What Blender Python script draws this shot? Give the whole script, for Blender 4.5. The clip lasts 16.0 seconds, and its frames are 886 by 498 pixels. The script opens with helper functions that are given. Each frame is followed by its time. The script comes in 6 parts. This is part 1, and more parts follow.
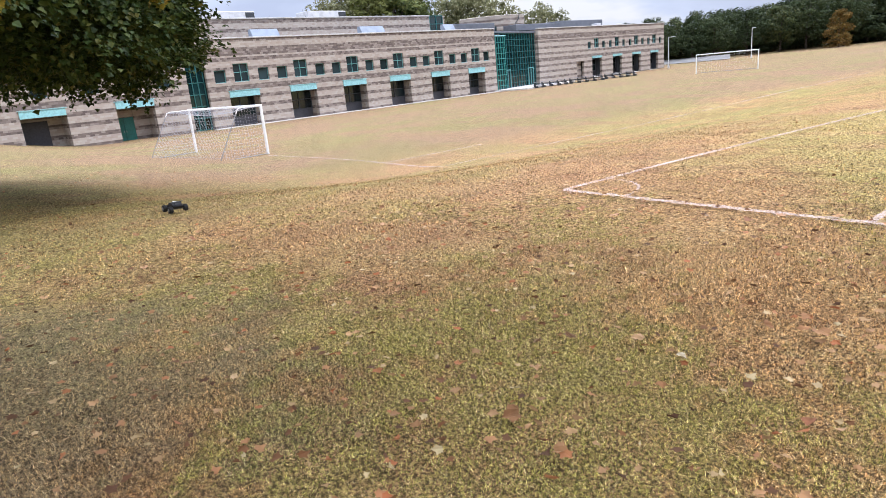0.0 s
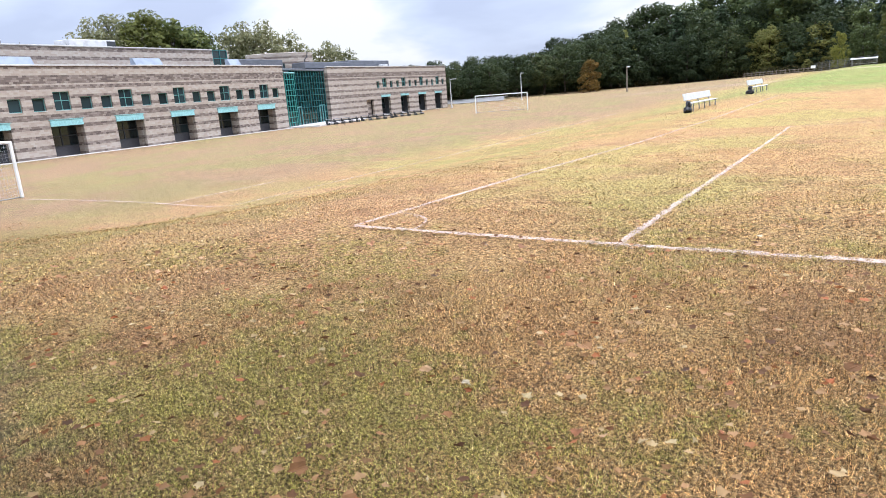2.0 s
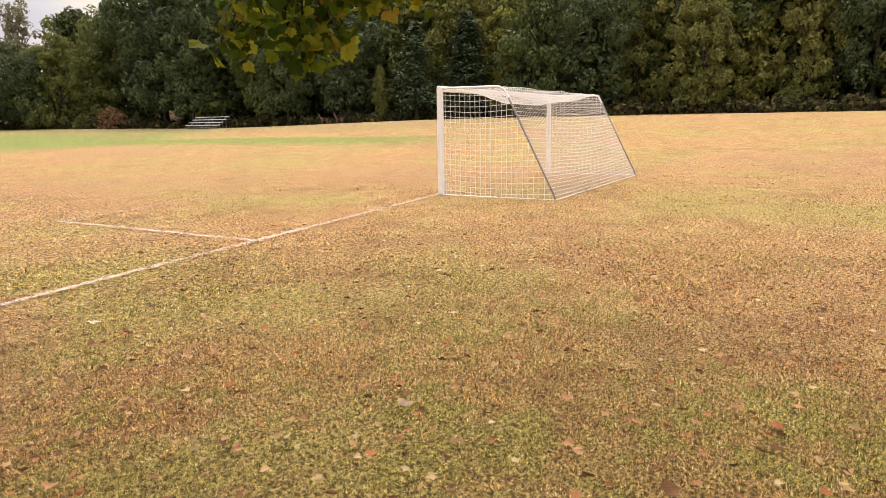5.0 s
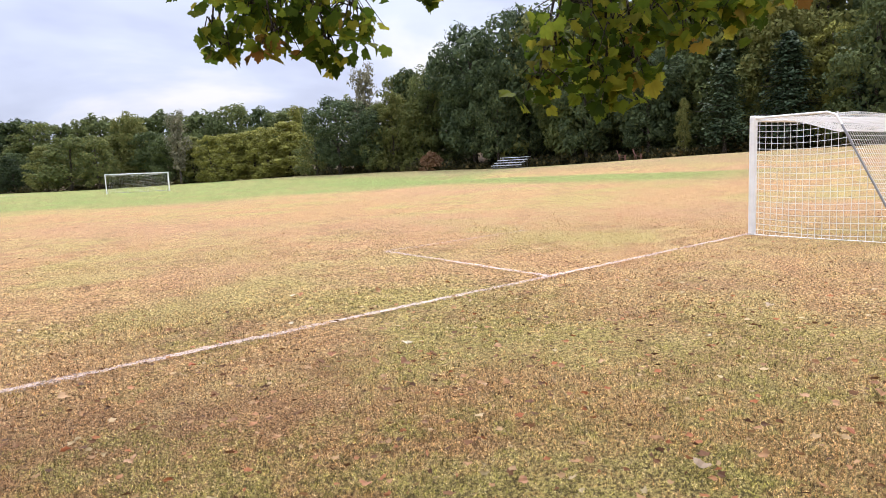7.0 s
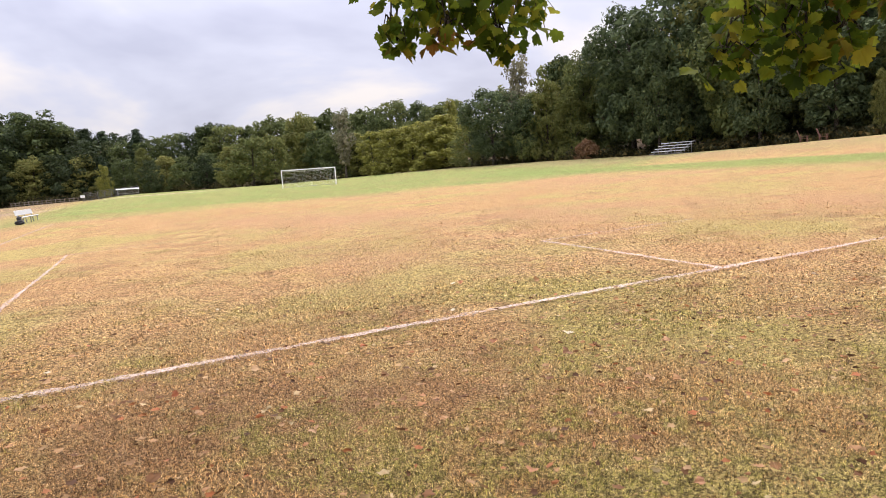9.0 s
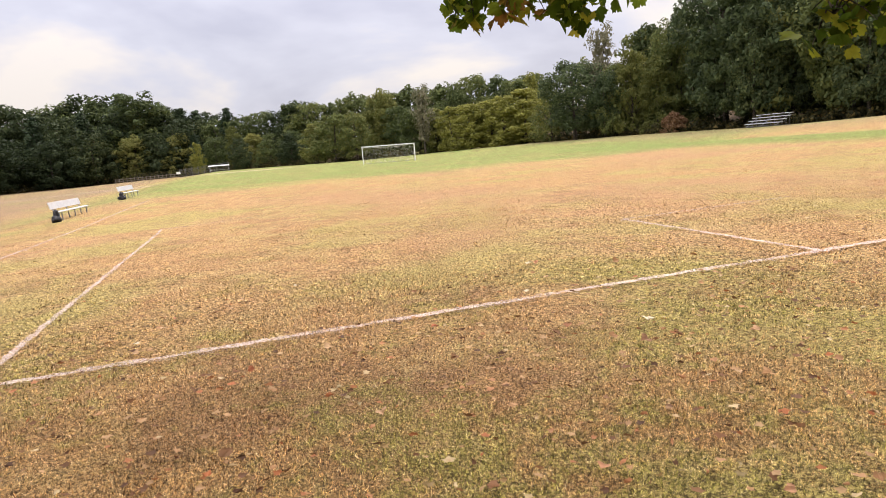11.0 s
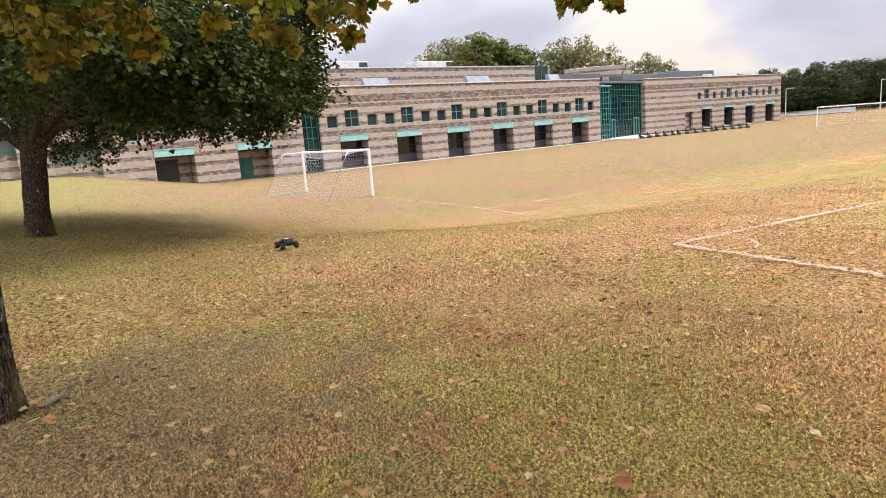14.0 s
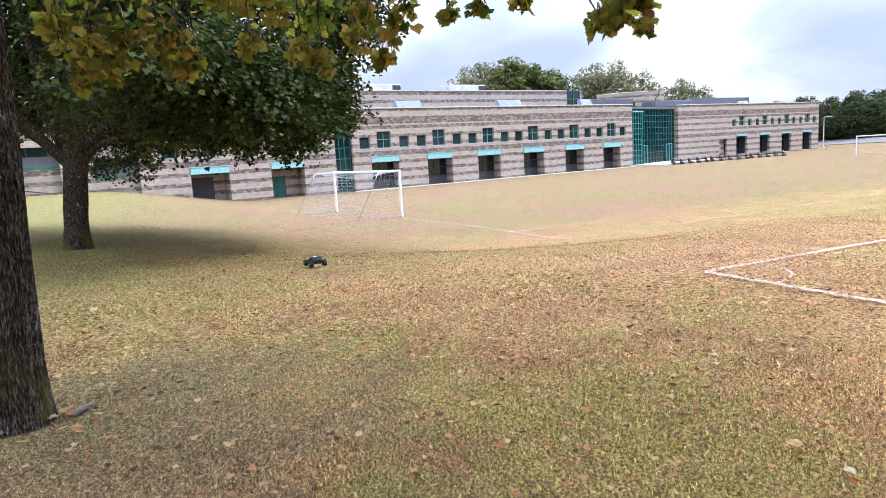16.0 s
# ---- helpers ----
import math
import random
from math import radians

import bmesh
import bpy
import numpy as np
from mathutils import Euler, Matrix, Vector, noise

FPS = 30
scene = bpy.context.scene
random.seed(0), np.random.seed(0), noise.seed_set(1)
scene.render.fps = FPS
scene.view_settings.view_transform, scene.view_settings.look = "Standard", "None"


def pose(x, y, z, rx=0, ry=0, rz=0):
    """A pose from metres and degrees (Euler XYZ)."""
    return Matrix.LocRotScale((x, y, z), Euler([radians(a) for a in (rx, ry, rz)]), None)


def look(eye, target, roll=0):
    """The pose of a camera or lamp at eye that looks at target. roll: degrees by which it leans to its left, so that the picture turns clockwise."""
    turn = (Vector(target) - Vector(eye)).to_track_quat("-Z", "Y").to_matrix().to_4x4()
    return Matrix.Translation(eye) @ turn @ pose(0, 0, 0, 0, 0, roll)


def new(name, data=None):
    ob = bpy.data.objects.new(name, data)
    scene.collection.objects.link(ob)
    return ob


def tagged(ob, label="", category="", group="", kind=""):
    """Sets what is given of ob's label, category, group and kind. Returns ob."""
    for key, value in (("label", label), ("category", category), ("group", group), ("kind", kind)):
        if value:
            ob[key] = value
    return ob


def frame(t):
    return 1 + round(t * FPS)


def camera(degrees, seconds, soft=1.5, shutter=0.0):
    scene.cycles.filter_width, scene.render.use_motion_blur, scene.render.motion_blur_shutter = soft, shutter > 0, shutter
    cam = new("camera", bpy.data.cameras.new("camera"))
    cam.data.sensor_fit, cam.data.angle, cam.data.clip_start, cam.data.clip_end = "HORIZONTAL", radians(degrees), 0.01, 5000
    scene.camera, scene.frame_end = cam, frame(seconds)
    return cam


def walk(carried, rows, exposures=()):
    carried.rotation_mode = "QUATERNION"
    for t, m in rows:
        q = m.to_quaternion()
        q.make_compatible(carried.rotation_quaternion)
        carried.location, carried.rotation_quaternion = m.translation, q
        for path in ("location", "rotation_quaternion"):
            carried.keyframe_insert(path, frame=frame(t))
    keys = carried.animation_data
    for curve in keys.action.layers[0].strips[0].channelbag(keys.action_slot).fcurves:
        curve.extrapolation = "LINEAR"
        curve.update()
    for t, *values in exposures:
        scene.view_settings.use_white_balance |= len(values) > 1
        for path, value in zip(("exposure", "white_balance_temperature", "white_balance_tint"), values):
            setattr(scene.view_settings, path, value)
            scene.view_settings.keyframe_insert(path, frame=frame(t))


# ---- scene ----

# ================= camera =================
cam = camera(69.48, 16.0, soft=0.9)
PATH = [
    (0, (-0.094, -0.040, 1.609), (-8.775, 4.150, -1.052), -5.48),
    (0.5, (-0.097, -0.018, 1.609), (-9.083, 3.494, -1.021), -6.22),
    (1, (-0.130, 0.042, 1.604), (-8.861, 4.231, -0.887), -5.05),
    (1.5, (-0.101, 0.091, 1.600), (-7.758, 6.033, -0.865), -4.31),
    (2, (-0.090, 0.095, 1.599), (-7.053, 6.866, -0.784), -4.30),
    (2.5, (-0.018, 0.075, 1.601), (-5.935, 7.744, -0.882), -3.21),
    (3, (0.055, 0.084, 1.602), (-3.569, 9.116, -0.697), -3.80),
    (3.5, (0.080, 0.058, 1.591), (-0.589, 9.818, -0.482), -3.35),
    (4, (0.080, 0.052, 1.602), (3.214, 9.285, -0.622), 0.63),
    (4.2, (0.084, 0.053, 1.605), (5.108, 8.410, -0.616), 0.20),
    (4.5, (0.088, 0.055, 1.606), (7.018, 6.929, -0.565), -0.15),
    (4.9, (0.101, 0.060, 1.611), (7.939, 5.943, -0.376), -0.81),
    (5.4, (0.123, 0.070, 1.618), (7.752, 6.315, -0.051), -1.67),
    (5.9, (0.142, 0.078, 1.625), (6.743, 7.459, 0.231), -2.23),
    (6.3, (0.148, 0.081, 1.627), (5.866, 8.181, 0.322), -2.22),
    (6.5, (0.134, 0.083, 1.628), (5.503, 8.418, 0.325), -1.71),
    (7, (0.110, 0.079, 1.625), (4.629, 8.913, 0.379), -2.63),
    (7.5, (0.109, 0.073, 1.624), (4.393, 8.991, 0.172), -2.91),
    (8, (0.094, 0.093, 1.619), (3.999, 9.192, 0.220), -2.88),
    (8.5, (0.074, 0.085, 1.611), (3.423, 9.407, 0.237), -3.02),
    (9, (0.037, 0.101, 1.615), (2.321, 9.756, 0.358), -4.11),
    (9.2, (0.025, 0.105, 1.616), (1.882, 9.852, 0.374), -4.17),
    (9.6, (0.034, 0.117, 1.617), (1.361, 9.948, 0.356), -4.21),
    (10.2, (0.070, 0.164, 1.623), (1.329, 9.988, 0.245), -4.37),
    (10.8, (0.108, 0.213, 1.628), (1.320, 10.024, 0.117), -4.50),
    (11.3, (0.122, 0.231, 1.630), (0.618, 10.095, 0.059), -4.47),
    (11.5, (0.101, 0.225, 1.628), (0.073, 10.098, 0.037), -4.42),
    (12, (0.030, 0.139, 1.622), (-2.642, 9.635, -0.017), -3.36),
    (12.5, (-0.021, 0.102, 1.617), (-5.331, 8.398, -0.110), -3.75),
    (13, (-0.112, 0.036, 1.618), (-7.603, 6.434, -0.103), -3.72),
    (13.5, (-0.120, -0.083, 1.624), (-8.900, 4.341, -0.201), -2.46),
    (14, (-0.161, -0.106, 1.625), (-9.536, 2.842, -0.223), -4.44),
    (14.5, (-0.157, -0.122, 1.620), (-9.816, 1.807, -0.103), -4.14),
    (15, (-0.156, -0.105, 1.621), (-9.789, 1.988, -0.057), -3.61),
    (15.5, (-0.149, -0.095, 1.623), (-9.694, 2.448, 0.064), -3.84),
    (16, (-0.153, -0.090, 1.617), (-9.705, 2.474, 0.137), -3.45),
]
EXPOSURES = [
    (0.0, 0.34, 6100, 13), (0.5, 0.44, 6100, 13), (1.5, 0.54, 6100, 12), (2.0, 0.42, 6100, 11), (2.5, 0.36, 6500, 13), (3.0, 0.17, 7500, 15), (4.2, 0.05, 8700, 18), (6.3, 0.26, 6300, 15), (7.5, 0.22, 6300, 16), (8.5, 0.18, 6400, 17),
    (9.2, 0.18, 7000, 18), (11.5, 0.16, 7200, 15), (12.5, 0.00, 6800, 13), (13.3, 0.06, 7000, 13), (14.0, 0.30, 7300, 15), (14.5, 0.47, 7000, 16), (15.2, 0.53, 6200, 14), (16.0, 0.53, 5800, 14),
]
walk(cam, [(t, look(eye, target, roll)) for t, eye, target, roll in PATH], EXPOSURES)

# ================= world and sun =================
SUN_AZ, SUN_EL = 30.0, 50.0   # bearing from +y clockwise, and height, in degrees
world = bpy.data.worlds.new("overcast_sky")
scene.world = world
world.use_nodes = True
wt = world.node_tree
wt.nodes.clear()


def wnode(kind, **inputs):
    n = wt.nodes.new(kind)
    for k, v in inputs.items():
        n.inputs[k].default_value = v
    return n


sky = wt.nodes.new("ShaderNodeTexSky")
sky.sky_type, sky.sun_disc = "NISHITA", False
sky.sun_elevation, sky.sun_rotation = radians(SUN_EL), radians(SUN_AZ)
sky.air_density, sky.dust_density, sky.ozone_density = 1.0, 2.0, 1.5
coords = wt.nodes.new("ShaderNodeTexCoord")
split = wt.nodes.new("ShaderNodeSeparateXYZ")
wt.links.new(coords.outputs["Generated"], split.inputs[0])


def wmath(op, a, b, clamp=False):
    n = wt.nodes.new("ShaderNodeMath")
    n.operation, n.use_clamp = op, clamp
    for i, v in enumerate((a, b)):
        if hasattr(v, "links"):
            wt.links.new(v, n.inputs[i])
        else:
            n.inputs[i].default_value = v
    return n.outputs[0]


up = wmath("ADD", wmath("MAXIMUM", split.outputs[2], 0.0), 0.32)
flat = wt.nodes.new("ShaderNodeCombineXYZ")
wt.links.new(wmath("DIVIDE", split.outputs[0], up), flat.inputs[0])
wt.links.new(wmath("DIVIDE", split.outputs[1], up), flat.inputs[1])
big = wnode("ShaderNodeTexNoise", Scale=1.25, Detail=5.0, Roughness=0.50, Distortion=0.25)
soft_noise = wnode("ShaderNodeTexNoise", Scale=0.28, Detail=2.0, Roughness=0.5)
wt.links.new(flat.outputs[0], big.inputs["Vector"])
wt.links.new(flat.outputs[0], soft_noise.inputs["Vector"])
ramp = wt.nodes.new("ShaderNodeValToRGB")
ramp.color_ramp.elements[0].position, ramp.color_ramp.elements[0].color = 0.41, (0.58, 0.64, 0.82, 1)
ramp.color_ramp.elements[1].position, ramp.color_ramp.elements[1].color = 0.58, (1.0, 1.0, 1.0, 1)
mid = ramp.color_ramp.elements.new(0.5)
mid.color = (0.72, 0.79, 0.97, 1)
mixed = wmath("ADD", wmath("MULTIPLY", big.outputs[0], 0.8), wmath("MULTIPLY", soft_noise.outputs[0], 0.2))
wt.links.new(mixed, ramp.inputs[0])
sky_bg = wnode("ShaderNodeBackground", Strength=0.09)
wt.links.new(sky.outputs[0], sky_bg.inputs["Color"])
cloud_bg = wnode("ShaderNodeBackground", Strength=1.0)
# an overcast sky is about three times as bright overhead as at its foot
height_ = wmath("MAXIMUM", split.outputs[2], 0.0)
wt.links.new(wmath("ADD", wmath("MULTIPLY", wmath("MULTIPLY", height_, height_), 4.4), 0.80), cloud_bg.inputs["Strength"])
wt.links.new(ramp.outputs[0], cloud_bg.inputs["Color"])
blend = wt.nodes.new("ShaderNodeMixShader")
blend.inputs[0].default_value = 0.85
wt.links.new(sky_bg.outputs[0], blend.inputs[1])
wt.links.new(cloud_bg.outputs[0], blend.inputs[2])
out = wt.nodes.new("ShaderNodeOutputWorld")
wt.links.new(blend.outputs[0], out.inputs[0])

sun_data = bpy.data.lights.new("sun", "SUN")
sun_data.energy, sun_data.angle, sun_data.color = 1.6, radians(10), (1.0, 0.95, 0.88)
sun = new("sun", sun_data)
a, e = radians(SUN_AZ), radians(SUN_EL)
sun.matrix_world = look((60 * math.sin(a) * math.cos(e), 60 * math.cos(a) * math.cos(e), 60 * math.sin(e)), (0, 0, 0))


# ================= materials =================
def material(name, rough=0.8, metal=0.0):
    m = bpy.data.materials.new(name)
    m.use_nodes = True
    b = m.node_tree.nodes["Principled BSDF"]
    b.inputs["Roughness"].default_value, b.inputs["Metallic"].default_value = rough, metal
    b.inputs["Specular IOR Level"].default_value = 0.3
    return m, m.node_tree, b


class Nodes:
    """Short forms for shader nodes."""

    def __init__(self, tree):
        self.t = tree

    def add(self, kind, **inputs):
        n = self.t.nodes.new(kind)
        for k, v in inputs.items():
            self.set(n.inputs[k.replace("_", " ")], v)
        return n

    def set(self, socket, v):
        if hasattr(v, "links"):
            self.t.links.new(v, socket)
        else:
            socket.default_value = v

    def pos(self):
        return self.t.nodes.new("ShaderNodeTexCoord").outputs["Object"]

    def world(self):
        return self.t.nodes.new("ShaderNodeNewGeometry").outputs["Position"]

    def island(self):
        return self.t.nodes.new("ShaderNodeNewGeometry").outputs["Random Per Island"]

    def thing(self):
        return self.t.nodes.new("ShaderNodeObjectInfo").outputs["Random"]

    def noise(self, vec, scale, detail=3.0, rough=0.55, stretch=None):
        if stretch:
            m = self.add("ShaderNodeMapping", Vector=vec, Scale=stretch)
            vec = m.outputs[0]
        return self.add("ShaderNodeTexNoise", Vector=vec, Scale=scale, Detail=detail, Roughness=rough).outputs[0]

    def ramp(self, fac, *stops):
        n = self.t.nodes.new("ShaderNodeValToRGB")
        els = n.color_ramp.elements
        while len(els) < len(stops):
            els.new(0.5)
        for el, (p, c) in zip(els, stops):
            el.position = p
            el.color = (*c, 1) if len(c) == 3 else c
        self.t.links.new(fac, n.inputs[0])
        return n.outputs[0]

    def math(self, op, a, b=0.0, c=0.0, clamp=False):
        n = self.t.nodes.new("ShaderNodeMath")
        n.operation, n.use_clamp = op, clamp
        for i, v in enumerate((a, b, c)):
            self.set(n.inputs[i], v)
        return n.outputs[0]

    def step(self, v, lo, hi):
        n = self.t.nodes.new("ShaderNodeMapRange")
        n.interpolation_type = "SMOOTHSTEP"
        for k, s in (("Value", v), ("From Min", lo), ("From Max", hi)):
            self.set(n.inputs[k], s)
        return n.outputs[0]

    def mix(self, fac, a, b, mode="MIX"):
        n = self.t.nodes.new("ShaderNodeMix")
        n.data_type, n.blend_type = "RGBA", mode
        ins = [s for s in n.inputs if s.type == "RGBA"]
        self.set(n.inputs[0], fac)
        self.set(ins[0], a if hasattr(a, "links") else (*a, 1))
        self.set(ins[1], b if hasattr(b, "links") else (*b, 1))
        return [s for s in n.outputs if s.type == "RGBA"][0]

    def xyz(self, vec):
        n = self.t.nodes.new("ShaderNodeSeparateXYZ")
        self.t.links.new(vec, n.inputs[0])
        return n.outputs

    def bump(self, height, strength, dist):
        return self.add("ShaderNodeBump", Height=height, Strength=strength, Distance=dist).outputs[0]


def plain(name, colour, rough=0.6, metal=0.0, scale=6.0, vary=0.25, bump=0.15):
    """A painted or bare surface with faint stains and grain."""
    m, t, b = material(name, rough, metal)
    n = Nodes(t)
    p = n.pos()
    stain = n.noise(p, scale, 5.0, 0.6)
    dark = tuple(c * (1 - vary) for c in colour)
    light = tuple(min(1.0, c * (1 + vary * 0.5)) for c in colour)
    col = n.ramp(stain, (0.3, dark), (0.55, colour), (0.8, light))
    t.links.new(col, b.inputs["Base Color"])
    t.links.new(n.math("MULTIPLY_ADD", n.noise(p, scale * 3, 3.0), 0.3, rough - 0.15), b.inputs["Roughness"])
    if bump:
        t.links.new(n.bump(n.noise(p, scale * 12, 3.0), bump, 0.01), b.inputs["Normal"])
    return m


def shaded_soil(n, pos):
    """Grey-brown soil with thin grass under the old maple, darkened to paint its shade, in patches."""
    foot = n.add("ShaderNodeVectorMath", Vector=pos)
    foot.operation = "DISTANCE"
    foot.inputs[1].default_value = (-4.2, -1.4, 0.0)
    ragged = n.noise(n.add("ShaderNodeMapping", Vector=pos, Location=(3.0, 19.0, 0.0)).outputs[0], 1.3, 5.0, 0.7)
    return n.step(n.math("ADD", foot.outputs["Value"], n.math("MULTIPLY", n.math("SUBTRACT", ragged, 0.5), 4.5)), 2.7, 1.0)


def grass_colour(n, pos):
    """Dry late-summer turf: straw, worn brown and green patches; greener towards the far goal."""
    x, y, z = n.xyz(pos)
    v = n.math("ADD", n.math("MULTIPLY", x, -0.174), n.math("MULTIPLY", y, 0.985))
    u = n.math("ADD", n.math("MULTIPLY", x, 0.985), n.math("MULTIPLY", y, 0.174))
    patch = n.noise(pos, 0.42, 4.0, 0.6)
    patch2 = n.noise(pos, 1.6, 5.0, 0.68)
    wide = n.noise(pos, 0.06, 3.0, 0.5)
    base = n.ramp(patch2, (0.33, (0.34, 0.20, 0.095)), (0.48, (0.48, 0.325, 0.145)), (0.66, (0.575, 0.43, 0.19)))
    mottle = n.noise(n.add("ShaderNodeMapping", Vector=pos, Location=(5.0, 77.0, 0.0)).outputs[0], 0.19, 5.0, 0.65)
    base = n.mix(n.math("MULTIPLY", n.step(mottle, 0.47, 0.58), 0.45), base, (0.55, 0.31, 0.15))
    base = n.mix(n.math("MULTIPLY", n.math("SUBTRACT", 1.0, n.step(mottle, 0.40, 0.50)), 0.6), base, (0.44, 0.385, 0.13))
    base = n.mix(n.math("MULTIPLY", n.step(wide, 0.46, 0.60), 0.5), base, (0.49, 0.285, 0.165))
    bare = n.noise(n.add("ShaderNodeMapping", Vector=pos, Location=(31.0, 7.0, 0.0)).outputs[0], 0.55, 4.0, 0.6)
    base = n.mix(n.math("MULTIPLY", n.step(bare, 0.56, 0.68), 0.55), base, (0.36, 0.20, 0.11))
    near = n.math("SUBTRACT", 1.0, n.step(n.math("POWER", n.math("ADD", n.math("MULTIPLY", x, x), n.math("MULTIPLY", y, y)), 0.5), 4.0, 14.0))
    green = n.step(n.math("ADD", n.math("MULTIPLY", near, 0.05), patch), 0.50, 0.63)
    tuft = n.step(n.noise(pos, 3.4, 4.0, 0.7), 0.44, 0.58)
    base = n.mix(n.math("MULTIPLY", n.math("MULTIPLY", green, tuft), n.math("MULTIPLY_ADD", near, 0.2, 0.35)), base, (0.34, 0.29, 0.085))
    band = n.math("MULTIPLY", n.step(n.math("ADD", v, n.math("MULTIPLY", wide, 22.0)), 53.0, 66.0), n.step(u, -24.0, -6.0))
    band = n.math("MULTIPLY", band, n.math("SUBTRACT", 1.0, n.step(n.math("ADD", u, n.math("MULTIPLY", mottle, 40.0)), 66.0, 110.0)))
    lush = n.mix(n.step(patch2, 0.40, 0.60), (0.20, 0.29, 0.075), (0.27, 0.34, 0.105))
    base = n.mix(n.math("MULTIPLY", band, n.math("MULTIPLY_ADD", n.step(mottle, 0.62, 0.40), 0.25, 0.7)), base, lush)
    swale = n.math("MULTIPLY", n.step(n.math("ABSOLUTE", n.math("ADD", u, n.math("MULTIPLY_ADD", mottle, 5.0, -39.5))), 6.0, 1.6), n.math("MULTIPLY", n.step(v, 14.0, 24.0), n.step(v, 80.0, 60.0)))
    base = n.mix(n.math("MULTIPLY", swale, n.math("MULTIPLY_ADD", patch2, 0.6, 0.6)), base, lush)
    dirt = n.math("MULTIPLY", n.math("MULTIPLY", n.step(v, 112.0, 120.0), n.math("SUBTRACT", 1.0, n.step(v, 128.0, 134.0))), n.math("SUBTRACT", 1.0, n.step(u, 2.0, 14.0)))
    base = n.mix(n.math("MULTIPLY", n.math("MULTIPLY", dirt, 0.5), n.step(u, -52.0, -40.0)), base, (0.62, 0.50, 0.37))
    slope = n.math("MULTIPLY", n.step(u, -6.0, -12.0), n.math("SUBTRACT", 1.0, n.step(u, -16.0, -24.0)))
    base = n.mix(n.math("MULTIPLY", n.math("MULTIPLY", slope, n.step(patch, 0.36, 0.56)), 0.6), base, (0.30, 0.28, 0.10))
    lower = n.step(u, -17.0, -24.0)
    base = n.mix(n.math("MULTIPLY", lower, 0.66), base, n.mix(n.step(mottle, 0.44, 0.56), (0.235, 0.215, 0.11), (0.265, 0.195, 0.135)))
    # olive-green turf about the tree on the bank
    olive_turf = n.math("SUBTRACT", 1.0, n.step(n.math("ADD", v, n.math("MULTIPLY", patch, 6.0)), 0.0, 7.0))
    left = n.step(u, -6.5, -12.0)
    base = n.mix(n.math("MULTIPLY", n.math("MULTIPLY", olive_turf, left), 0.75), base, (0.30, 0.30, 0.105))
    reach = n.math("POWER", n.math("ADD", n.math("MULTIPLY", x, x), n.math("MULTIPLY", y, y)), 0.5)
    bank = n.math("MULTIPLY", n.step(n.math("ADD", u, n.math("MULTIPLY", mottle, 6.0)), 46.0, 53.0), n.step(v, 10.0, 22.0))
    base = n.mix(n.math("MULTIPLY", bank, 0.55), base, n.mix(n.step(patch, 0.42, 0.58), (0.34, 0.25, 0.15), (0.30, 0.285, 0.13)))
    wood = n.math("MAXIMUM", n.step(n.math("ADD", reach, n.math("MULTIPLY", mottle, 14.0)), 206.0, 212.0), n.step(n.math("ADD", u, n.math("MULTIPLY", mottle, 5.0)), 71.0, 74.0))
    base = n.mix(wood, base, n.mix(patch2, (0.07, 0.05, 0.028), (0.14, 0.10, 0.05)))
    base = n.mix(n.math("MULTIPLY", shaded_soil(n, pos), 0.6), base, (0.22, 0.195, 0.125))
    scuff = n.noise(n.add("ShaderNodeMapping", Vector=pos, Location=(-12.0, 40.0, 0.0)).outputs[0], 0.30, 7.0, 0.72)
    base = n.mix(n.math("MULTIPLY", n.step(scuff, 0.55, 0.64), 0.38), base, (0.32, 0.185, 0.105))
    base = n.mix(1.0, base, (0.85, 0.825, 0.80), "MULTIPLY")
    return base


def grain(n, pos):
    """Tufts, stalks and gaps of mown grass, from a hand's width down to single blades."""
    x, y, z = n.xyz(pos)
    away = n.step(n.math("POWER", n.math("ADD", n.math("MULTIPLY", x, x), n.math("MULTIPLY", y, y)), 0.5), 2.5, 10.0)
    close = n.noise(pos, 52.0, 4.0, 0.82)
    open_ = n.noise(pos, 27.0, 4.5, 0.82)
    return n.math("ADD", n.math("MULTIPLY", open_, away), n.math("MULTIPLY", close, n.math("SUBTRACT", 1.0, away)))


def make_ground():
    m, t, b = material("dry_turf", 0.95)
    n = Nodes(t)
    p = n.world()
    base = grass_colour(n, p)
    fine = n.noise(p, 120.0, 4.0, 0.8)
    tufts = n.noise(p, 26.0, 4.0, 0.75)
    mid_ = n.noise(p, 7.0, 4.0, 0.7)
    tuft = grain(n, p)
    base = n.mix(n.math("MULTIPLY", n.step(mid_, 0.50, 0.64), 0.25), base, n.mix(0.5, base, (0.17, 0.10, 0.05)))
    # shade in the gaps and brightness on the tufts are painted into the colour
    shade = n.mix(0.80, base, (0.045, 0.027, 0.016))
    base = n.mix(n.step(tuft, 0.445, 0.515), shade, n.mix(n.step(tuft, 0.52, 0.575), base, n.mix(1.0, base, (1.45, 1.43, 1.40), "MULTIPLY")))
    t.links.new(base, b.inputs["Base Color"])
    h = n.math("ADD", n.math("MULTIPLY", fine, 0.5), n.math("ADD", n.math("MULTIPLY", tufts, 0.8), n.math("MULTIPLY", mid_, 0.25)))
    t.links.new(n.bump(h, 0.9, 0.03), b.inputs["Normal"])
    b.inputs["Specular IOR Level"].default_value = 0.08
    return m


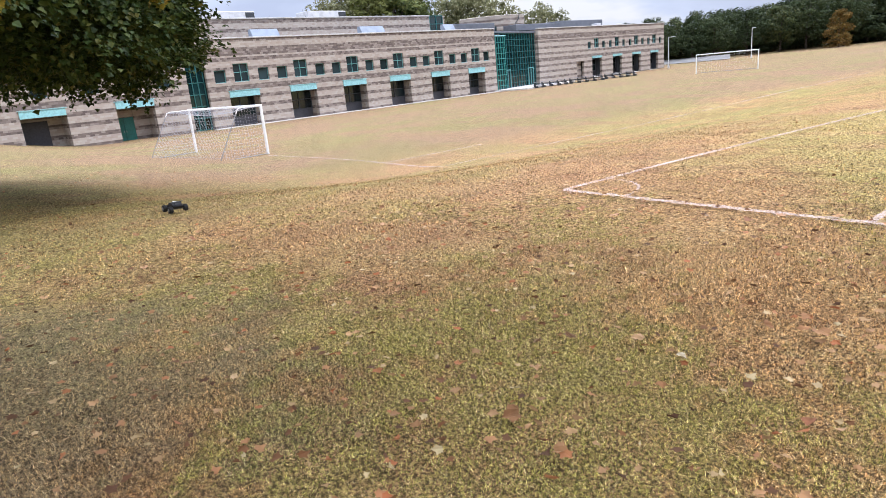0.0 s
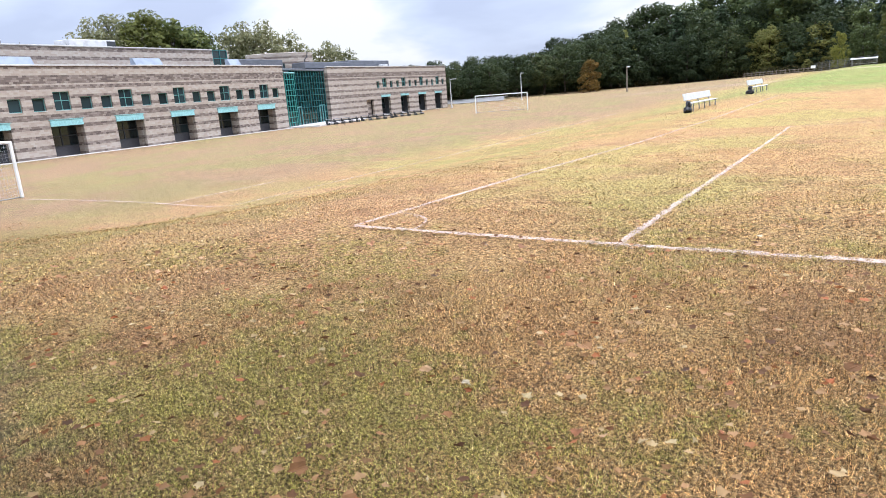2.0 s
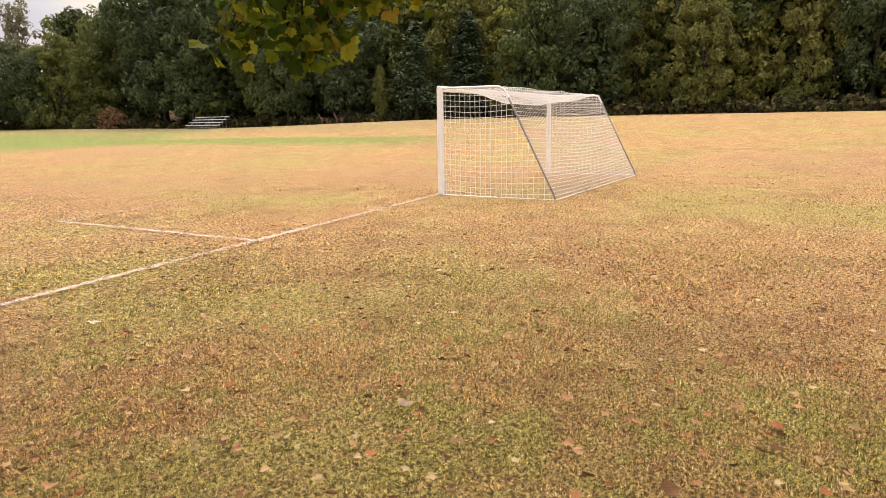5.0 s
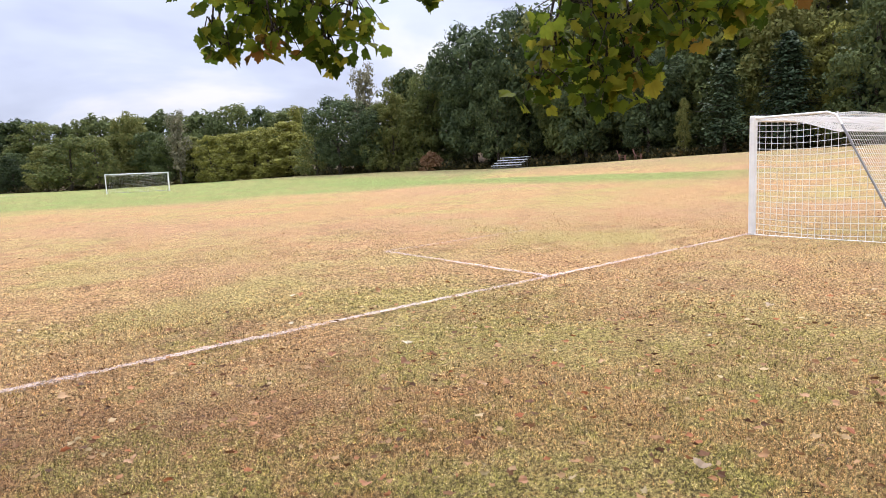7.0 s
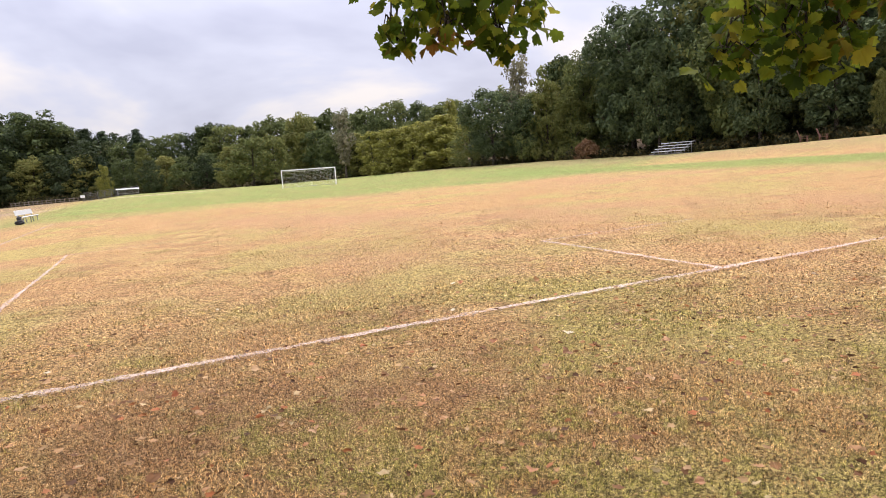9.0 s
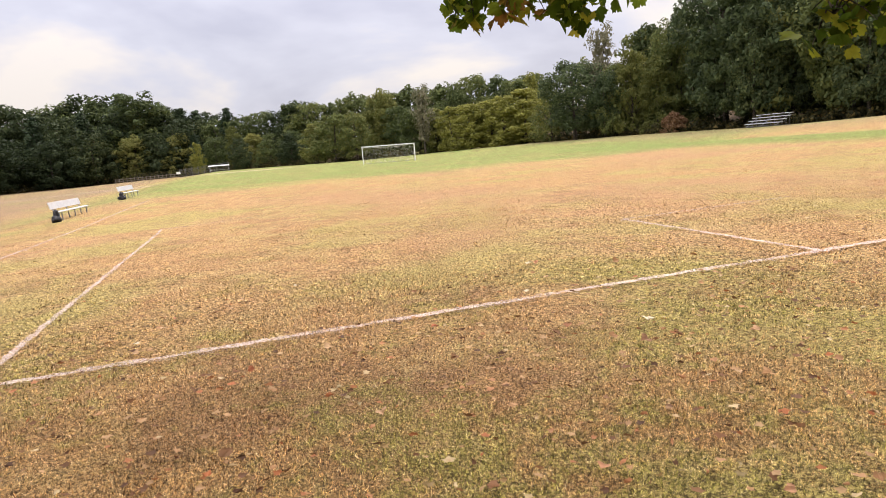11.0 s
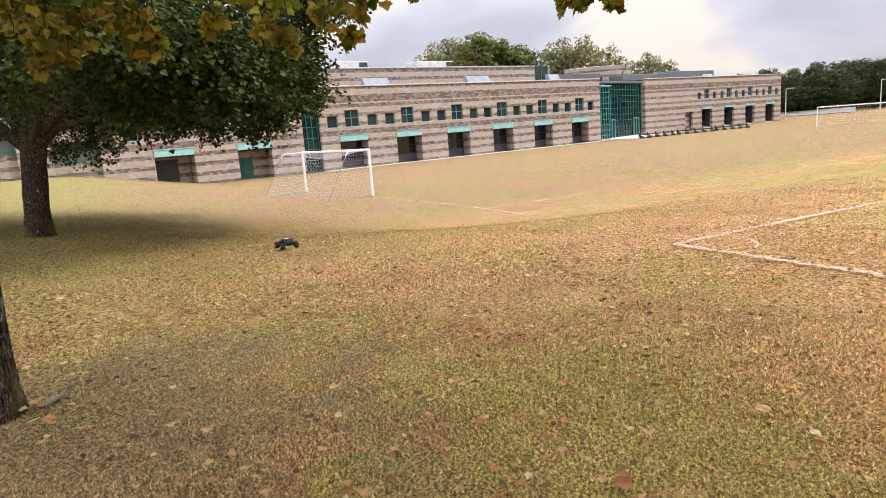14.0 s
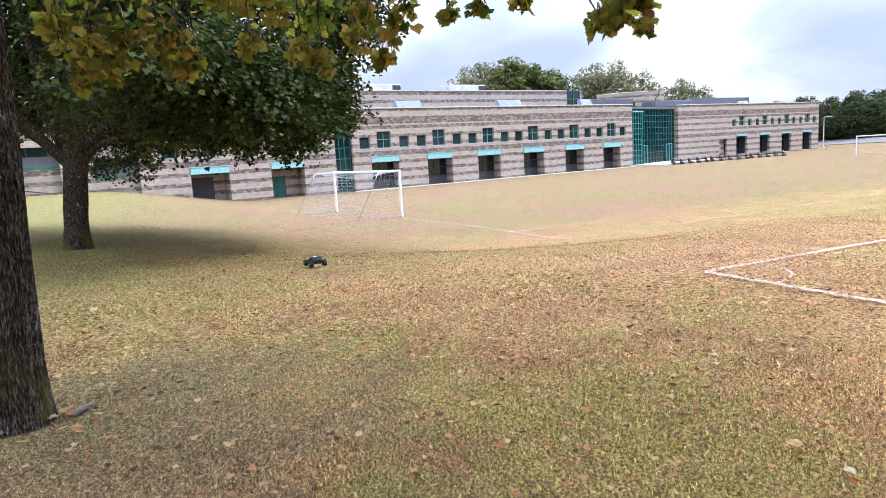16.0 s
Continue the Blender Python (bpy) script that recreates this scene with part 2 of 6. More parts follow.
def make_blades():
    m, t, b = material("grass_blades", 0.8)
    n = Nodes(t)
    p = n.world()
    base = grass_colour(n, p)
    r = n.island()
    straw = n.ramp(r, (0.0, (0.06, 0.035, 0.018)), (0.30, (0.24, 0.125, 0.05)), (0.5, (0.64, 0.37, 0.155)), (0.8, (0.90, 0.61, 0.27)), (1.0, (0.96, 0.79, 0.49)))
    fresh = n.ramp(r, (0.0, (0.07, 0.065, 0.02)), (0.30, (0.17, 0.20, 0.035)), (0.55, (0.38, 0.41, 0.085)), (0.8, (0.62, 0.59, 0.17)), (1.0, (0.92, 0.78, 0.46)))
    x, y, z = n.xyz(p)
    patch = n.noise(p, 0.42, 4.0, 0.6)
    fine = n.noise(p, 4.5, 4.0, 0.7)
    some = n.math("ADD", n.math("MULTIPLY", patch, 0.75), n.math("MULTIPLY", fine, 0.55))
    for cx, cy, reach, lush in ((-2.9, 1.8, 2.3, 0.085), (1.5, 3.5, 2.4, 0.06), (4.0, 3.4, 2.8, 0.055)):
        gap = n.add("ShaderNodeVectorMath", Vector=p)
        gap.operation = "DISTANCE"
        gap.inputs[1].default_value = (cx, cy, 0.0)
        some = n.math("ADD", some, n.math("MULTIPLY", n.step(gap.outputs["Value"], reach, 0.5), lush))
    some = n.step(some, 0.65, 0.73)
    away = n.step(n.math("POWER", n.math("ADD", n.math("MULTIPLY", x, x), n.math("MULTIPLY", y, y)), 0.5), 5.0, 14.0)
    some = n.math("MULTIPLY", some, n.math("MULTIPLY_ADD", away, -0.5, 1.0))
    bare = n.noise(n.add("ShaderNodeMapping", Vector=p, Location=(31.0, 7.0, 0.0)).outputs[0], 0.55, 4.0, 0.6)
    straw = n.mix(n.math("MULTIPLY", n.step(bare, 0.50, 0.60), 0.8), straw, n.mix(0.5, straw, (0.22, 0.115, 0.058)))
    col = n.mix(n.math("MULTIPLY_ADD", away, -0.5, 0.85), base, n.mix(n.math("MULTIPLY", some, 0.85), straw, fresh))
    col = n.mix(n.math("MULTIPLY", shaded_soil(n, p), 0.45), col, (0.24, 0.225, 0.15))
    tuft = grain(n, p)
    # gap shade and bright tufts are painted into the blades' colour too
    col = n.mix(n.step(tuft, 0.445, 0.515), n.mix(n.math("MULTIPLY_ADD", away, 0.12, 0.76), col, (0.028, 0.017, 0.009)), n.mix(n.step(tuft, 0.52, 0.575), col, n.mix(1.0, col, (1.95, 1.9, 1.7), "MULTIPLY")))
    col = n.mix(1.0, col, (0.96, 0.91, 0.87), "MULTIPLY")
    t.links.new(col, b.inputs["Base Color"])
    b.inputs["Specular IOR Level"].default_value = 0.15
    return m


def leaf_material(name, stops, through_light=0.35, by_thing=0.0):
    """Leaves whose colour varies from one to the next, and which let some light through."""
    m, t, b = material(name, 0.55)
    n = Nodes(t)
    r = n.island()
    if by_thing:
        r = n.math("FRACT", n.math("ADD", n.math("MULTIPLY", r, 1 - by_thing), n.math("MULTIPLY", n.thing(), by_thing)))
    col = n.ramp(r, *stops)
    blot = n.noise(n.pos(), 0.9 if by_thing else 14.0, 3.0)
    col = n.mix(n.math("MULTIPLY", n.step(blot, 0.35, 0.65), 0.45), col, n.mix(0.55, col, (0.02, 0.025, 0.01)))
    t.links.new(col, b.inputs["Base Color"])
    b.inputs["Specular IOR Level"].default_value = 0.08
    back = n.add("ShaderNodeBsdfTranslucent", Color=col)
    sh = n.add("ShaderNodeMixShader", Fac=through_light)
    t.links.new(b.outputs[0], sh.inputs[1])
    t.links.new(back.outputs[0], sh.inputs[2])
    t.links.new(sh.outputs[0], t.nodes["Material Output"].inputs[0])
    return m


def make_bark(name="bark"):
    m, t, b = material(name, 0.95)
    n = Nodes(t)
    p = n.pos()
    ridge = n.noise(p, 85.0, 6.0, 0.70, (1, 1, 0.2))
    fine = n.noise(p, 140.0, 4.0, 0.7, (1, 1, 0.3))
    col = n.ramp(ridge, (0.40, (0.009, 0.007, 0.005)), (0.51, (0.058, 0.048, 0.039)), (0.62, (0.25, 0.215, 0.18)))
    tone = n.noise(p, 2.5, 4.0, 0.6)
    col = n.mix(n.math("MULTIPLY", tone, 0.6), col, n.mix(0.6, col, (0.05, 0.04, 0.03)))
    lichen = n.noise(p, 7.0, 5.0, 0.72)
    col = n.mix(n.step(lichen, 0.62, 0.66), col, (0.36, 0.36, 0.32))
    moss = n.noise(p, 2.2, 3.0)
    low = n.math("SUBTRACT", 1.0, n.step(n.xyz(p)[2], 0.1, 0.7))
    col = n.mix(n.math("MULTIPLY", n.math("MULTIPLY", low, n.step(moss, 0.47, 0.58)), 0.6), col, (0.15, 0.125, 0.035))
    t.links.new(col, b.inputs["Base Color"])
    h = n.math("ADD", ridge, n.math("MULTIPLY", fine, 0.3))
    t.links.new(n.bump(h, 1.0, 0.02), b.inputs["Normal"])
    b.inputs["Specular IOR Level"].default_value = 0.05
    return m


def make_masonry(name, shift=0.0):
    """Split-face block in cream and red-brown courses, banded by height."""
    m, t, b = material(name, 0.9)
    n = Nodes(t)
    p = n.pos()
    x, y, z = n.xyz(p)
    face = n.t.nodes.new("ShaderNodeCombineXYZ")
    n.set(face.inputs[0], n.math("ADD", x, y))
    n.set(face.inputs[1], z)
    brick = n.add("ShaderNodeTexBrick", Vector=face.outputs[0], Scale=1.0, Mortar_Size=0.012, Brick_Width=0.41, Row_Height=0.205)
    brick.inputs["Color1"].default_value = (0.25, 0.25, 0.25, 1)
    brick.inputs["Color2"].default_value = (0.85, 0.85, 0.85, 1)
    brick.inputs["Mortar"].default_value = (0.5, 0.5, 0.5, 1)
    vary = n.xyz(brick.outputs["Color"])[0]
    course = n.math("FRACT", n.math("DIVIDE", n.math("ADD", z, shift), 1.025))
    dark = n.math("LESS_THAN", course, 0.39)
    wide_hi = n.math("MULTIPLY", n.math("GREATER_THAN", z, 7.75), n.math("LESS_THAN", z, 8.6))
    wide_lo = n.math("MULTIPLY", n.math("GREATER_THAN", z, 4.02), n.math("LESS_THAN", z, 4.62))
    dark = n.math("MAXIMUM", dark, n.math("MAXIMUM", wide_hi, wide_lo))
    cream = n.ramp(vary, (0.1, (0.58, 0.46, 0.375)), (0.5, (0.73, 0.61, 0.505)), (0.9, (0.82, 0.72, 0.61)))
    brown = n.ramp(vary, (0.1, (0.13, 0.10, 0.085)), (0.5, (0.33, 0.255, 0.215)), (0.9, (0.62, 0.52, 0.44)))
    col = n.mix(dark, cream, brown)
    streak = n.noise(p, 0.6, 5.0, 0.6, (1, 1, 0.25))
    col = n.mix(n.math("MULTIPLY", n.step(streak, 0.5, 0.75), 0.35), col, n.mix(0.5, col, (0.25, 0.2, 0.18)))
    col = n.mix(1.0, col, (0.55, 0.565, 0.575), "MULTIPLY")
    t.links.new(col, b.inputs["Base Color"])
    h = n.math("ADD", n.math("MULTIPLY", brick.outputs["Fac"], -0.5), n.noise(p, 9.0, 4.0))
    t.links.new(n.bump(h, 0.5, 0.02), b.inputs["Normal"])
    return m


def make_paint_line():
    m, t, b = material("field_paint", 0.9)
    n = Nodes(t)
    p = n.world()
    worn = n.noise(p, 34.0, 5.0, 0.85)
    patch = n.noise(p, 0.9, 3.0)
    b.inputs["Base Color"].default_value = (0.68, 0.53, 0.45, 1)
    clear = n.add("ShaderNodeBsdfTransparent")
    sh = n.add("ShaderNodeMixShader", Fac=n.math("MULTIPLY", n.step(n.math("ADD", n.math("MULTIPLY", worn, 0.9), n.math("MULTIPLY", patch, 0.22)), 0.42, 0.69), 0.80))
    t.links.new(clear.outputs[0], sh.inputs[1])
    t.links.new(b.outputs[0], sh.inputs[2])
    t.links.new(sh.outputs[0], t.nodes["Material Output"].inputs[0])
    return m


def make_glass(name, tint, rough=0.08):
    """A pane that mirrors the sky over a dark room."""
    m, t, b = material(name, rough)
    n = Nodes(t)
    col = n.ramp(n.thing(), (0.0, tuple(c * 0.6 for c in tint)), (1.0, tuple(c * 1.4 for c in tint)))
    t.links.new(col, b.inputs["Base Color"])
    b.inputs["Specular IOR Level"].default_value = 0.6
    t.links.new(n.bump(n.noise(n.pos(), 1.3, 2.0), 0.05, 0.02), b.inputs["Normal"])
    return m


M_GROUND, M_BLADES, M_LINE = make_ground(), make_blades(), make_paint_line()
M_BARK = make_bark()
# near-black colour paints the shade inside the limb scar
M_HOLLOW = plain("hollow_shade", (0.018, 0.014, 0.011), 0.95, 0.0, 12.0)
M_WALL = make_masonry("banded_block")
M_WALL_UP = make_masonry("banded_block_upper", 0.45)
M_TEAL = plain("teal_paint", (0.05, 0.26, 0.23), 0.45)
M_TEAL_DOOR = plain("teal_door_paint", (0.035, 0.17, 0.14), 0.5)
M_FRAME_TEAL = plain("teal_frame", (0.035, 0.15, 0.145), 0.45)
M_WINDOW_FRAME = plain("pale_teal_frame", (0.13, 0.33, 0.32), 0.45)
# darker than window_pane: the bay's shade is put into its colour
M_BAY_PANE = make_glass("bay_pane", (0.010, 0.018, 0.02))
M_AWNING = plain("pale_teal_metal", (0.30, 0.58, 0.59), 0.5, 0.0)
M_PANE = make_glass("window_pane", (0.026, 0.042, 0.047))
M_PANE_TEAL = make_glass("atrium_pane", (0.006, 0.026, 0.029))
# dark metal; on inner walls and bays its near-black stands in for shade
M_DARK = plain("dark_metal_and_shade", (0.05, 0.055, 0.06), 0.6)
M_GREY_DOOR = plain("grey_door_paint", (0.075, 0.075, 0.085), 0.6)
M_ROOF = plain("grey_roof_metal", (0.16, 0.17, 0.19), 0.5, 0.2, 0.8)
M_PENT = plain("white_unit_metal", (0.62, 0.62, 0.62), 0.5, 0.0, 1.5)
M_BLUE_PANEL = plain("pale_blue_panel", (0.26, 0.30, 0.355), 0.6, 0.0, 0.8)
M_CONCRETE = plain("pale_concrete", (0.55, 0.53, 0.50), 0.9, 0.0, 2.0)
M_ROAD = plain("grey_asphalt", (0.20, 0.195, 0.185), 0.9, 0.0, 0.6)
M_WHITE = plain("white_paint", (0.80, 0.80, 0.78), 0.4, 0.0, 5.0, 0.12)
M_NET = plain("white_cord", (0.80, 0.79, 0.76), 0.8, 0.0, 20.0, 0.1, 0.0)
M_NET_GREY = plain("grey_cord", (0.42, 0.43, 0.46), 0.8, 0.0, 20.0, 0.1, 0.0)
M_STEEL = plain("galvanised_steel", (0.28, 0.28, 0.29), 0.45, 0.7, 8.0)
M_ALU = plain("aluminium_plank", (0.66, 0.66, 0.65), 0.45, 0.3, 5.0, 0.15)
M_BLACK = plain("black_plastic", (0.018, 0.018, 0.02), 0.5, 0.0, 20.0)
M_RUBBER = plain("black_rubber", (0.022, 0.021, 0.02), 0.85, 0.0, 30.0)
M_WOOD = plain("weathered_timber", (0.20, 0.17, 0.14), 0.85, 0.0, 8.0)
M_MAPLE = leaf_material("maple_leaves", ((0.0, (0.045, 0.08, 0.010)), (0.45, (0.115, 0.18, 0.020)), (0.8, (0.27, 0.33, 0.035)), (1.0, (0.46, 0.42, 0.055))), 0.65)
# leaf colours lowered to stand in for shade deep in the crown
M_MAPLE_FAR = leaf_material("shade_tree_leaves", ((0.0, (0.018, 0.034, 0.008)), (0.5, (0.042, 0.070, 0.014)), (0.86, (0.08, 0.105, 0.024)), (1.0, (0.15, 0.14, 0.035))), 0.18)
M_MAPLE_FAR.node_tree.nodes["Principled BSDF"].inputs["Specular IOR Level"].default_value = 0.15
M_MAPLE_YELLOW = leaf_material("turning_maple_leaves", ((0.0, (0.10, 0.115, 0.02)), (0.4, (0.25, 0.225, 0.035)), (0.85, (0.42, 0.34, 0.06)), (1.0, (0.34, 0.20, 0.05))), 0.55)
M_FALLEN = leaf_material("fallen_leaf", ((0.0, (0.14, 0.07, 0.035)), (0.25, (0.34, 0.17, 0.08)), (0.5, (0.52, 0.29, 0.14)), (0.68, (0.66, 0.45, 0.26)), (0.80, (0.46, 0.15, 0.07)), (0.88, (0.30, 0.17, 0.10)), (0.96, (0.74, 0.64, 0.46)), (1.0, (0.68, 0.52, 0.10))), 0.15, 0.9)
M_OAK = leaf_material("woodland_leaves", ((0.0, (0.045, 0.064, 0.026)), (0.35, (0.09, 0.118, 0.044)), (0.7, (0.15, 0.175, 0.058)), (1.0, (0.27, 0.26, 0.08))), 0.3, 0.55)
M_DARK_OAK = leaf_material("blue_green_leaves", ((0.0, (0.036, 0.054, 0.026)), (0.4, (0.072, 0.10, 0.046)), (0.8, (0.125, 0.16, 0.07)), (1.0, (0.22, 0.235, 0.09))), 0.25, 0.3)
M_PALE = leaf_material("pale_dying_leaves", ((0.0, (0.14, 0.135, 0.08)), (0.5, (0.24, 0.225, 0.14)), (1.0, (0.35, 0.32, 0.22))), 0.2, 0.3)
M_HAZY = leaf_material("thin_pale_green_leaves", ((0.0, (0.12, 0.125, 0.065)), (0.5, (0.23, 0.235, 0.12)), (1.0, (0.38, 0.36, 0.20))), 0.3, 0.3)
M_YELLOW = leaf_material("yellowing_leaves", ((0.0, (0.13, 0.14, 0.034)), (0.5, (0.25, 0.25, 0.058)), (1.0, (0.43, 0.40, 0.105))), 0.3, 0.4)
M_OLIVE = leaf_material("olive_leaves", ((0.0, (0.10, 0.115, 0.034)), (0.5, (0.19, 0.20, 0.06)), (1.0, (0.33, 0.31, 0.10))), 0.42, 0.5)
M_PINE = leaf_material("pine_needles", ((0.0, (0.022, 0.038, 0.02)), (0.5, (0.042, 0.066, 0.032)), (1.0, (0.07, 0.095, 0.042))), 0.15, 0.5)
M_ORANGE = leaf_material("orange_leaves", ((0.0, (0.12, 0.09, 0.022)), (0.5, (0.26, 0.15, 0.036)), (1.0, (0.38, 0.185, 0.045))), 0.3, 0.3)
M_AUTUMN = leaf_material("autumn_leaves", ((0.0, (0.11, 0.085, 0.026)), (0.5, (0.22, 0.135, 0.038)), (1.0, (0.31, 0.17, 0.045))), 0.3, 0.3)
M_HILL = leaf_material("hillside_leaves", ((0.0, (0.022, 0.034, 0.016)), (0.4, (0.045, 0.063, 0.028)), (0.8, (0.085, 0.105, 0.042)), (1.0, (0.15, 0.15, 0.055))), 0.25, 0.45)
# brush colours are lowered to paint the shade under the canopy
M_BRUSH = leaf_material("brush_leaves", ((0.0, (0.02, 0.022, 0.010)), (0.5, (0.05, 0.048, 0.02)), (0.85, (0.10, 0.085, 0.03)), (1.0, (0.20, 0.14, 0.05))), 0.2)
M_RUST = leaf_material("rust_leaves", ((0.0, (0.12, 0.075, 0.035)), (0.5, (0.24, 0.13, 0.07)), (1.0, (0.36, 0.22, 0.12))), 0.2, 0.3)


# ================= mesh helpers =================
class Geo:
    """Collects vertices and faces for one mesh."""

    def __init__(self):
        self.v, self.f = [], []

    def put(self, verts, faces, m=None):
        k = len(self.v)
        self.v += [tuple(m @ Vector(p)) if m else tuple(p) for p in verts]
        self.f += [tuple(i + k for i in q) for q in faces]
        return self

    def box(self, centre, size, m=None, bevel=0.0):
        hx, hy, hz = (s / 2 for s in size)
        cx, cy, cz = centre
        c = min(bevel, hx * 0.45, hy * 0.45, hz * 0.45)
        if c <= 0:
            verts = [(cx + sx * hx, cy + sy * hy, cz + sz * hz) for sz in (-1, 1) for sy in (-1, 1) for sx in (-1, 1)]
            faces = [(0, 2, 3, 1), (4, 5, 7, 6), (0, 1, 5, 4), (2, 6, 7, 3), (0, 4, 6, 2), (1, 3, 7, 5)]
            return self.put(verts, faces, m)
        bm = bmesh.new()
        bmesh.ops.create_cube(bm, size=1.0, matrix=Matrix.Translation(centre) @ Matrix.Diagonal((*size, 1)))
        bmesh.ops.bevel(bm, geom=bm.edges[:], offset=c, segments=1, affect="EDGES")
        bm.verts.index_update()
        self.put([v.co[:] for v in bm.verts], [[v.index for v in f.verts] for f in bm.faces], m)
        bm.free()
        return self

    def tube(self, pts, radii, n=8, caps=True, wobble=None):
        """A round bar along pts; radii is one number or one per point."""
        pts = [Vector(p) for p in pts]
        if not hasattr(radii, "__len__"):
            radii = [radii] * len(pts)
        k = len(self.v)
        side = None
        for i, p in enumerate(pts):
            way = (pts[min(i + 1, len(pts) - 1)] - pts[max(i - 1, 0)]).normalized()
            if side is None:
                side = way.orthogonal().normalized()
            side = (side - way * side.dot(way)).normalized()
            over = way.cross(side)
            for j in range(n):
                a = 2 * math.pi * j / n
                r = radii[i] * (wobble(i, a) if wobble else 1.0)
                self.v.append(tuple(p + side * (r * math.cos(a)) + over * (r * math.sin(a))))
        for i in range(len(pts) - 1):
            for j in range(n):
                a, b = k + i * n + j, k + i * n + (j + 1) % n
                self.f.append((a, b, b + n, a + n))
        if caps:
            self.f.append(tuple(k + j for j in reversed(range(n))))
            self.f.append(tuple(k + (len(pts) - 1) * n + j for j in range(n)))
        return self

    def prism(self, outline, depth_axis, lo, hi, m=None):
        """An outline of (a, b) swept along an axis: 0 x, 1 y, 2 z."""
        def at(p, d):
            q = list(p)
            q.insert(depth_axis, d)
            return tuple(q)
        n = len(outline)
        verts = [at(p, lo) for p in outline] + [at(p, hi) for p in outline]
        faces = [tuple(range(n - 1, -1, -1)), tuple(range(n, 2 * n))] + [(i, (i + 1) % n, (i + 1) % n + n, i + n) for i in range(n)]
        return self.put(verts, faces, m)

    def weld(self):
        """Joins vertices that lie on one another."""
        seen, where, v = {}, [], []
        for q in self.v:
            k = (round(q[0], 4), round(q[1], 4), round(q[2], 4))
            if k not in seen:
                seen[k] = len(v)
                v.append(q)
            where.append(seen[k])
        self.v, self.f = v, [tuple(where[i] for i in f) for f in self.f]
        return self

    def mesh(self, name, mat, smooth=False):
        me = bpy.data.meshes.new(name)
        me.from_pydata(self.v, [], self.f)
        me.materials.append(mat)
        if smooth:
            me.polygons.foreach_set("use_smooth", [True] * len(me.polygons))
        me.update()
        return me


def part(name, geo, mat, parent, label="", smooth=False):
    ob = new(name, geo.mesh(name, mat, smooth) if isinstance(geo, Geo) else geo)
    ob.parent = parent
    if label:
        tagged(ob, label)
    return ob


def thing(name, m, label, category, group="", kind=""):
    ob = new(name)
    ob.empty_display_size = 0.2
    ob.matrix_world = m
    return tagged(ob, label, category, group, kind)


def quick_mesh(name, verts, faces_n, mat):
    """A mesh of equal-sided faces from arrays: verts (n, 3), each face takes faces_n new vertices in turn."""
    me = bpy.data.meshes.new(name)
    nv = len(verts)
    nf = nv // faces_n
    me.vertices.add(nv)
    me.vertices.foreach_set("co", np.asarray(verts, np.float32).ravel())
    me.loops.add(nv)
    me.loops.foreach_set("vertex_index", np.arange(nv, dtype=np.int32))
    me.polygons.add(nf)
    me.polygons.foreach_set("loop_start", np.arange(0, nv, faces_n, dtype=np.int32))
    me.polygons.foreach_set("loop_total", np.full(nf, faces_n, np.int32))
    me.materials.append(mat)
    me.update(calc_edges=True)
    me.validate()
    return me


def S(t):
    t = np.clip(t, 0.0, 1.0)
    return t * t * (3 - 2 * t)


# Field axes: u runs along the near goal line, v up the pitch.
def uv(x, y):
    return 0.985 * x + 0.174 * y, -0.174 * x + 0.985 * y


def gz(x, y):
    """Height of the turf: a level pitch, a bank down to a lower pitch, a rise towards the woods."""
    x, y = np.asarray(x, float), np.asarray(y, float)
    u, v = uv(x, y)
    drop = 1.45 * S((-u - 6.5) / 12.5) + 0.75 * S((-u - 22) / 45)
    drop = drop * S((v + 5) / 17) * (1 - 0.45 * S((v - 90) / 120))
    rise = 1.95 * S((u - 22) / 42) * (1 - 0.45 * S((v - 25) / 50)) + 0.10 * np.maximum(u - 66, 0) * S((u - 66) / 20)
    far = 0.5 * S((v - 45) / 60) * (1 - S((-u - 15) / 40)) - 0.35 * np.exp(-((v - 24) / 14) ** 2) * np.exp(-((u + 8) / 10) ** 2)
    hills = 14.0 * S((v - 235) / 160) * S((u + 190) / 90) * (1 - S((u + 10) / 70)) + 5.0 * S((v - 300) / 300)
    ditch = -0.28 * np.exp(-((u - 43) / 3.2) ** 2) * S((v - 12) / 14) * (1 - S((v - 62) / 20))
    knoll = 0.09 * np.exp(-((u + 17.2) / 6) ** 2 - ((v + 1.8) / 3.5) ** 2)
    return -drop + rise + far + hills + ditch + knoll


def ground(x, y, up=0.0):
    return Vector((x, y, float(gz(x, y)) + up))


def polar(az, r, el=None, eye=(0.0, 0.0)):
    """A place by bearing and distance from where the camera stands: on the turf, or at an elevation from eye height."""
    x, y = r * math.sin(radians(az)), r * math.cos(radians(az))
    x, y = x + eye[0], y + eye[1]
    return ground(x, y) if el is None else Vector((x, y, 1.62 + r * math.tan(radians(el))))


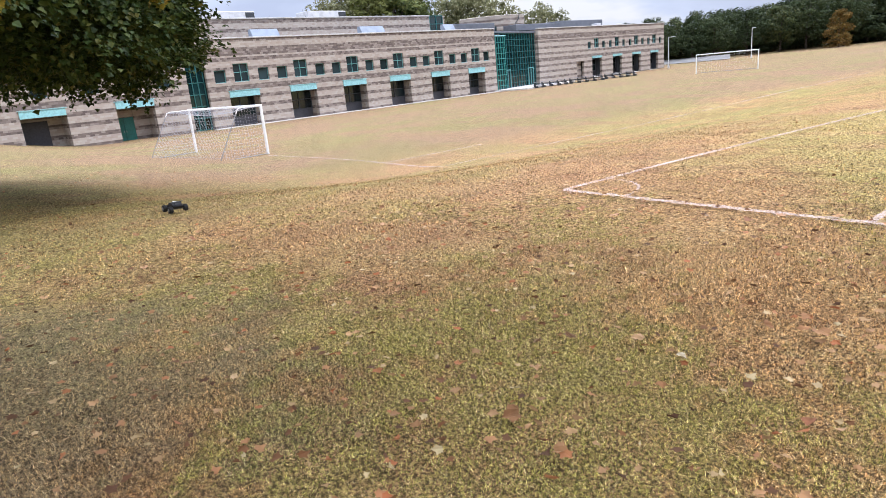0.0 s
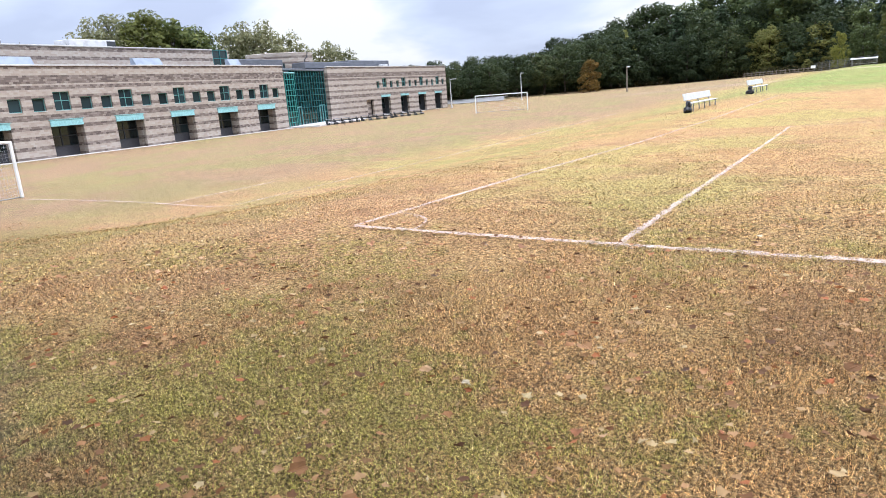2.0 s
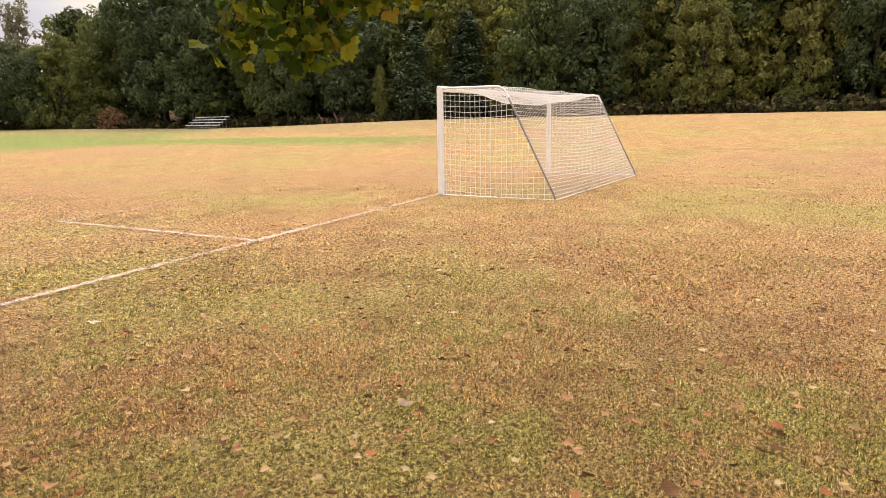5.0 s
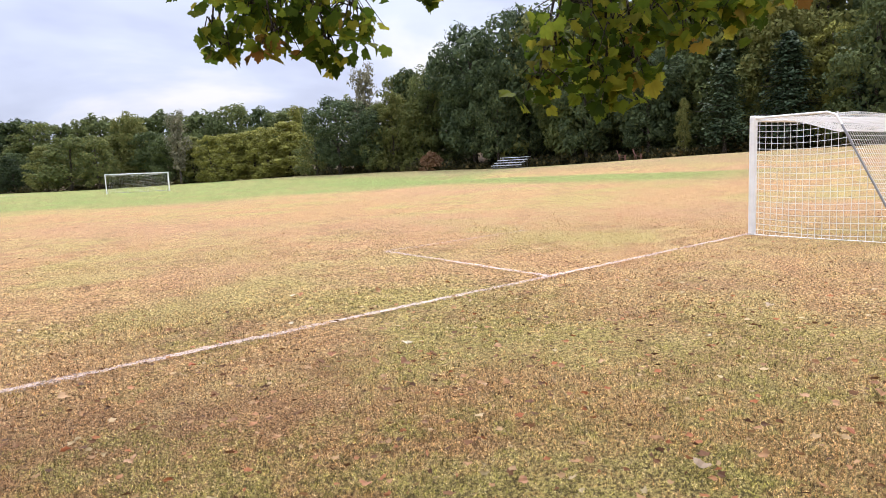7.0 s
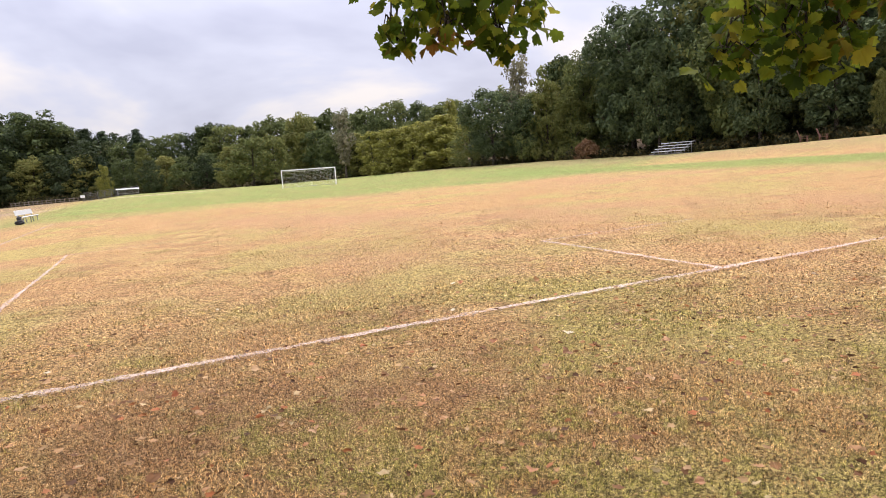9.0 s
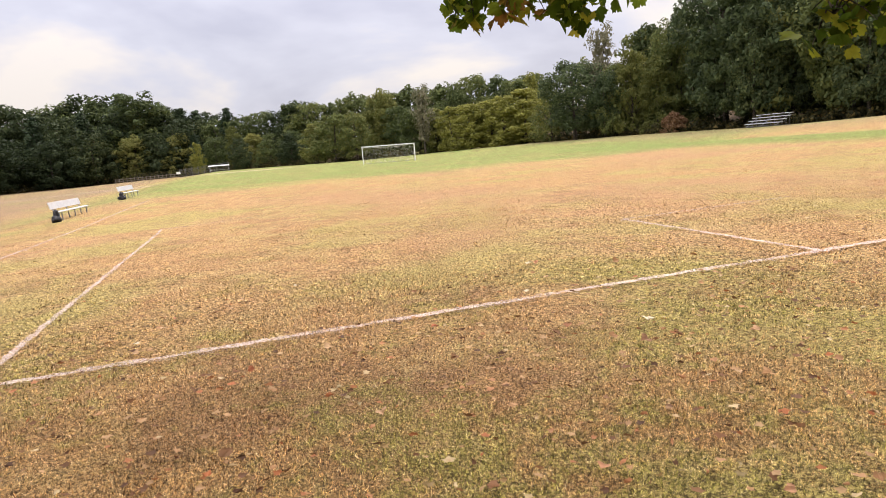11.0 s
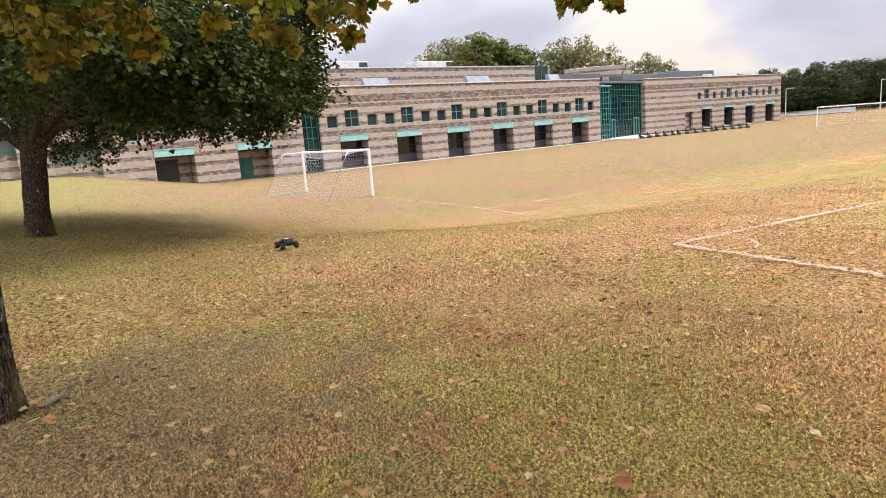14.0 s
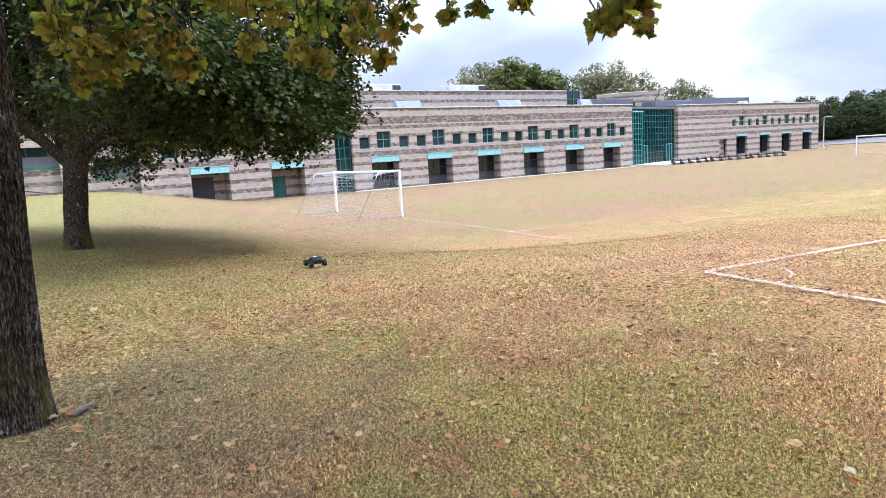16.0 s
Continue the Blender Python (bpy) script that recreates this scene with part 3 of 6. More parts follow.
# ================= ground =================
def build_ground():
    rings = np.concatenate([[0.0], np.geomspace(0.6, 40, 90), np.geomspace(42, 420, 80), np.geomspace(450, 3500, 16)])
    na = 288
    ang = np.arange(na) * 2 * np.pi / na
    R, A = np.meshgrid(rings[1:], ang, indexing="ij")
    X, Y = R * np.sin(A), R * np.cos(A)
    Z = gz(X, Y)
    rough = np.array([noise.noise((x * 0.8, y * 0.8, 0.0)) + 0.6 * noise.noise((x * 2.6, y * 2.6, 3.0)) for x, y in zip(X.ravel(), Y.ravel())]).reshape(X.shape)
    Z = Z + 0.005 * rough * (R < 60)
    verts = [(0.0, 0.0, float(gz(0, 0)))] + list(zip(X.ravel().tolist(), Y.ravel().tolist(), Z.ravel().tolist()))
    faces = [(0, 1 + (j + 1) % na, 1 + j) for j in range(na)]
    for i in range(len(rings) - 2):
        for j in range(na):
            a, b = 1 + i * na + j, 1 + i * na + (j + 1) % na
            faces.append((a, b, b + na, a + na))
    g = Geo()
    g.v, g.f = verts, faces
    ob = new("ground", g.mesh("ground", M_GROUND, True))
    return tagged(ob, "dry straw-coloured mown turf with worn brown and green patches", "ground", kind="structure")


build_ground()

# Painted lines, as polylines in the plan.
CORNER = np.array((-6.86, 5.08))
G_DIR = np.array((0.981, 0.195))
F_DIR = np.array((-0.172, 0.985))
P_X2, P_X1, P_POST = np.array((-3.34, 5.73)), np.array((5.60, 7.47)), np.array((11.67, 8.76))
LINES = {
    "goal_line": [CORNER, P_X2, P_X1, P_POST + 0.1 * G_DIR],
    "touchline": [CORNER, (-8.35, 11.9), (-10.6, 23.0), (-13.2, 41.0)],
    "penalty_area_side": [P_X2, P_X2 + 16.5 * np.array((-0.205, 0.979))],
    "penalty_area_front": [P_X2 + 16.5 * np.array((-0.205, 0.979)), P_X2 + 16.5 * np.array((-0.205, 0.979)) + 3.0 * G_DIR],
    "goal_area_side": [P_X1, (4.95, 12.1)],
    "goal_area_front": [(4.95, 12.1), (4.95 + 4.2, 12.1 + 1.05)],
    "corner_arc": [CORNER + 0.95 * F_DIR * (math.cos(a)) + 0.95 * G_DIR * math.sin(a) for a in np.linspace(0, math.pi / 2, 7)],
    "lower_goal_line": [(-31.4, 6.3), (-24.5, 8.2), (-19.1, 9.4)],
    "lower_touchline": [(-19.1, 9.4), (-21.1, 15.7), (-23.9, 27.8), (-30.0, 52.0)],
    "lower_area_side": [(-22.4, 8.7), (-23.6, 13.6)],
}
WIDTHS = {"goal_line": 0.12, "corner_arc": 0.045, "goal_area_front": 0.07, "penalty_area_front": 0.07, "penalty_area_side": 0.085, "lower_goal_line": 0.13, "lower_touchline": 0.13, "lower_area_side": 0.10}


def build_line(name, pts):
    w = WIDTHS.get(name, 0.10)
    dense = []
    pts = [np.array(p, float) for p in pts]
    for a, b in zip(pts, pts[1:]):
        n = max(2, int(np.linalg.norm(b - a) / (0.07 if w > 0.05 else 0.04)))
        dense += [a + (b - a) * i / n for i in range(n)]
    dense.append(pts[-1])
    g = Geo()
    for i, p in enumerate(dense):
        way = dense[min(i + 1, len(dense) - 1)] - dense[max(i - 1, 0)]
        way = way / np.linalg.norm(way)
        side = np.array((-way[1], way[0]))
        wob = 0.02 * noise.noise((p[0] * 1.7, p[1] * 1.7, 7.0))
        for k in (-1, 1):
            q = p + side * (k * w * (0.46 + 0.22 * noise.noise((p[0] * 3, p[1] * 3, k * 5.0)) + 0.42 * noise.noise((p[0] * 14, p[1] * 14, k * 9.0))) + wob)
            g.v.append((q[0], q[1], float(gz(q[0], q[1])) + 0.028 + 0.0004 * min(np.hypot(*q), 60)))
    for i in range(len(dense) - 1):
        g.f.append((2 * i, 2 * i + 2, 2 * i + 3, 2 * i + 1))
    ob = new(name, g.mesh(name, M_LINE))
    return tagged(ob, "worn white chalk line painted on dry turf", "field line", kind="structure")


for line_name, line_pts in LINES.items():
    build_line(line_name, line_pts)


def far_road():
    """A pale road that runs by beyond the field's corner, its far edge raised to fit the camera's view."""
    g = Geo()
    azs = np.linspace(-46.5, -39.5, 18)
    for az in azs:
        for r in (172.0, 181.0):
            p = polar(az, r + 6 * math.sin(radians(az * 4)))
            g.v.append((p.x, p.y, p.z + (0.12 if r < 175 else 0.95)))
    for i in range(len(azs) - 1):
        g.f.append((2 * i, 2 * i + 1, 2 * i + 3, 2 * i + 2))
    return tagged(new("road", g.mesh("road", M_ROAD, True)), "pale grey road beyond the field's corner trees", "road", kind="structure")


far_road()


# ================= football goals =================
def net_panel(g, corner, du, dv, nu, nv, r, sag=0.0, seed=0):
    """A square-meshed net spanned by du and dv, hanging a little between its edges."""
    corner, du, dv = Vector(corner), Vector(du), Vector(dv)
    nrm = du.cross(dv).normalized()

    def at(a, b):
        dip = sag * math.sin(math.pi * a) * math.sin(math.pi * b)
        j = 0.25 * sag * noise.noise((a * 5 + seed, b * 5, seed * 1.7))
        return corner + du * a + dv * b + Vector((0, 0, -dip)) + nrm * j

    for i in range(nu + 1):
        g.tube([at(i / nu, k / 10) for k in range(11)], r, 3, False)
    for j in range(nv + 1):
        g.tube([at(k / 10, j / nv) for k in range(11)], r, 3, False)


def goal(m, label, width=7.32, top_deep=1.55, deep=2.6, mesh_size=0.13, cord=0.004, back_mesh=0.13, net=M_NET, bar=M_STEEL):
    """A portable goal. Its mouth lies along x from 0 to width, the net falls away to -y."""
    h = 2.44
    root = thing("football_goal", m, label, "goal", "football goals")
    post = Geo().box((0, 0, h / 2), (0.12, 0.12, h), None, 0.02).mesh("post", M_WHITE)
    for x in (0.06, width - 0.06):
        p = part("post", post, None, root)
        p.location = (x, 0, 0)
    part("crossbar", Geo().box((width / 2, 0, h - 0.06), (width - 0.25, 0.12, 0.12), None, 0.02), M_WHITE, root)
    for x in (0.06, width - 0.06):
        g = Geo()
        g.tube([(x, -0.06, h - 0.05), (x, -top_deep + 0.15, h - 0.06), (x, -top_deep, h - 0.12), (x, -top_deep - 0.1, h - 0.3)], 0.024, 8)
        part("top_stay", g, M_WHITE, root)
        g = Geo().tube([(x, -top_deep - 0.1, h - 0.3), (x, -deep + 0.06, 0.2), (x, -deep, 0.06)], 0.02, 8)
        part("back_stay", g, M_STEEL, root, "dark galvanised back stay")
        g = Geo().tube([(x, -0.06, 0.04), (x, -deep, 0.04)], 0.022, 8)
        part("ground_bar", g, bar, root)
        g = Geo()
        g.tube([(x + 0.13 * math.cos(k), -deep + 0.1 + 0.13 * math.sin(k), 0.03) for k in np.linspace(0, 2 * math.pi, 13)], 0.015, 6, False)
        part("anchor_loop", g, M_STEEL, root)
    part("rear_ground_bar", Geo().tube([(0.06, -deep, 0.04), (width - 0.06, -deep, 0.04)], 0.022, 8), bar, root)
    for k, x in enumerate((0.06, width - 0.06)):
        # side panel: a quadrilateral under the stays
        g = Geo()
        ny = int(h / mesh_size)
        def rear(z):
            return -(top_deep + (deep - top_deep) * (1 - z / h))
        for i in range(ny + 1):
            z = 0.05 + (h - 0.12) * i / ny
            y1 = rear(z)
            g.tube([(x + 0.035 * noise.noise((q * 4, z * 2, k * 9.0)), y1 * q, z - 0.05 * math.sin(math.pi * q)) for q in np.linspace(0, 1, 10)], cord, 3, False)
        nx = int(deep / mesh_size)
        for i in range(1, nx):
            y = -deep * i / nx
            zt = h - 0.08 if -y <= top_deep else h * (1 - (-y - top_deep) / (deep - top_deep)) - 0.03
            if zt > 0.12:
                g.tube([(x + 0.035 * noise.noise((q * 3, y * 3, k * 7.0)), y, 0.05 + (zt - 0.05) * q) for q in np.linspace(0, 1, 9)], cord, 3, False)
        part("side_net", g, net, root)
    g = Geo()
    net_panel(g, (0.06, -0.05, h - 0.08), (width - 0.12, 0, 0), (0, -top_deep, 0), int(width / back_mesh), int(top_deep / back_mesh), cord, 0.30, 3)
    part("roof_net", g, net, root)
    g = Geo()
    net_panel(g, (0.06, -top_deep, h - 0.1), (width - 0.12, 0, 0), (0, -(deep - top_deep), -h + 0.15), int(width / back_mesh), int(h / back_mesh * 1.08), cord, 0.12, 5)
    part("back_net", g, net, root)
    return root


def frame_pose(p, heading, up=0.0):
    return Matrix.Translation(ground(p[0], p[1], up)) @ Matrix.Rotation(heading, 4, "Z")


goal(frame_pose((11.61, 8.75), radians(6.5), -0.05), "white portable goal with slack white net on the goal line", 6.75, 1.55, 2.72, 0.12, 0.0052, 0.09, M_NET, M_ALU)
goal(frame_pose((-32.63, 6.58), math.atan2(3.95 - 6.58, -39.3 + 32.63) , 0.0) @ Matrix.Translation((7.32, 0, 0)) @ Matrix.Rotation(math.pi, 4, "Z"),
     "white portable goal with thin net on the lower pitch", 7.32, 1.3, 2.6, 0.15, 0.0032, 0.16, M_NET_GREY)
goal(frame_pose((6.95, 90.7), math.pi), "white portable goal with net at the far green end", 7.4, 1.3, 2.2, 0.2, 0.005, 0.2)
goal(frame_pose((-56.6, 73.8), math.atan2(-4.9, -5.9)), "white goal at the far end of the lower pitch", 7.4, 0.9, 2.0, 0.3, 0.003, 0.3)


# ================= benches and bleachers =================
def bench(p, heading, label):
    """Players' bench: a seat plank and a leaning back plank on steel legs."""
    L = 4.6
    root = thing("players_bench", frame_pose(p, heading), label, "bench", "players' benches")
    part("seat", Geo().box((L / 2, 0.0, 0.45), (L, 0.30, 0.05), None, 0.012), M_ALU, root)
    tilt = Matrix.Translation((L / 2, 0.27, 0.76)) @ Matrix.Rotation(radians(-14), 4, "X")
    part("backrest", Geo().box((0, 0, 0.0), (L, 0.045, 0.34), tilt, 0.012), M_ALU, root)
    for x in (0.35, L / 2, L - 0.35):
        g = Geo().tube([(x, 0.36, 0.90), (x, 0.18, 0.42), (x, 0.14, 0.0)], 0.028, 8)
        g.tube([(x, -0.13, 0.43), (x, -0.13, 0.0)], 0.028, 8)
        g.tube([(x, 0.18, 0.42), (x, -0.14, 0.42)], 0.024, 8)
        part("leg", g, M_STEEL, root)
    return root


B_HEAD = math.atan2(0.985, -0.12)
bench((-14.75, 32.5), B_HEAD, "white aluminium bench with backrest and a kit bag beside the touchline")
bench((-17.3, 48.0), B_HEAD, "white aluminium bench with backrest, farther up the touchline")


def kit_bag(p, heading, h, label):
    """A slumped sports bag: a body, a folded-down top and a shoulder strap."""
    root = thing("kit_bag", frame_pose(p, heading), label, "bag", "kit bags")

    def lump(centre, size, seed):
        bm = bmesh.new()
        bmesh.ops.create_icosphere(bm, subdivisions=3, radius=1.0)
        for v in bm.verts:
            k = 1 + 0.45 * noise.noise((v.co.x * 1.6 + seed, v.co.y * 1.6, v.co.z * 1.6)) + 0.06 * noise.noise((v.co.x * 5, v.co.y * 5 + seed, v.co.z * 5))
            v.co = Vector((centre[0] + size[0] * v.co.x * k, centre[1] + size[1] * v.co.y * k, max(0.0, centre[2] + size[2] * v.co.z * k)))
        bm.verts.index_update()
        g = Geo().put([v.co[:] for v in bm.verts], [[v.index for v in f.verts] for f in bm.faces])
        bm.free()
        return g

    part("bag_body", lump((0, 0, 0.24 * h), (0.34 * h, 0.50 * h, 0.30 * h), 1.0), M_BLACK, root, "", True)
    part("bag_top", lump((0.03, 0.08 * h, 0.62 * h), (0.22 * h, 0.30 * h, 0.34 * h), 6.0), M_BLACK, root, "", True)
    part("strap", Geo().tube([(0.1 * h, -0.45 * h, 0.25 * h), (0.3 * h, -0.2 * h, 0.5 * h), (0.3 * h, 0.15 * h, 0.66 * h), (0.12 * h, 0.4 * h, 0.45 * h)], 0.02, 6), M_DARK, root)
    return root


kit_bag((-14.62, 32.1), 0.3, 0.62, "black slumped kit bag at the end of the players' bench")
kit_bag((-17.2, 47.6), 1.1, 0.58, "dark kit bag leaning on the far players' bench")


def bleachers(p, heading):
    root = thing("bleachers", frame_pose(p, heading), "small silver aluminium bleachers on the grass bank below the woods", "bleachers")
    L = 5.0
    for k in range(4):
        part("seat_plank", Geo().box((0, 0.66 * k + 0.1, 0.42 + 0.34 * k), (L, 0.27, 0.07), None, 0.015), M_ALU, root)
        # darker than the seats, which paints the shade between the rows
        part("foot_plank", Geo().box((0, 0.66 * k - 0.25, 0.16 + 0.33 * k), (L, 0.22, 0.035), None, 0.01), M_STEEL, root)
    for x in (-2.0, 0.0, 2.0):
        g = Geo()
        g.tube([(x, -0.35, 0.05), (x, 2.3, 0.05)], 0.03, 6)
        g.tube([(x, -0.35, 0.1), (x, 2.2, 1.40)], 0.03, 6)
        for k in range(4):
            g.tube([(x, 0.66 * k + 0.1, 0.05), (x, 0.66 * k + 0.1, 0.40 + 0.34 * k)], 0.028, 6)
        part("support_frame", g, M_STEEL, root)
    return root


bleachers(polar(33.0, 86.0)[:2], radians(-72))


# ================= radio-controlled car =================
def rc_car(p, heading):
    root = thing("radio_controlled_car", frame_pose(p, heading, 0.035), "black off-road radio-controlled toy car standing on the turf", "toy car")
    g = Geo().prism([(-0.17, 0.06), (0.17, 0.06), (0.20, 0.08), (0.16, 0.10), (0.06, 0.115), (0.02, 0.155), (-0.08, 0.16), (-0.15, 0.125), (-0.18, 0.10)], 1, -0.075, 0.075)
    part("body", g, M_BLACK, root)
    part("windscreen", Geo().prism([(0.055, 0.118), (0.024, 0.154), (0.020, 0.150), (0.05, 0.114)], 1, -0.06, 0.06), M_PANE, root)
    part("stripe", Geo().box((-0.03, 0, 0.1615), (0.09, 0.05, 0.004)), M_WHITE, root, "pale roof panel")
    part("rear_wing", Geo().box((-0.19, 0, 0.175), (0.06, 0.17, 0.008), None, 0.002).box((-0.175, 0.05, 0.145), (0.012, 0.006, 0.06)).box((-0.175, -0.05, 0.145), (0.012, 0.006, 0.06)), M_BLACK, root)
    part("bumper", Geo().tube([(0.2, -0.08, 0.06), (0.225, -0.05, 0.06), (0.225, 0.05, 0.06), (0.2, 0.08, 0.06)], 0.008, 6), M_BLACK, root)
    for x in (-0.135, 0.135):
        for s in (-1, 1):
            w = part("wheel", Geo().tube([(x, s * 0.085, 0.055), (x, s * 0.10, 0.055), (x, s * 0.135, 0.055), (x, s * 0.15, 0.055)], [0.046, 0.056, 0.056, 0.046], 14,
                              True, lambda i, a: 1.0 + 0.05 * (1 if int(a * 7 / math.pi) % 2 else 0)), M_RUBBER, root)
            part("rim", Geo().tube([(x, s * 0.148, 0.055), (x, s * 0.156, 0.055)], [0.03, 0.022], 10), M_STEEL, w)
        part("axle", Geo().tube([(x, -0.09, 0.055), (x, 0.09, 0.055)], 0.008, 6), M_STEEL, root)
    return root


rc_car(polar(-87.0, 11.2)[:2], radians(195))


# ================= school building =================
def wall_frame(a, b):
    """Along the wall is x, out of it (towards the pitch) is -y."""
    a, b = Vector((*a, 0)), Vector((*b, 0))
    d = (b - a).normalized()
    return Matrix.Translation(a) @ Matrix.Rotation(math.atan2(d.y, d.x), 4, "Z"), (b - a).length


def wall_with_holes(g, x0, x1, z0, z1, holes, thick, m=None):
    """A solid wall slab, front face at y 0, with rectangular holes (x0, x1, z0, z1) through it."""
    xs = sorted({x0, x1, *[v for h in holes for v in h[:2]]})
    zs = sorted({z0, z1, *[v for h in holes for v in h[2:]]})

    def solid(i, j):
        if not (0 <= i < len(xs) - 1 and 0 <= j < len(zs) - 1):
            return False
        cx, cz = (xs[i] + xs[i + 1]) / 2, (zs[j] + zs[j + 1]) / 2
        return not any(h[0] < cx < h[1] and h[2] < cz < h[3] for h in holes)

    for i in range(len(xs) - 1):
        for j in range(len(zs) - 1):
            if not solid(i, j):
                continue
            a, b, c, d = xs[i], xs[i + 1], zs[j], zs[j + 1]
            g.put([(a, 0, c), (b, 0, c), (b, 0, d), (a, 0, d)], [(0, 1, 2, 3)], m)
            g.put([(a, thick, c), (b, thick, c), (b, thick, d), (a, thick, d)], [(3, 2, 1, 0)], m)
            if not solid(i - 1, j):
                g.put([(a, 0, c), (a, 0, d), (a, thick, d), (a, thick, c)], [(0, 1, 2, 3)], m)
            if not solid(i + 1, j):
                g.put([(b, 0, c), (b, thick, c), (b, thick, d), (b, 0, d)], [(0, 1, 2, 3)], m)
            if not solid(i, j - 1):
                g.put([(a, 0, c), (a, thick, c), (b, thick, c), (b, 0, c)], [(0, 1, 2, 3)], m)
            if not solid(i, j + 1):
                g.put([(a, 0, d), (b, 0, d), (b, thick, d), (a, thick, d)], [(0, 1, 2, 3)], m)


def window(parent, x, z0, z1, w, set_back=0.28, cross=False):
    """A teal-framed window in its reveal."""
    f = 0.06
    xs = [x - w / 2 + f, x - 0.03, x + 0.03, x + w / 2 - f] if cross else [x - w / 2 + f, x + w / 2 - f]
    zm = z0 + (z1 - z0) * 0.52
    zs = [z0 + f, zm - 0.035, zm + 0.035, z1 - f] if cross else [z0 + f, z1 - f]
    holes = [(xs[i], xs[i + 1], zs[j], zs[j + 1]) for i in range(0, len(xs), 2) for j in range(0, len(zs), 2)]
    g = Geo()
    wall_with_holes(g, x - w / 2, x + w / 2, z0, z1, holes, 0.1, Matrix.Translation((0, set_back - 0.05, 0)))
    win = part("window", g.weld(), M_WINDOW_FRAME, parent, "teal-framed window")
    for a, b, c, d in holes:
        part("pane", Geo().box(((a + b) / 2, set_back + 0.02, (c + d) / 2), (b - a + 0.01, 0.02, d - c + 0.01)), M_PANE, win)
    part("sill", Geo().box((x, 0.1, z0 - 0.03), (w + 0.1, 0.3, 0.06), None, 0.01), M_CONCRETE, win)
    return win


def bay_opening(parent, x0, x1, z0, z1, kind, deep=1.55, lintel=0.66, apron=None, reveal=None):
    """A tall ground-floor bay: a pale teal lintel panel over a deep recess with its glazing or doors."""
    back = deep if kind == "glazed" else 2.3
    w, c = x1 - x0, (x0 + x1) / 2
    part("lintel_panel", Geo().box((c, 0.02, z1 - lintel / 2 - 0.07), (w - 0.02, 0.22, lintel), None, 0.015).box((c, -0.06, z1 - 0.03), (w + 0.24, 0.18, 0.06)), M_AWNING, parent, "pale teal metal lintel panel")
    lining = Geo()
    lining.box((x0 - 0.06, back / 2 + 0.3, (z0 + z1) / 2), (0.12, back - 0.58, z1 - z0))
    lining.box((x1 + 0.06, back / 2 + 0.3, (z0 + z1) / 2), (0.12, back - 0.58, z1 - z0))
    lining.box((c, back / 2 + 0.3, z1 + 0.06), (w + 0.2, back - 0.58, 0.12))
    if back > 0.8:
        part("bay_reveal", lining, reveal or M_WALL, parent)
    zt = z1 - 0.7
    if kind == "glazed":
        split_x = x1
        g = Geo()
        xs = [x0 + 0.09, x0 + w * 0.5 - 0.045, x0 + w * 0.5 + 0.045, split_x - 0.09]
        zs = [z0 + 1.2, z0 + 2.2, z0 + 2.3, zt - 0.09]
        wall_with_holes(g, x0, split_x, z0 + 1.1, zt, [(xs[i], xs[i + 1], zs[j], zs[j + 1]) for i in (0, 2) for j in (0, 2)], 0.12, Matrix.Translation((0, back - 0.06, 0)))
        win = part("bay_window", g.weld(), M_DARK, parent, "dark-framed bay glazing")
        for i in range(2):
            for j, (za, zb) in enumerate(((z0 + 1.2, z0 + 2.2), (z0 + 2.3, zt - 0.1))):
                xa = x0 + 0.08 + i * w * 0.5
                part("pane", Geo().box((xa + w * 0.23, back + 0.02, (za + zb) / 2), (w * 0.46, 0.02, zb - za)), M_BAY_PANE, win)
        part("apron_panel", Geo().box(((x0 + split_x) / 2, back + 0.02, z0 + 0.6), (split_x - x0 - 0.05, 0.06, 1.05)), apron or M_GREY_DOOR, parent, "dark apron panel")
    else:
        mat = M_TEAL_DOOR if kind == "teal_doors" else M_GREY_DOOR
        dw = w * (0.56 if kind == "teal_doors" else 0.66)
        dh = 2.45 if kind == "teal_doors" else 2.6
        n = 2 if kind == "teal_doors" else 1
        for i in range(n):
            d = part("door", Geo().box((x0 + 0.1 + dw / n * (i + 0.5), back - 0.05, z0 + dh / 2), (dw / n - 0.03, 0.06, dh), None, 0.01), mat, parent, "teal steel door" if n == 2 else "grey roller door")
            if n == 2:
                part("handle", Geo().box((x0 + 0.1 + dw / 2 + (0.12 if i else -0.12), back - 0.11, z0 + 1.05), (0.04, 0.05, 0.22), None, 0.01), M_STEEL, d)
            else:
                for k in range(9):
                    part("slat", Geo().box((x0 + 0.1 + dw / 2, back - 0.09, z0 + 0.15 + 0.28 * k), (dw - 0.06, 0.02, 0.22), None, 0.006), mat, d)
        part("side_panel", Geo().box((x0 + dw + 0.1 + (w - dw - 0.1) / 2, back, (z0 + z1) / 2), (w - dw - 0.12, 0.2, z1 - z0)), M_WALL, parent)
        part("overpanel", Geo().box((x0 + 0.1 + dw / 2, back + 0.06, (z0 + dh + z1) / 2), (dw + 0.15, 0.08, z1 - z0 - dh)), M_WALL, parent)
    part("bay_floor", Geo().box((c, back / 2 + 0.3, z0 - 0.04), (w + 0.2, back + 0.5, 0.1)), M_CONCRETE, parent)
    # near-black back, painted for the unlit room
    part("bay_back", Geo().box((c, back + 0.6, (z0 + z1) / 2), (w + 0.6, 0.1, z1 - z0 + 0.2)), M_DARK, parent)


def coping(g, x0, x1, z, y0, depth):
    g.box(((x0 + x1) / 2, y0 + depth / 2 - 0.06, z + 0.06), (x1 - x0 + 0.1, depth + 0.12, 0.14), None, 0.02)


Z0 = -2.3          # floor level outside the long wing
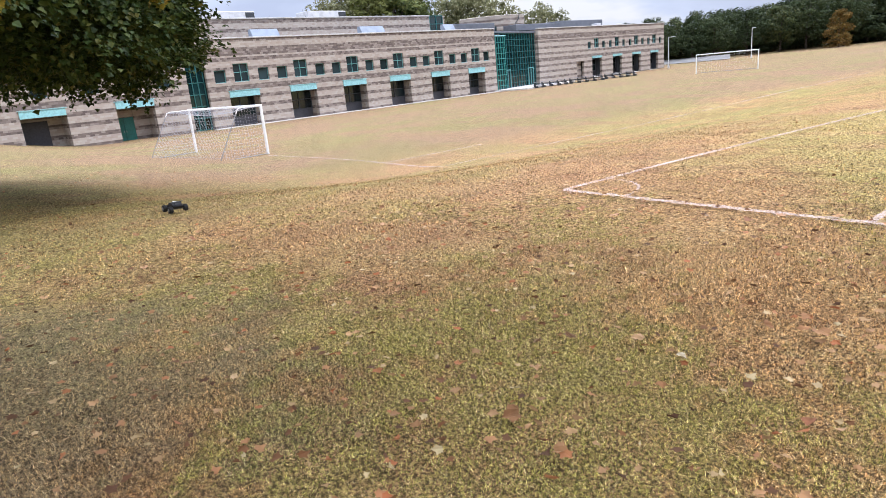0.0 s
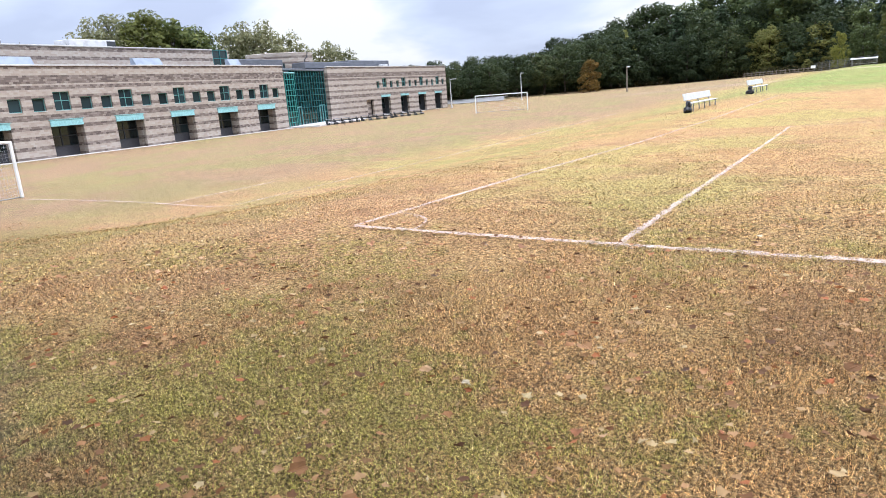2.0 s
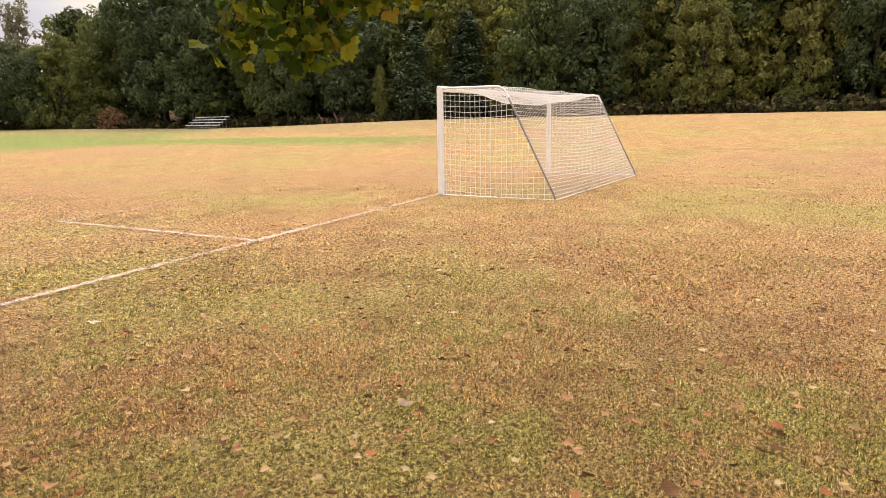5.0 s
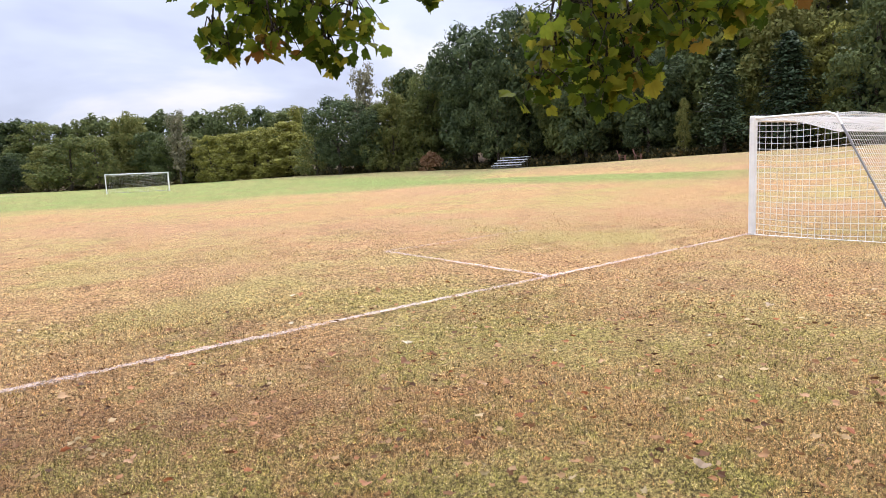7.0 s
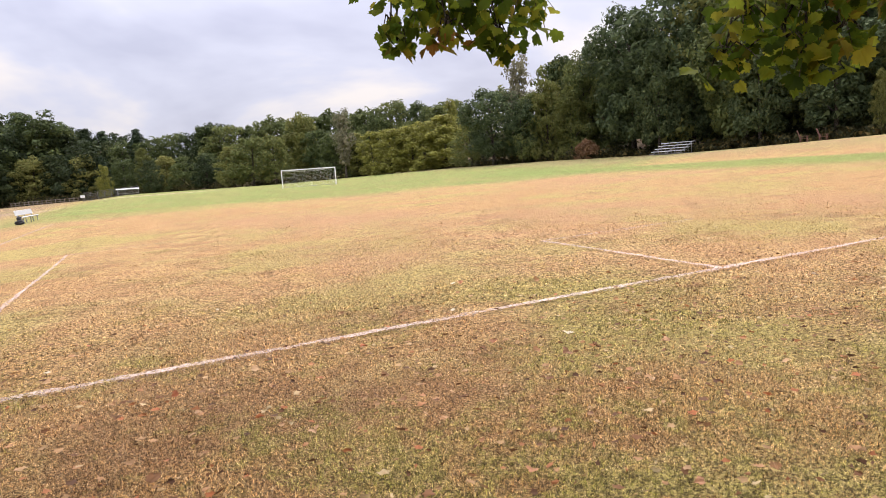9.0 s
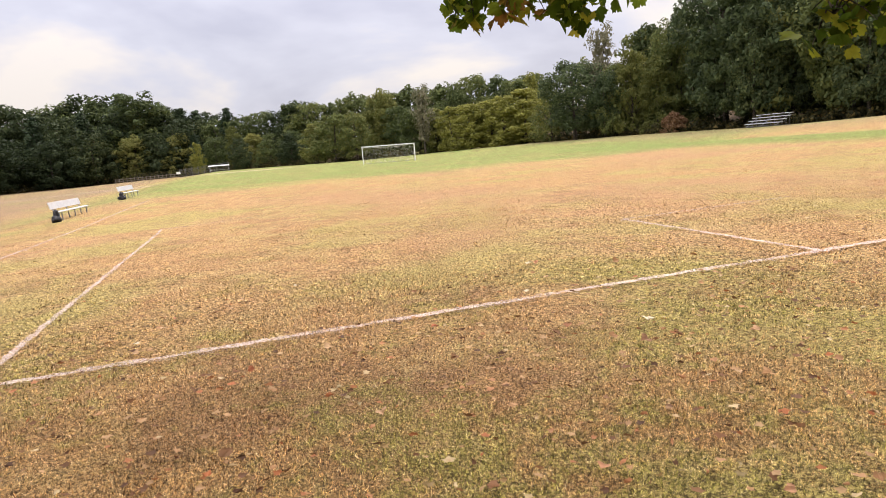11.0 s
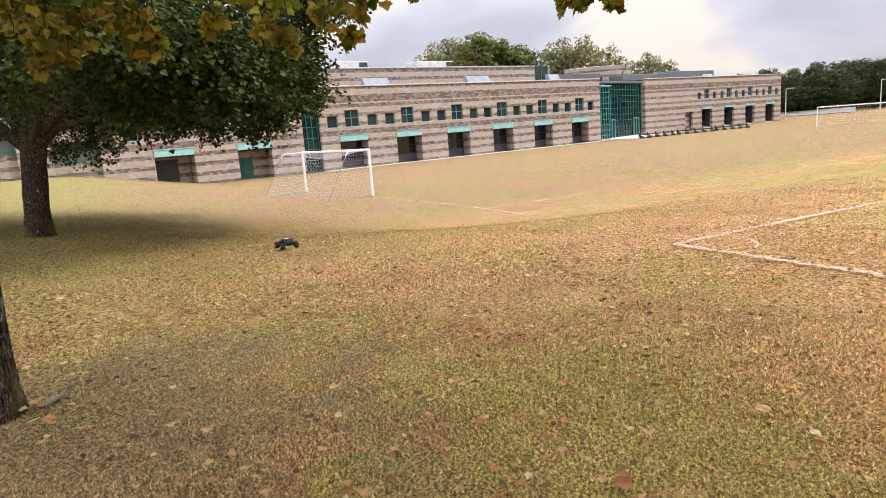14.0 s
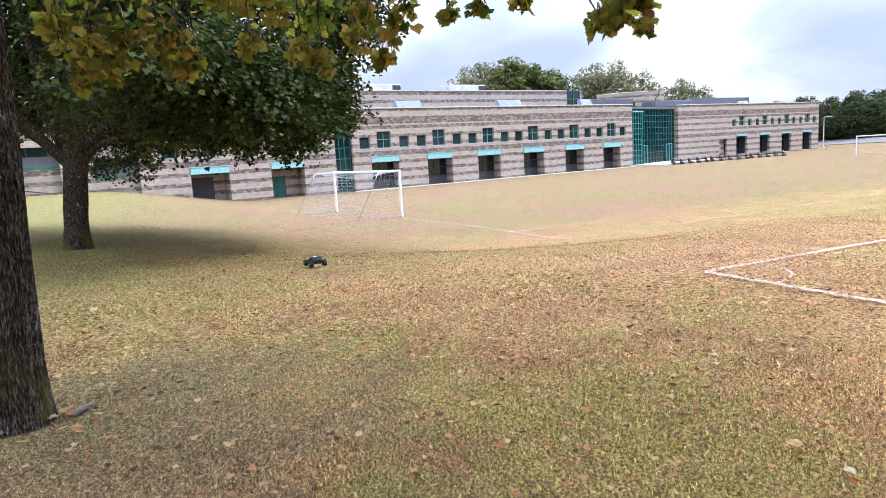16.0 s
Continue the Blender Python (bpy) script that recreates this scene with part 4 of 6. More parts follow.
W1, W1_LEN = wall_frame((-74.9, 9.6), (-89.25, 55.3))


def long_wing():
    root = thing("school_long_wing", W1 @ Matrix.Translation((0, 0, Z0)), "long two-storey school wing of cream and red-brown banded block", "school building", "school")
    root.matrix_world = W1 @ Matrix.Translation((0, 0, Z0))
    top, th = 9.55, 0.45
    holes, wins, bays = [], [], []
    for k in range(6):
        c = 4.5 + 7.76 * k
        bays.append((c - 1.85, c + 1.85, 0.0, 4.05, "glazed"))
        wins.append((c, 4.95, 6.9, 1.85, True))
        wins.append((c - 2.55, 4.95, 6.3, 1.35, False))
        if k < 6:
            wins.append((c + 2.75 if k < 5 else c + 2.45, 4.95, 6.3, 1.35, False))
    holes = [b[:4] for b in bays] + [(x - w / 2, x + w / 2, a, b) for x, a, b, w, _ in wins]
    holes = [(a, b, c if c else -1.0, d) for a, b, c, d in holes]
    g = Geo()
    wall_with_holes(g, 0.35, W1_LEN, -1.0, top, holes, th)
    part("front_wall", g.weld(), M_WALL, root)
    g = Geo()
    coping(g, 0.35, W1_LEN, top, 0, 0.5)
    part("coping", g, M_CONCRETE, root)
    part("end_wall", Geo().box((W1_LEN - 0.22, 8.5, 4.2), (0.45, 16.0, 10.4)), M_WALL, root)
    part("roof", Geo().box((W1_LEN / 2 - 12, 8.6, top - 0.7), (W1_LEN + 24, 15.8, 0.3)), M_ROOF, root)
    # inner surfaces are coloured near black in place of the rooms' shade
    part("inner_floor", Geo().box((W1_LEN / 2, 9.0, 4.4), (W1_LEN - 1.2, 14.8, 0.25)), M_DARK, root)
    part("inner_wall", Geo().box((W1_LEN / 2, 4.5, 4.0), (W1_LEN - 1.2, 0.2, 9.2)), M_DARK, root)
    for x, a, b, w, cr in wins:
        window(root, x, a, b, w, 0.25, cr)
    for b in bays:
        bay_opening(root, *b)
    # glazed slot between this wing and the older part
    g = Geo()
    for k in range(7):
        g.box((-0.75, 0.62, 0.2 + 1.25 * k), (1.95, 0.12, 0.09))
    for x in (-1.7, -1.1, -0.45, 0.25):
        g.box((x, 0.615, 4.0), (0.09, 0.1, 8.2))
    slot = part("stair_glazing", g, M_FRAME_TEAL, root, "tall teal stair glazing")
    for k in range(6):
        for x in (-1.4, -0.78, -0.1):
            part("pane", Geo().box((x, 0.66, 0.82 + 1.25 * k), (0.56, 0.02, 1.16)), M_PANE_TEAL, slot)
    part("slot_lintel", Geo().box((-0.75, 0.5, 8.9), (2.1, 0.5, 1.3)), M_WALL, root)
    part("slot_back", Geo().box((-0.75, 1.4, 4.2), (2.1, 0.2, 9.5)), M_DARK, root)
    # older part, running on behind the shade tree
    g = Geo()
    lb = [(-9.45, -5.7, -1.2, 4.05), (-17.75, -13.9, -1.2, 4.0), (-26.3, -22.4, -1.2, 5.3), (-32.2, -29.0, -1.2, 6.6)]
    lw = [(-4.4, 5.0, 6.3), (-7.6, 5.0, 6.9), (-11.3, 5.0, 6.3), (-15.8, 5.0, 6.9), (-19.6, 5.0, 6.3)]
    wall_with_holes(g, -46.0, -1.85, -1.2, top, lb + [(x - 0.7, x + 0.7, a, b) for x, a, b in lw], th)
    part("older_front_wall", g.weld(), M_WALL, root)
    g = Geo()
    coping(g, -46.0, -1.85, top, 0, 0.5)
    part("coping", g, M_CONCRETE, root)
    part("older_inner_wall", Geo().box((-24, 4.5, 4.0), (42, 0.2, 9.2)), M_DARK, root)
    part("older_end_wall", Geo().box((-45.8, 8.4, 4.0), (0.45, 15.8, 10.4)), M_WALL, root)
    for x, a, b in lw:
        window(root, x, a, b, 1.4, 0.25, b > 6.5)
    bay_opening(root, -9.45, -5.7, -0.05, 4.05, "teal_doors")
    bay_opening(root, -17.75, -13.9, 0.3, 4.0, "grey_door")
    for a, b, z0, z1 in ((-26.3, -22.4, 1.0, 5.3), (-32.2, -29.0, 2.0, 6.6)):
        h, c, w = z1 - z0, (a + b) / 2, b - a + 0.2
        part("recess_wall", Geo().box((c, 1.0, z0 + h * 0.29 - 1), (w, 0.3, h * 0.58 + 2)), M_WALL, root)
        part("recess_sill", Geo().box((c, 0.92, z0 + h * 0.60), (w, 0.2, h * 0.05), None, 0.01), M_TEAL_DOOR, root, "teal metal sill")
        part("recess_panel", Geo().box((c, 1.05, z0 + h * 0.72), (w, 0.2, h * 0.20)), M_ROOF, root, "grey-green metal panel")
        part("recess_glazing", Geo().box((c, 1.1, z0 + h * 0.93), (w, 0.06, h * 0.24)), M_PANE, root)
        for k in (-0.25, 0.25):
            part("glazing_bar", Geo().box((c + k * w, 1.03, z0 + h * 0.93), (0.09, 0.1, h * 0.22)), M_FRAME_TEAL, root)
    for a, b in (((-21.8, -0.25, 0.9), (-26.8, -0.25, 2.4)), ((-29.5, -0.25, 2.3), (-33, -0.25, 3.0))):
        part("ramp_rail", Geo().tube([a, b], 0.05, 6), M_DARK, root)
    part("plinth_walk", Geo().box((W1_LEN / 2 + 0.2, -0.5, 0.0), (W1_LEN, 1.0, 0.3), None, 0.02), M_CONCRETE, root, "pale concrete strip")
    return root


def upper_storey():
    root = thing("school_upper_storey", W1 @ Matrix.Translation((0, 0, Z0)), "set-back upper storey of banded block with roof plant", "school building", "school")
    root.matrix_world = W1 @ Matrix.Translation((0, 0, Z0))
    y0 = 7.0
    z1 = 12.35
    m = Matrix.Translation((0, y0, 0))
    g = Geo()
    wall_with_holes(g, -42.0, 41.0, 8.4, z1, [], 0.45, m)
    part("front_wall", g.weld(), M_WALL_UP, root)
    g = Geo()
    coping(g, -42.0, 41.0, z1, y0, 0.5)
    part("coping", g, M_CONCRETE, root)
    part("roof", Geo().box((0.8, y0 + 8, z1 - 0.5), (85, 15, 0.25)), M_ROOF, root)
    part("back_wall", Geo().box((0.8, y0 + 16, 6.0), (86, 0.4, 12.5)), M_WALL_UP, root)
    g = Geo()
    for x in (41.1, 42.5, 43.9):
        g.box((x, y0 + 0.1, 10.4), (0.1, 0.12, 4.0))
    for z in (8.6, 9.9, 11.2, 12.4):
        g.box((42.5, y0 + 0.1, z), (2.9, 0.1, 0.1))
    glz = part("corner_glazing", g, M_FRAME_TEAL, root, "teal corner glazing")
    for i in range(2):
        for j in range(3):
            part("pane", Geo().box((41.8 + 1.4 * i, y0 + 0.14, 9.25 + 1.3 * j), (1.3, 0.02, 1.2)), M_PANE_TEAL, glz)
    part("corner_return", Geo().box((44.1, y0 + 4, 10.4), (0.3, 8.0, 4.0)), M_WALL_UP, root)
    part("link_roof", Geo().box((51.4, y0 + 5.5, 10.65), (14.0, 7.5, 1.3), None, 0.04), M_ROOF, root)
    for x, w in ((9.6, 6.2), (23.9, 6.4)):
        u = part("roof_unit", Geo().box((x, y0 + 4, z1 + 0.55), (w, 3.0, 1.3), None, 0.05), M_PENT, root, "pale metal roof unit")
        part("louvre", Geo().box((x + w / 2 - 0.7, y0 + 2.45, z1 + 0.6), (1.2, 0.12, 0.9), None, 0.02), M_DARK, u)
    for x, w in ((9.9, 3.6), (26.2, 4.0), (41.0, 2.2)):
        part("skylight", Geo().prism([(2.2, 9.3), (3.6, 9.3), (3.6, 10.75), (3.1, 10.75)], 0, x - w / 2, x + w / 2), M_BLUE_PANEL, root, "pale blue skylight box")
    g = Geo()
    for k in range(12):
        z = 9.2 + 0.02 * k
        g.tube([(-30 + 5.4 * k, y0 - 0.05, z1 + 0.16), (-30 + 5.4 * k, y0 - 0.05, z1 + 0.30)], 0.03, 6)
    part("lightning_points", g, M_STEEL, root)
    # curved block over the atrium, with three small windows
    arc = [(67.8 - 8.8 * math.sin(radians(a)), 17.4 - 7.8 * math.cos(radians(a))) for a in (90, 76, 62, 48, 35, 23, 11, 0)]
    g = Geo()
    for (xa, ya), (xb, yb) in zip(arc, arc[1:]):
        g.put([(xa, ya, 9.5), (xb, yb, 9.5), (xb, yb, 12.75), (xa, ya, 12.75)], [(0, 1, 2, 3)])
        g.put([(xa, ya + 0.4, 9.5), (xb, yb + 0.4, 9.5), (xb, yb + 0.4, 12.75), (xa, ya + 0.4, 12.75)], [(3, 2, 1, 0)])
        g.put([(xa, ya - 0.08, 12.75), (xb, yb - 0.08, 12.75), (xb, yb + 0.45, 12.85), (xa, ya + 0.45, 12.85)], [(0, 1, 2, 3)])
    g.box((67.6, 14.0, 11.1), (0.4, 8.6, 3.3))
    blk = part("curved_block", g, M_WALL_UP, root)
    for x in (62.0, 64.4, 66.4):
        yy = float(np.interp(x, [p[0] for p in arc], [p[1] for p in arc]))
        part("pane", Geo().box((x, yy - 0.03, 10.5), (1.0, 0.1, 0.95), None, 0.02), M_PANE, blk)
    part("downpipe", Geo().tube([(66.3, 9.5, 12.9), (66.0, 9.45, 12.0), (65.3, 9.55, 11.4), (65.3, 9.6, 9.6)], 0.09, 6), M_DARK, root)
    return root


AT, AT_LEN = wall_frame((-89.3, 55.4), (-97.0, 69.2))


def atrium():
    root = thing("glass_atrium", AT @ Matrix.Translation((0, 0, Z0)), "teal glass entrance atrium between two banded school wings", "school building", "school")
    root.matrix_world = AT @ Matrix.Translation((0, 0, Z0))
    W, H, y = AT_LEN, 9.05, 0.9
    nx, nz = 13, 9
    cw = part("curtain_wall", Geo().box((3.4 + (W - 3.5) / 2, y - 0.01, H - 0.06), (W - 3.4, 0.14, 0.12)), M_FRAME_TEAL, root, "teal curtain wall")
    for i in range(nx + 1):
        part("mullion", Geo().box((3.4 + (W - 3.5) * i / nx, y, H / 2 - 0.07), (0.045, 0.16, H - 0.14)), M_FRAME_TEAL, cw)
    for j in range(nz):
        part("transom", Geo().box((3.4 + (W - 3.5) / 2, y - 0.01, 0.06 + (H - 0.12) * j / nz), (W - 3.4, 0.17, 0.055)), M_FRAME_TEAL, cw)
    for i in range(nx):
        for j in range(nz):
            part("pane", Geo().box((3.4 + (W - 3.5) * (i + 0.5) / nx, y + 0.03, (H - 0.1) * (j + 0.5) / nz + 0.05), ((W - 3.5) / nx - 0.1, 0.02, H / nz - 0.1)), M_PANE_TEAL, cw)
    g = Geo()
    for x in (0.3, 1.1, 1.9, 2.7, 3.25):
        g.box((x, 0.1, H / 2 - 0.3), (0.1, 0.14, H - 0.6))
    for j in range(11):
        g.box((1.75, 0.09, 0.06 + (H - 0.72) * j / 10), (3.0, 0.12, 0.09))
    tw = part("stair_tower", g, M_TEAL, root, "bright teal glazed stair tower")
    for i, x in enumerate((0.7, 1.5, 2.3, 2.98)):
        for j in range(10):
            part("pane", Geo().box((x, 0.13, 0.06 + (H - 0.72) * (j + 0.5) / 10), (0.68 if i < 3 else 0.42, 0.02, 0.72)), M_PANE_TEAL, tw)
    part("tower_cap", Geo().box((1.75, 0.6, H - 0.5), (3.3, 1.4, 0.16), None, 0.02), M_AWNING, root)
    part("roof_edge", Geo().box((W / 2, 1.6, H + 0.1), (W, 2.0, 0.3), None, 0.03), M_ROOF, root)
    part("inner_wall", Geo().box((W / 2, 3.4, H / 2), (W, 0.2, H)), M_DARK, root)
    for x in (4.0, 12.6):
        d = part("entrance_door", Geo().box((x, 0.75, 1.6), (0.12, 0.2, 3.1)).box((x + 1.9, 0.75, 1.6), (0.12, 0.2, 3.1)).box((x + 0.95, 0.75, 3.2), (2.0, 0.2, 0.14)).box((x + 0.95, 0.75, 1.6), (0.1, 0.2, 3.1)), M_WINDOW_FRAME, root, "pale-framed entrance door")
        for k in (0.5, 1.42):
            part("pane", Geo().box((x + k, 0.8, 1.6), (0.78, 0.03, 3.0)), M_PANE_TEAL, d)
    part("terrace", Geo().box((W / 2 + 1, -2.2, 0.12), (W + 3, 6.4, 0.4), None, 0.02), M_CONCRETE, root, "pale concrete terrace")
    return root


W2, W2_LEN = wall_frame((-96.9, 69.0), (-107.4, 109.5))


def far_wing():
    root = thing("school_far_wing", W2 @ Matrix.Translation((0, 0, Z0)), "two-storey banded block wing beyond the glass atrium", "school building", "school")
    root.matrix_world = W2 @ Matrix.Translation((0, 0, Z0))
    top = 9.6
    bays, wins = [], []
    for k in range(4):
        c = 17.2 + 6.9 * k
        bays.append((c - 1.55, c + 1.55, 0.3, 4.2, "glazed"))
        wins.append((c, 5.7, 7.4, 1.5, True))
        wins.append((c - 2.25, 5.6, 6.85, 1.0, False))
        wins.append((c + 2.35, 5.6, 6.85, 1.0, False))
    holes = [(a, b, -1.0 if c < 0.5 else c, d) for a, b, c, d, _ in bays] + [(x - w / 2, x + w / 2, a, b) for x, a, b, w, _ in wins] + [(10.8, 13.0, -1.0, 3.4)]
    g = Geo()
    wall_with_holes(g, 0.0, W2_LEN, -1.0, top, holes, 0.45)
    part("front_wall", g.weld(), M_WALL, root)
    g = Geo()
    coping(g, 0, W2_LEN, top, 0, 0.5)
    part("coping", g, M_CONCRETE, root)
    for x in (0.22, W2_LEN - 0.22):
        part("side_wall", Geo().box((x, 5.2, 4.2), (0.45, 9.4, 10.5)), M_WALL, root)
    part("roof", Geo().box((W2_LEN / 2, 5.2, top - 0.6), (W2_LEN - 1, 9.4, 0.3)), M_ROOF, root)
    part("inner_wall", Geo().box((W2_LEN / 2, 4.4, 4.2), (W2_LEN - 1, 0.2, 9.5)), M_DARK, root)
    part("recess_wall", Geo().box((11.9, 0.9, 1.2), (2.4, 0.3, 4.6)), M_WALL_UP, root)
    for x, a, b, w, cr in wins:
        window(root, x, a, b, w, 0.25, cr)
    for b in bays:
        # near-black reveals and aprons: these bays' shade is put into their colour
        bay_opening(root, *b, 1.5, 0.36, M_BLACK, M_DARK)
    part("roof_plant", Geo().box((6.0, 6.5, top + 0.7), (13.0, 4, 1.1), None, 0.05).box((19.5, 7.0, top + 0.8), (14.0, 4, 1.7), None, 0.05), M_ROOF, root, "grey roof plant screen")
    part("roof_vent", Geo().box((21.6, 3.0, top + 0.35), (1.6, 1.2, 0.7), None, 0.05), M_PENT, root)
    part("roof_vent", Geo().box((29.5, 3.0, top + 0.25), (1.2, 1.0, 0.5), None, 0.05), M_PENT, root)
    return root


long_wing()
upper_storey()
atrium()
far_wing()


# low benches stacked before the far wing
def low_bench(p, heading, L):
    root = thing("low_bench", frame_pose(p, heading), "stacked dark steel team bench standing on grass by the school", "bench", "low benches")
    for y, z, w, mat in ((0.0, 0.36, 0.28, M_STEEL), (0.34, 0.62, 0.28, M_DARK), (0.62, 0.88, 0.28, M_STEEL), (0.1, 0.13, 0.4, M_DARK)):
        part("plank", Geo().box((L / 2, y, z), (L, w, 0.07), None, 0.012), mat, root)
    part("rail", Geo().box((L / 2, 0.72, 0.5), (L - 0.1, 0.05, 0.10), None, 0.01), M_DARK, root)
    for k in range(int(L / 1.5) + 1):
        x = 0.15 + (L - 0.3) * k / int(L / 1.5)
        part("leg", Geo().box((x, 0.0, 0.18), (0.07, 0.24, 0.36)).box((x, 0.34, 0.30), (0.07, 0.24, 0.6)).box((x, 0.62, 0.43), (0.07, 0.2, 0.86)), M_DARK, root)
    return root


for az_a, az_b, r in ((-54.9, -52.2, 104.0), (-51.9, -49.2, 110.0), (-49.0, -46.6, 117.0)):
    pa, pb = polar(az_a, r), polar(az_b, r + 5)
    low_bench(pa[:2], math.atan2(pb.y - pa.y, pb.x - pa.x), (pb - pa).length)


def lamp_post(p, h, arm):
    root = thing("lamp_post", frame_pose(p, radians(30)), "tall grey metal lamp post", "lamp post", "lamp posts")
    part("pole", Geo().tube([(0, 0, 0), (0, 0, h * 0.5), (0, 0, h)], [0.11, 0.09, 0.06], 8), M_PENT, root)
    part("base", Geo().tube([(0, 0, 0), (0, 0, 0.5)], [0.22, 0.2], 10), M_CONCRETE, root)
    part("arm", Geo().tube([(0, 0, h - 0.05), (arm, 0, h + 0.05)], 0.05, 6), M_PENT, root)
    part("lamp_head", Geo().box((arm, 0, h + 0.02), (0.75, 0.3, 0.14), None, 0.04), M_PENT, root)
    return root


lamp_post(polar(-44.1, 148)[:2], 6.2, 1.0)
lamp_post(polar(-38.0, 165)[:2], 6.4, 0.4)


def utility_pole(p, h):
    root = thing("utility_pole", frame_pose(p, 0.4), "slender wooden pole with a small lamp at the wood's edge", "pole")
    part("pole", Geo().tube([(0, 0, 0), (0, 0, h)], [0.17, 0.11], 8), M_WOOD, root)
    part("lamp_head", Geo().box((0.35, 0, h - 0.25), (0.8, 0.3, 0.3), None, 0.05), M_PENT, root)
    return root


utility_pole(polar(-29.2, 160)[:2], 5.9)


def fence_run(az0, az1, r0, r1, n, h=1.2):
    """A low post-and-rail fence at the field's edge."""
    pa, pb = polar(az0, r0), polar(az1, r1)
    root = thing("field_fence", Matrix.Translation(pa), "weathered rail fence along the field's edge", "fence")
    pts = [ground(*(pa.xy + (pb.xy - pa.xy) * k / n)) - pa for k in range(n + 1)]
    for q in pts:
        part("post", Geo().box((q.x, q.y, q.z + h / 2), (0.14, 0.14, h), None, 0.02), M_WOOD, root)
    for z in (0.45, 1.0):
        for qa, qb in zip(pts, pts[1:]):
            part("rail", Geo().tube([qa + Vector((0, 0, z)), qb + Vector((0, 0, z))], 0.06, 5), M_WOOD, root)


fence_run(-20.3, -15.6, 200, 186, 16)


def backstop():
    """Chain-link backstop and a low dugout by the far diamond."""
    p, q = polar(-15.5, 178), polar(-11.6, 172)
    root = thing("chain_link_backstop", Matrix.Translation(p), "grey chain-link backstop fence with steel posts", "fence")
    d = q - p
    for k in range(9):
        s = d * k / 8
        part("post", Geo().tube([s, s + Vector((0, 0, 2.2))], 0.05, 6), M_STEEL, root)
    g = Geo()
    for k in range(6):
        g.tube([Vector((0, 0, 0.1 + 0.41 * k)), d + Vector((0, 0, 0.1 + 0.41 * k))], 0.02, 4, False)
    for k in range(70):
        s = d * k / 70
        g.tube([s, s + Vector((0, 0, 2.15))], 0.015, 3, False)
    part("mesh", g, M_STEEL, root)
    s = thing("dugout_bench", frame_pose(polar(-12.4, 170)[:2], 0.2), "small pale dugout roof beside the backstop", "dugout")
    part("roof", Geo().box((0, 0, 1.5), (5.0, 2.0, 0.12), Matrix.Rotation(0.1, 4, "X"), 0.03), M_PENT, s)
    for x in (-2.2, 2.2):
        for y in (-0.8, 0.8):
            part("post", Geo().box((x, y, 0.7), (0.12, 0.12, 1.4), None, 0.02), M_STEEL, s)
    part("bench", Geo().box((0, 0.5, 0.45), (4.2, 0.35, 0.06), None, 0.01), M_ALU, s)
    b = thing("notice_board", frame_pose(polar(-15.6, 168)[:2], 0.3), "small white notice board on a post", "sign")
    part("board", Geo().box((0, 0, 1.35), (0.9, 0.05, 0.6), None, 0.01), M_WHITE, b)
    part("post", Geo().box((0, 0.05, 0.6), (0.09, 0.05, 1.2)), M_WOOD, b)


backstop()


def bin_shed():
    p = polar(-112.6, 24.0)
    root = thing("bin_enclosure", frame_pose(p, radians(22)), "dark slatted bin enclosure with a pale roof beside the trees", "shed")
    part("roof", Geo().box((0, 0, 1.62), (2.4, 2.0, 0.34), None, 0.04), M_PENT, root)
    for k in range(14):
        part("slat", Geo().box((-1.0 + 0.154 * k, -0.8, 0.72), (0.13, 0.04, 1.42), None, 0.01), M_WOOD, root)
    for k in range(10):
        part("slat", Geo().box((1.02, -0.7 + 0.16 * k, 0.72), (0.04, 0.13, 1.42), None, 0.01), M_WOOD, root)
        part("slat", Geo().box((-1.06, -0.7 + 0.16 * k, 0.72), (0.04, 0.13, 1.42), None, 0.01), M_WOOD, root)
    part("back", Geo().box((0, 0.85, 0.72), (2.0, 0.06, 1.42)), M_WOOD, root)


bin_shed()


def lawn_chair(p, heading):
    root = thing("garden_chair", frame_pose(p, heading), "weathered wooden garden chair at the wood's edge", "chair", "garden chairs")
    part("seat", Geo().box((0, 0, 0.38), (0.62, 0.6, 0.05), Matrix.Rotation(0.12, 4, "X"), 0.01), M_RED_WOOD, root)
    for k in range(5):
        part("back_slat", Geo().box((-0.24 + 0.12 * k, 0, 0.45), (0.1, 0.03, 0.9), Matrix.Translation((0, 0.3, 0.35)) @ Matrix.Rotation(-0.35, 4, "X"), 0.006), M_RED_WOOD, root)
    for x in (-0.34, 0.34):
        part("armrest", Geo().box((x, -0.02, 0.6), (0.12, 0.75, 0.03), None, 0.008), M_RED_WOOD, root)
        for y in (-0.3, 0.3):
            part("leg", Geo().box((x, y, 0.3), (0.09, 0.07, 0.6), None, 0.01), M_RED_WOOD, root)


M_RED_WOOD = plain("red_brown_timber", (0.16, 0.08, 0.06), 0.8)
lawn_chair(polar(43.0, 74)[:2], 0.7)
lawn_chair(polar(44.3, 74)[:2], 0.6)


# ================= trees =================
def rand_dirs(rng, n):
    d = rng.normal(size=(n, 3))
    return d / np.linalg.norm(d, axis=1)[:, None]


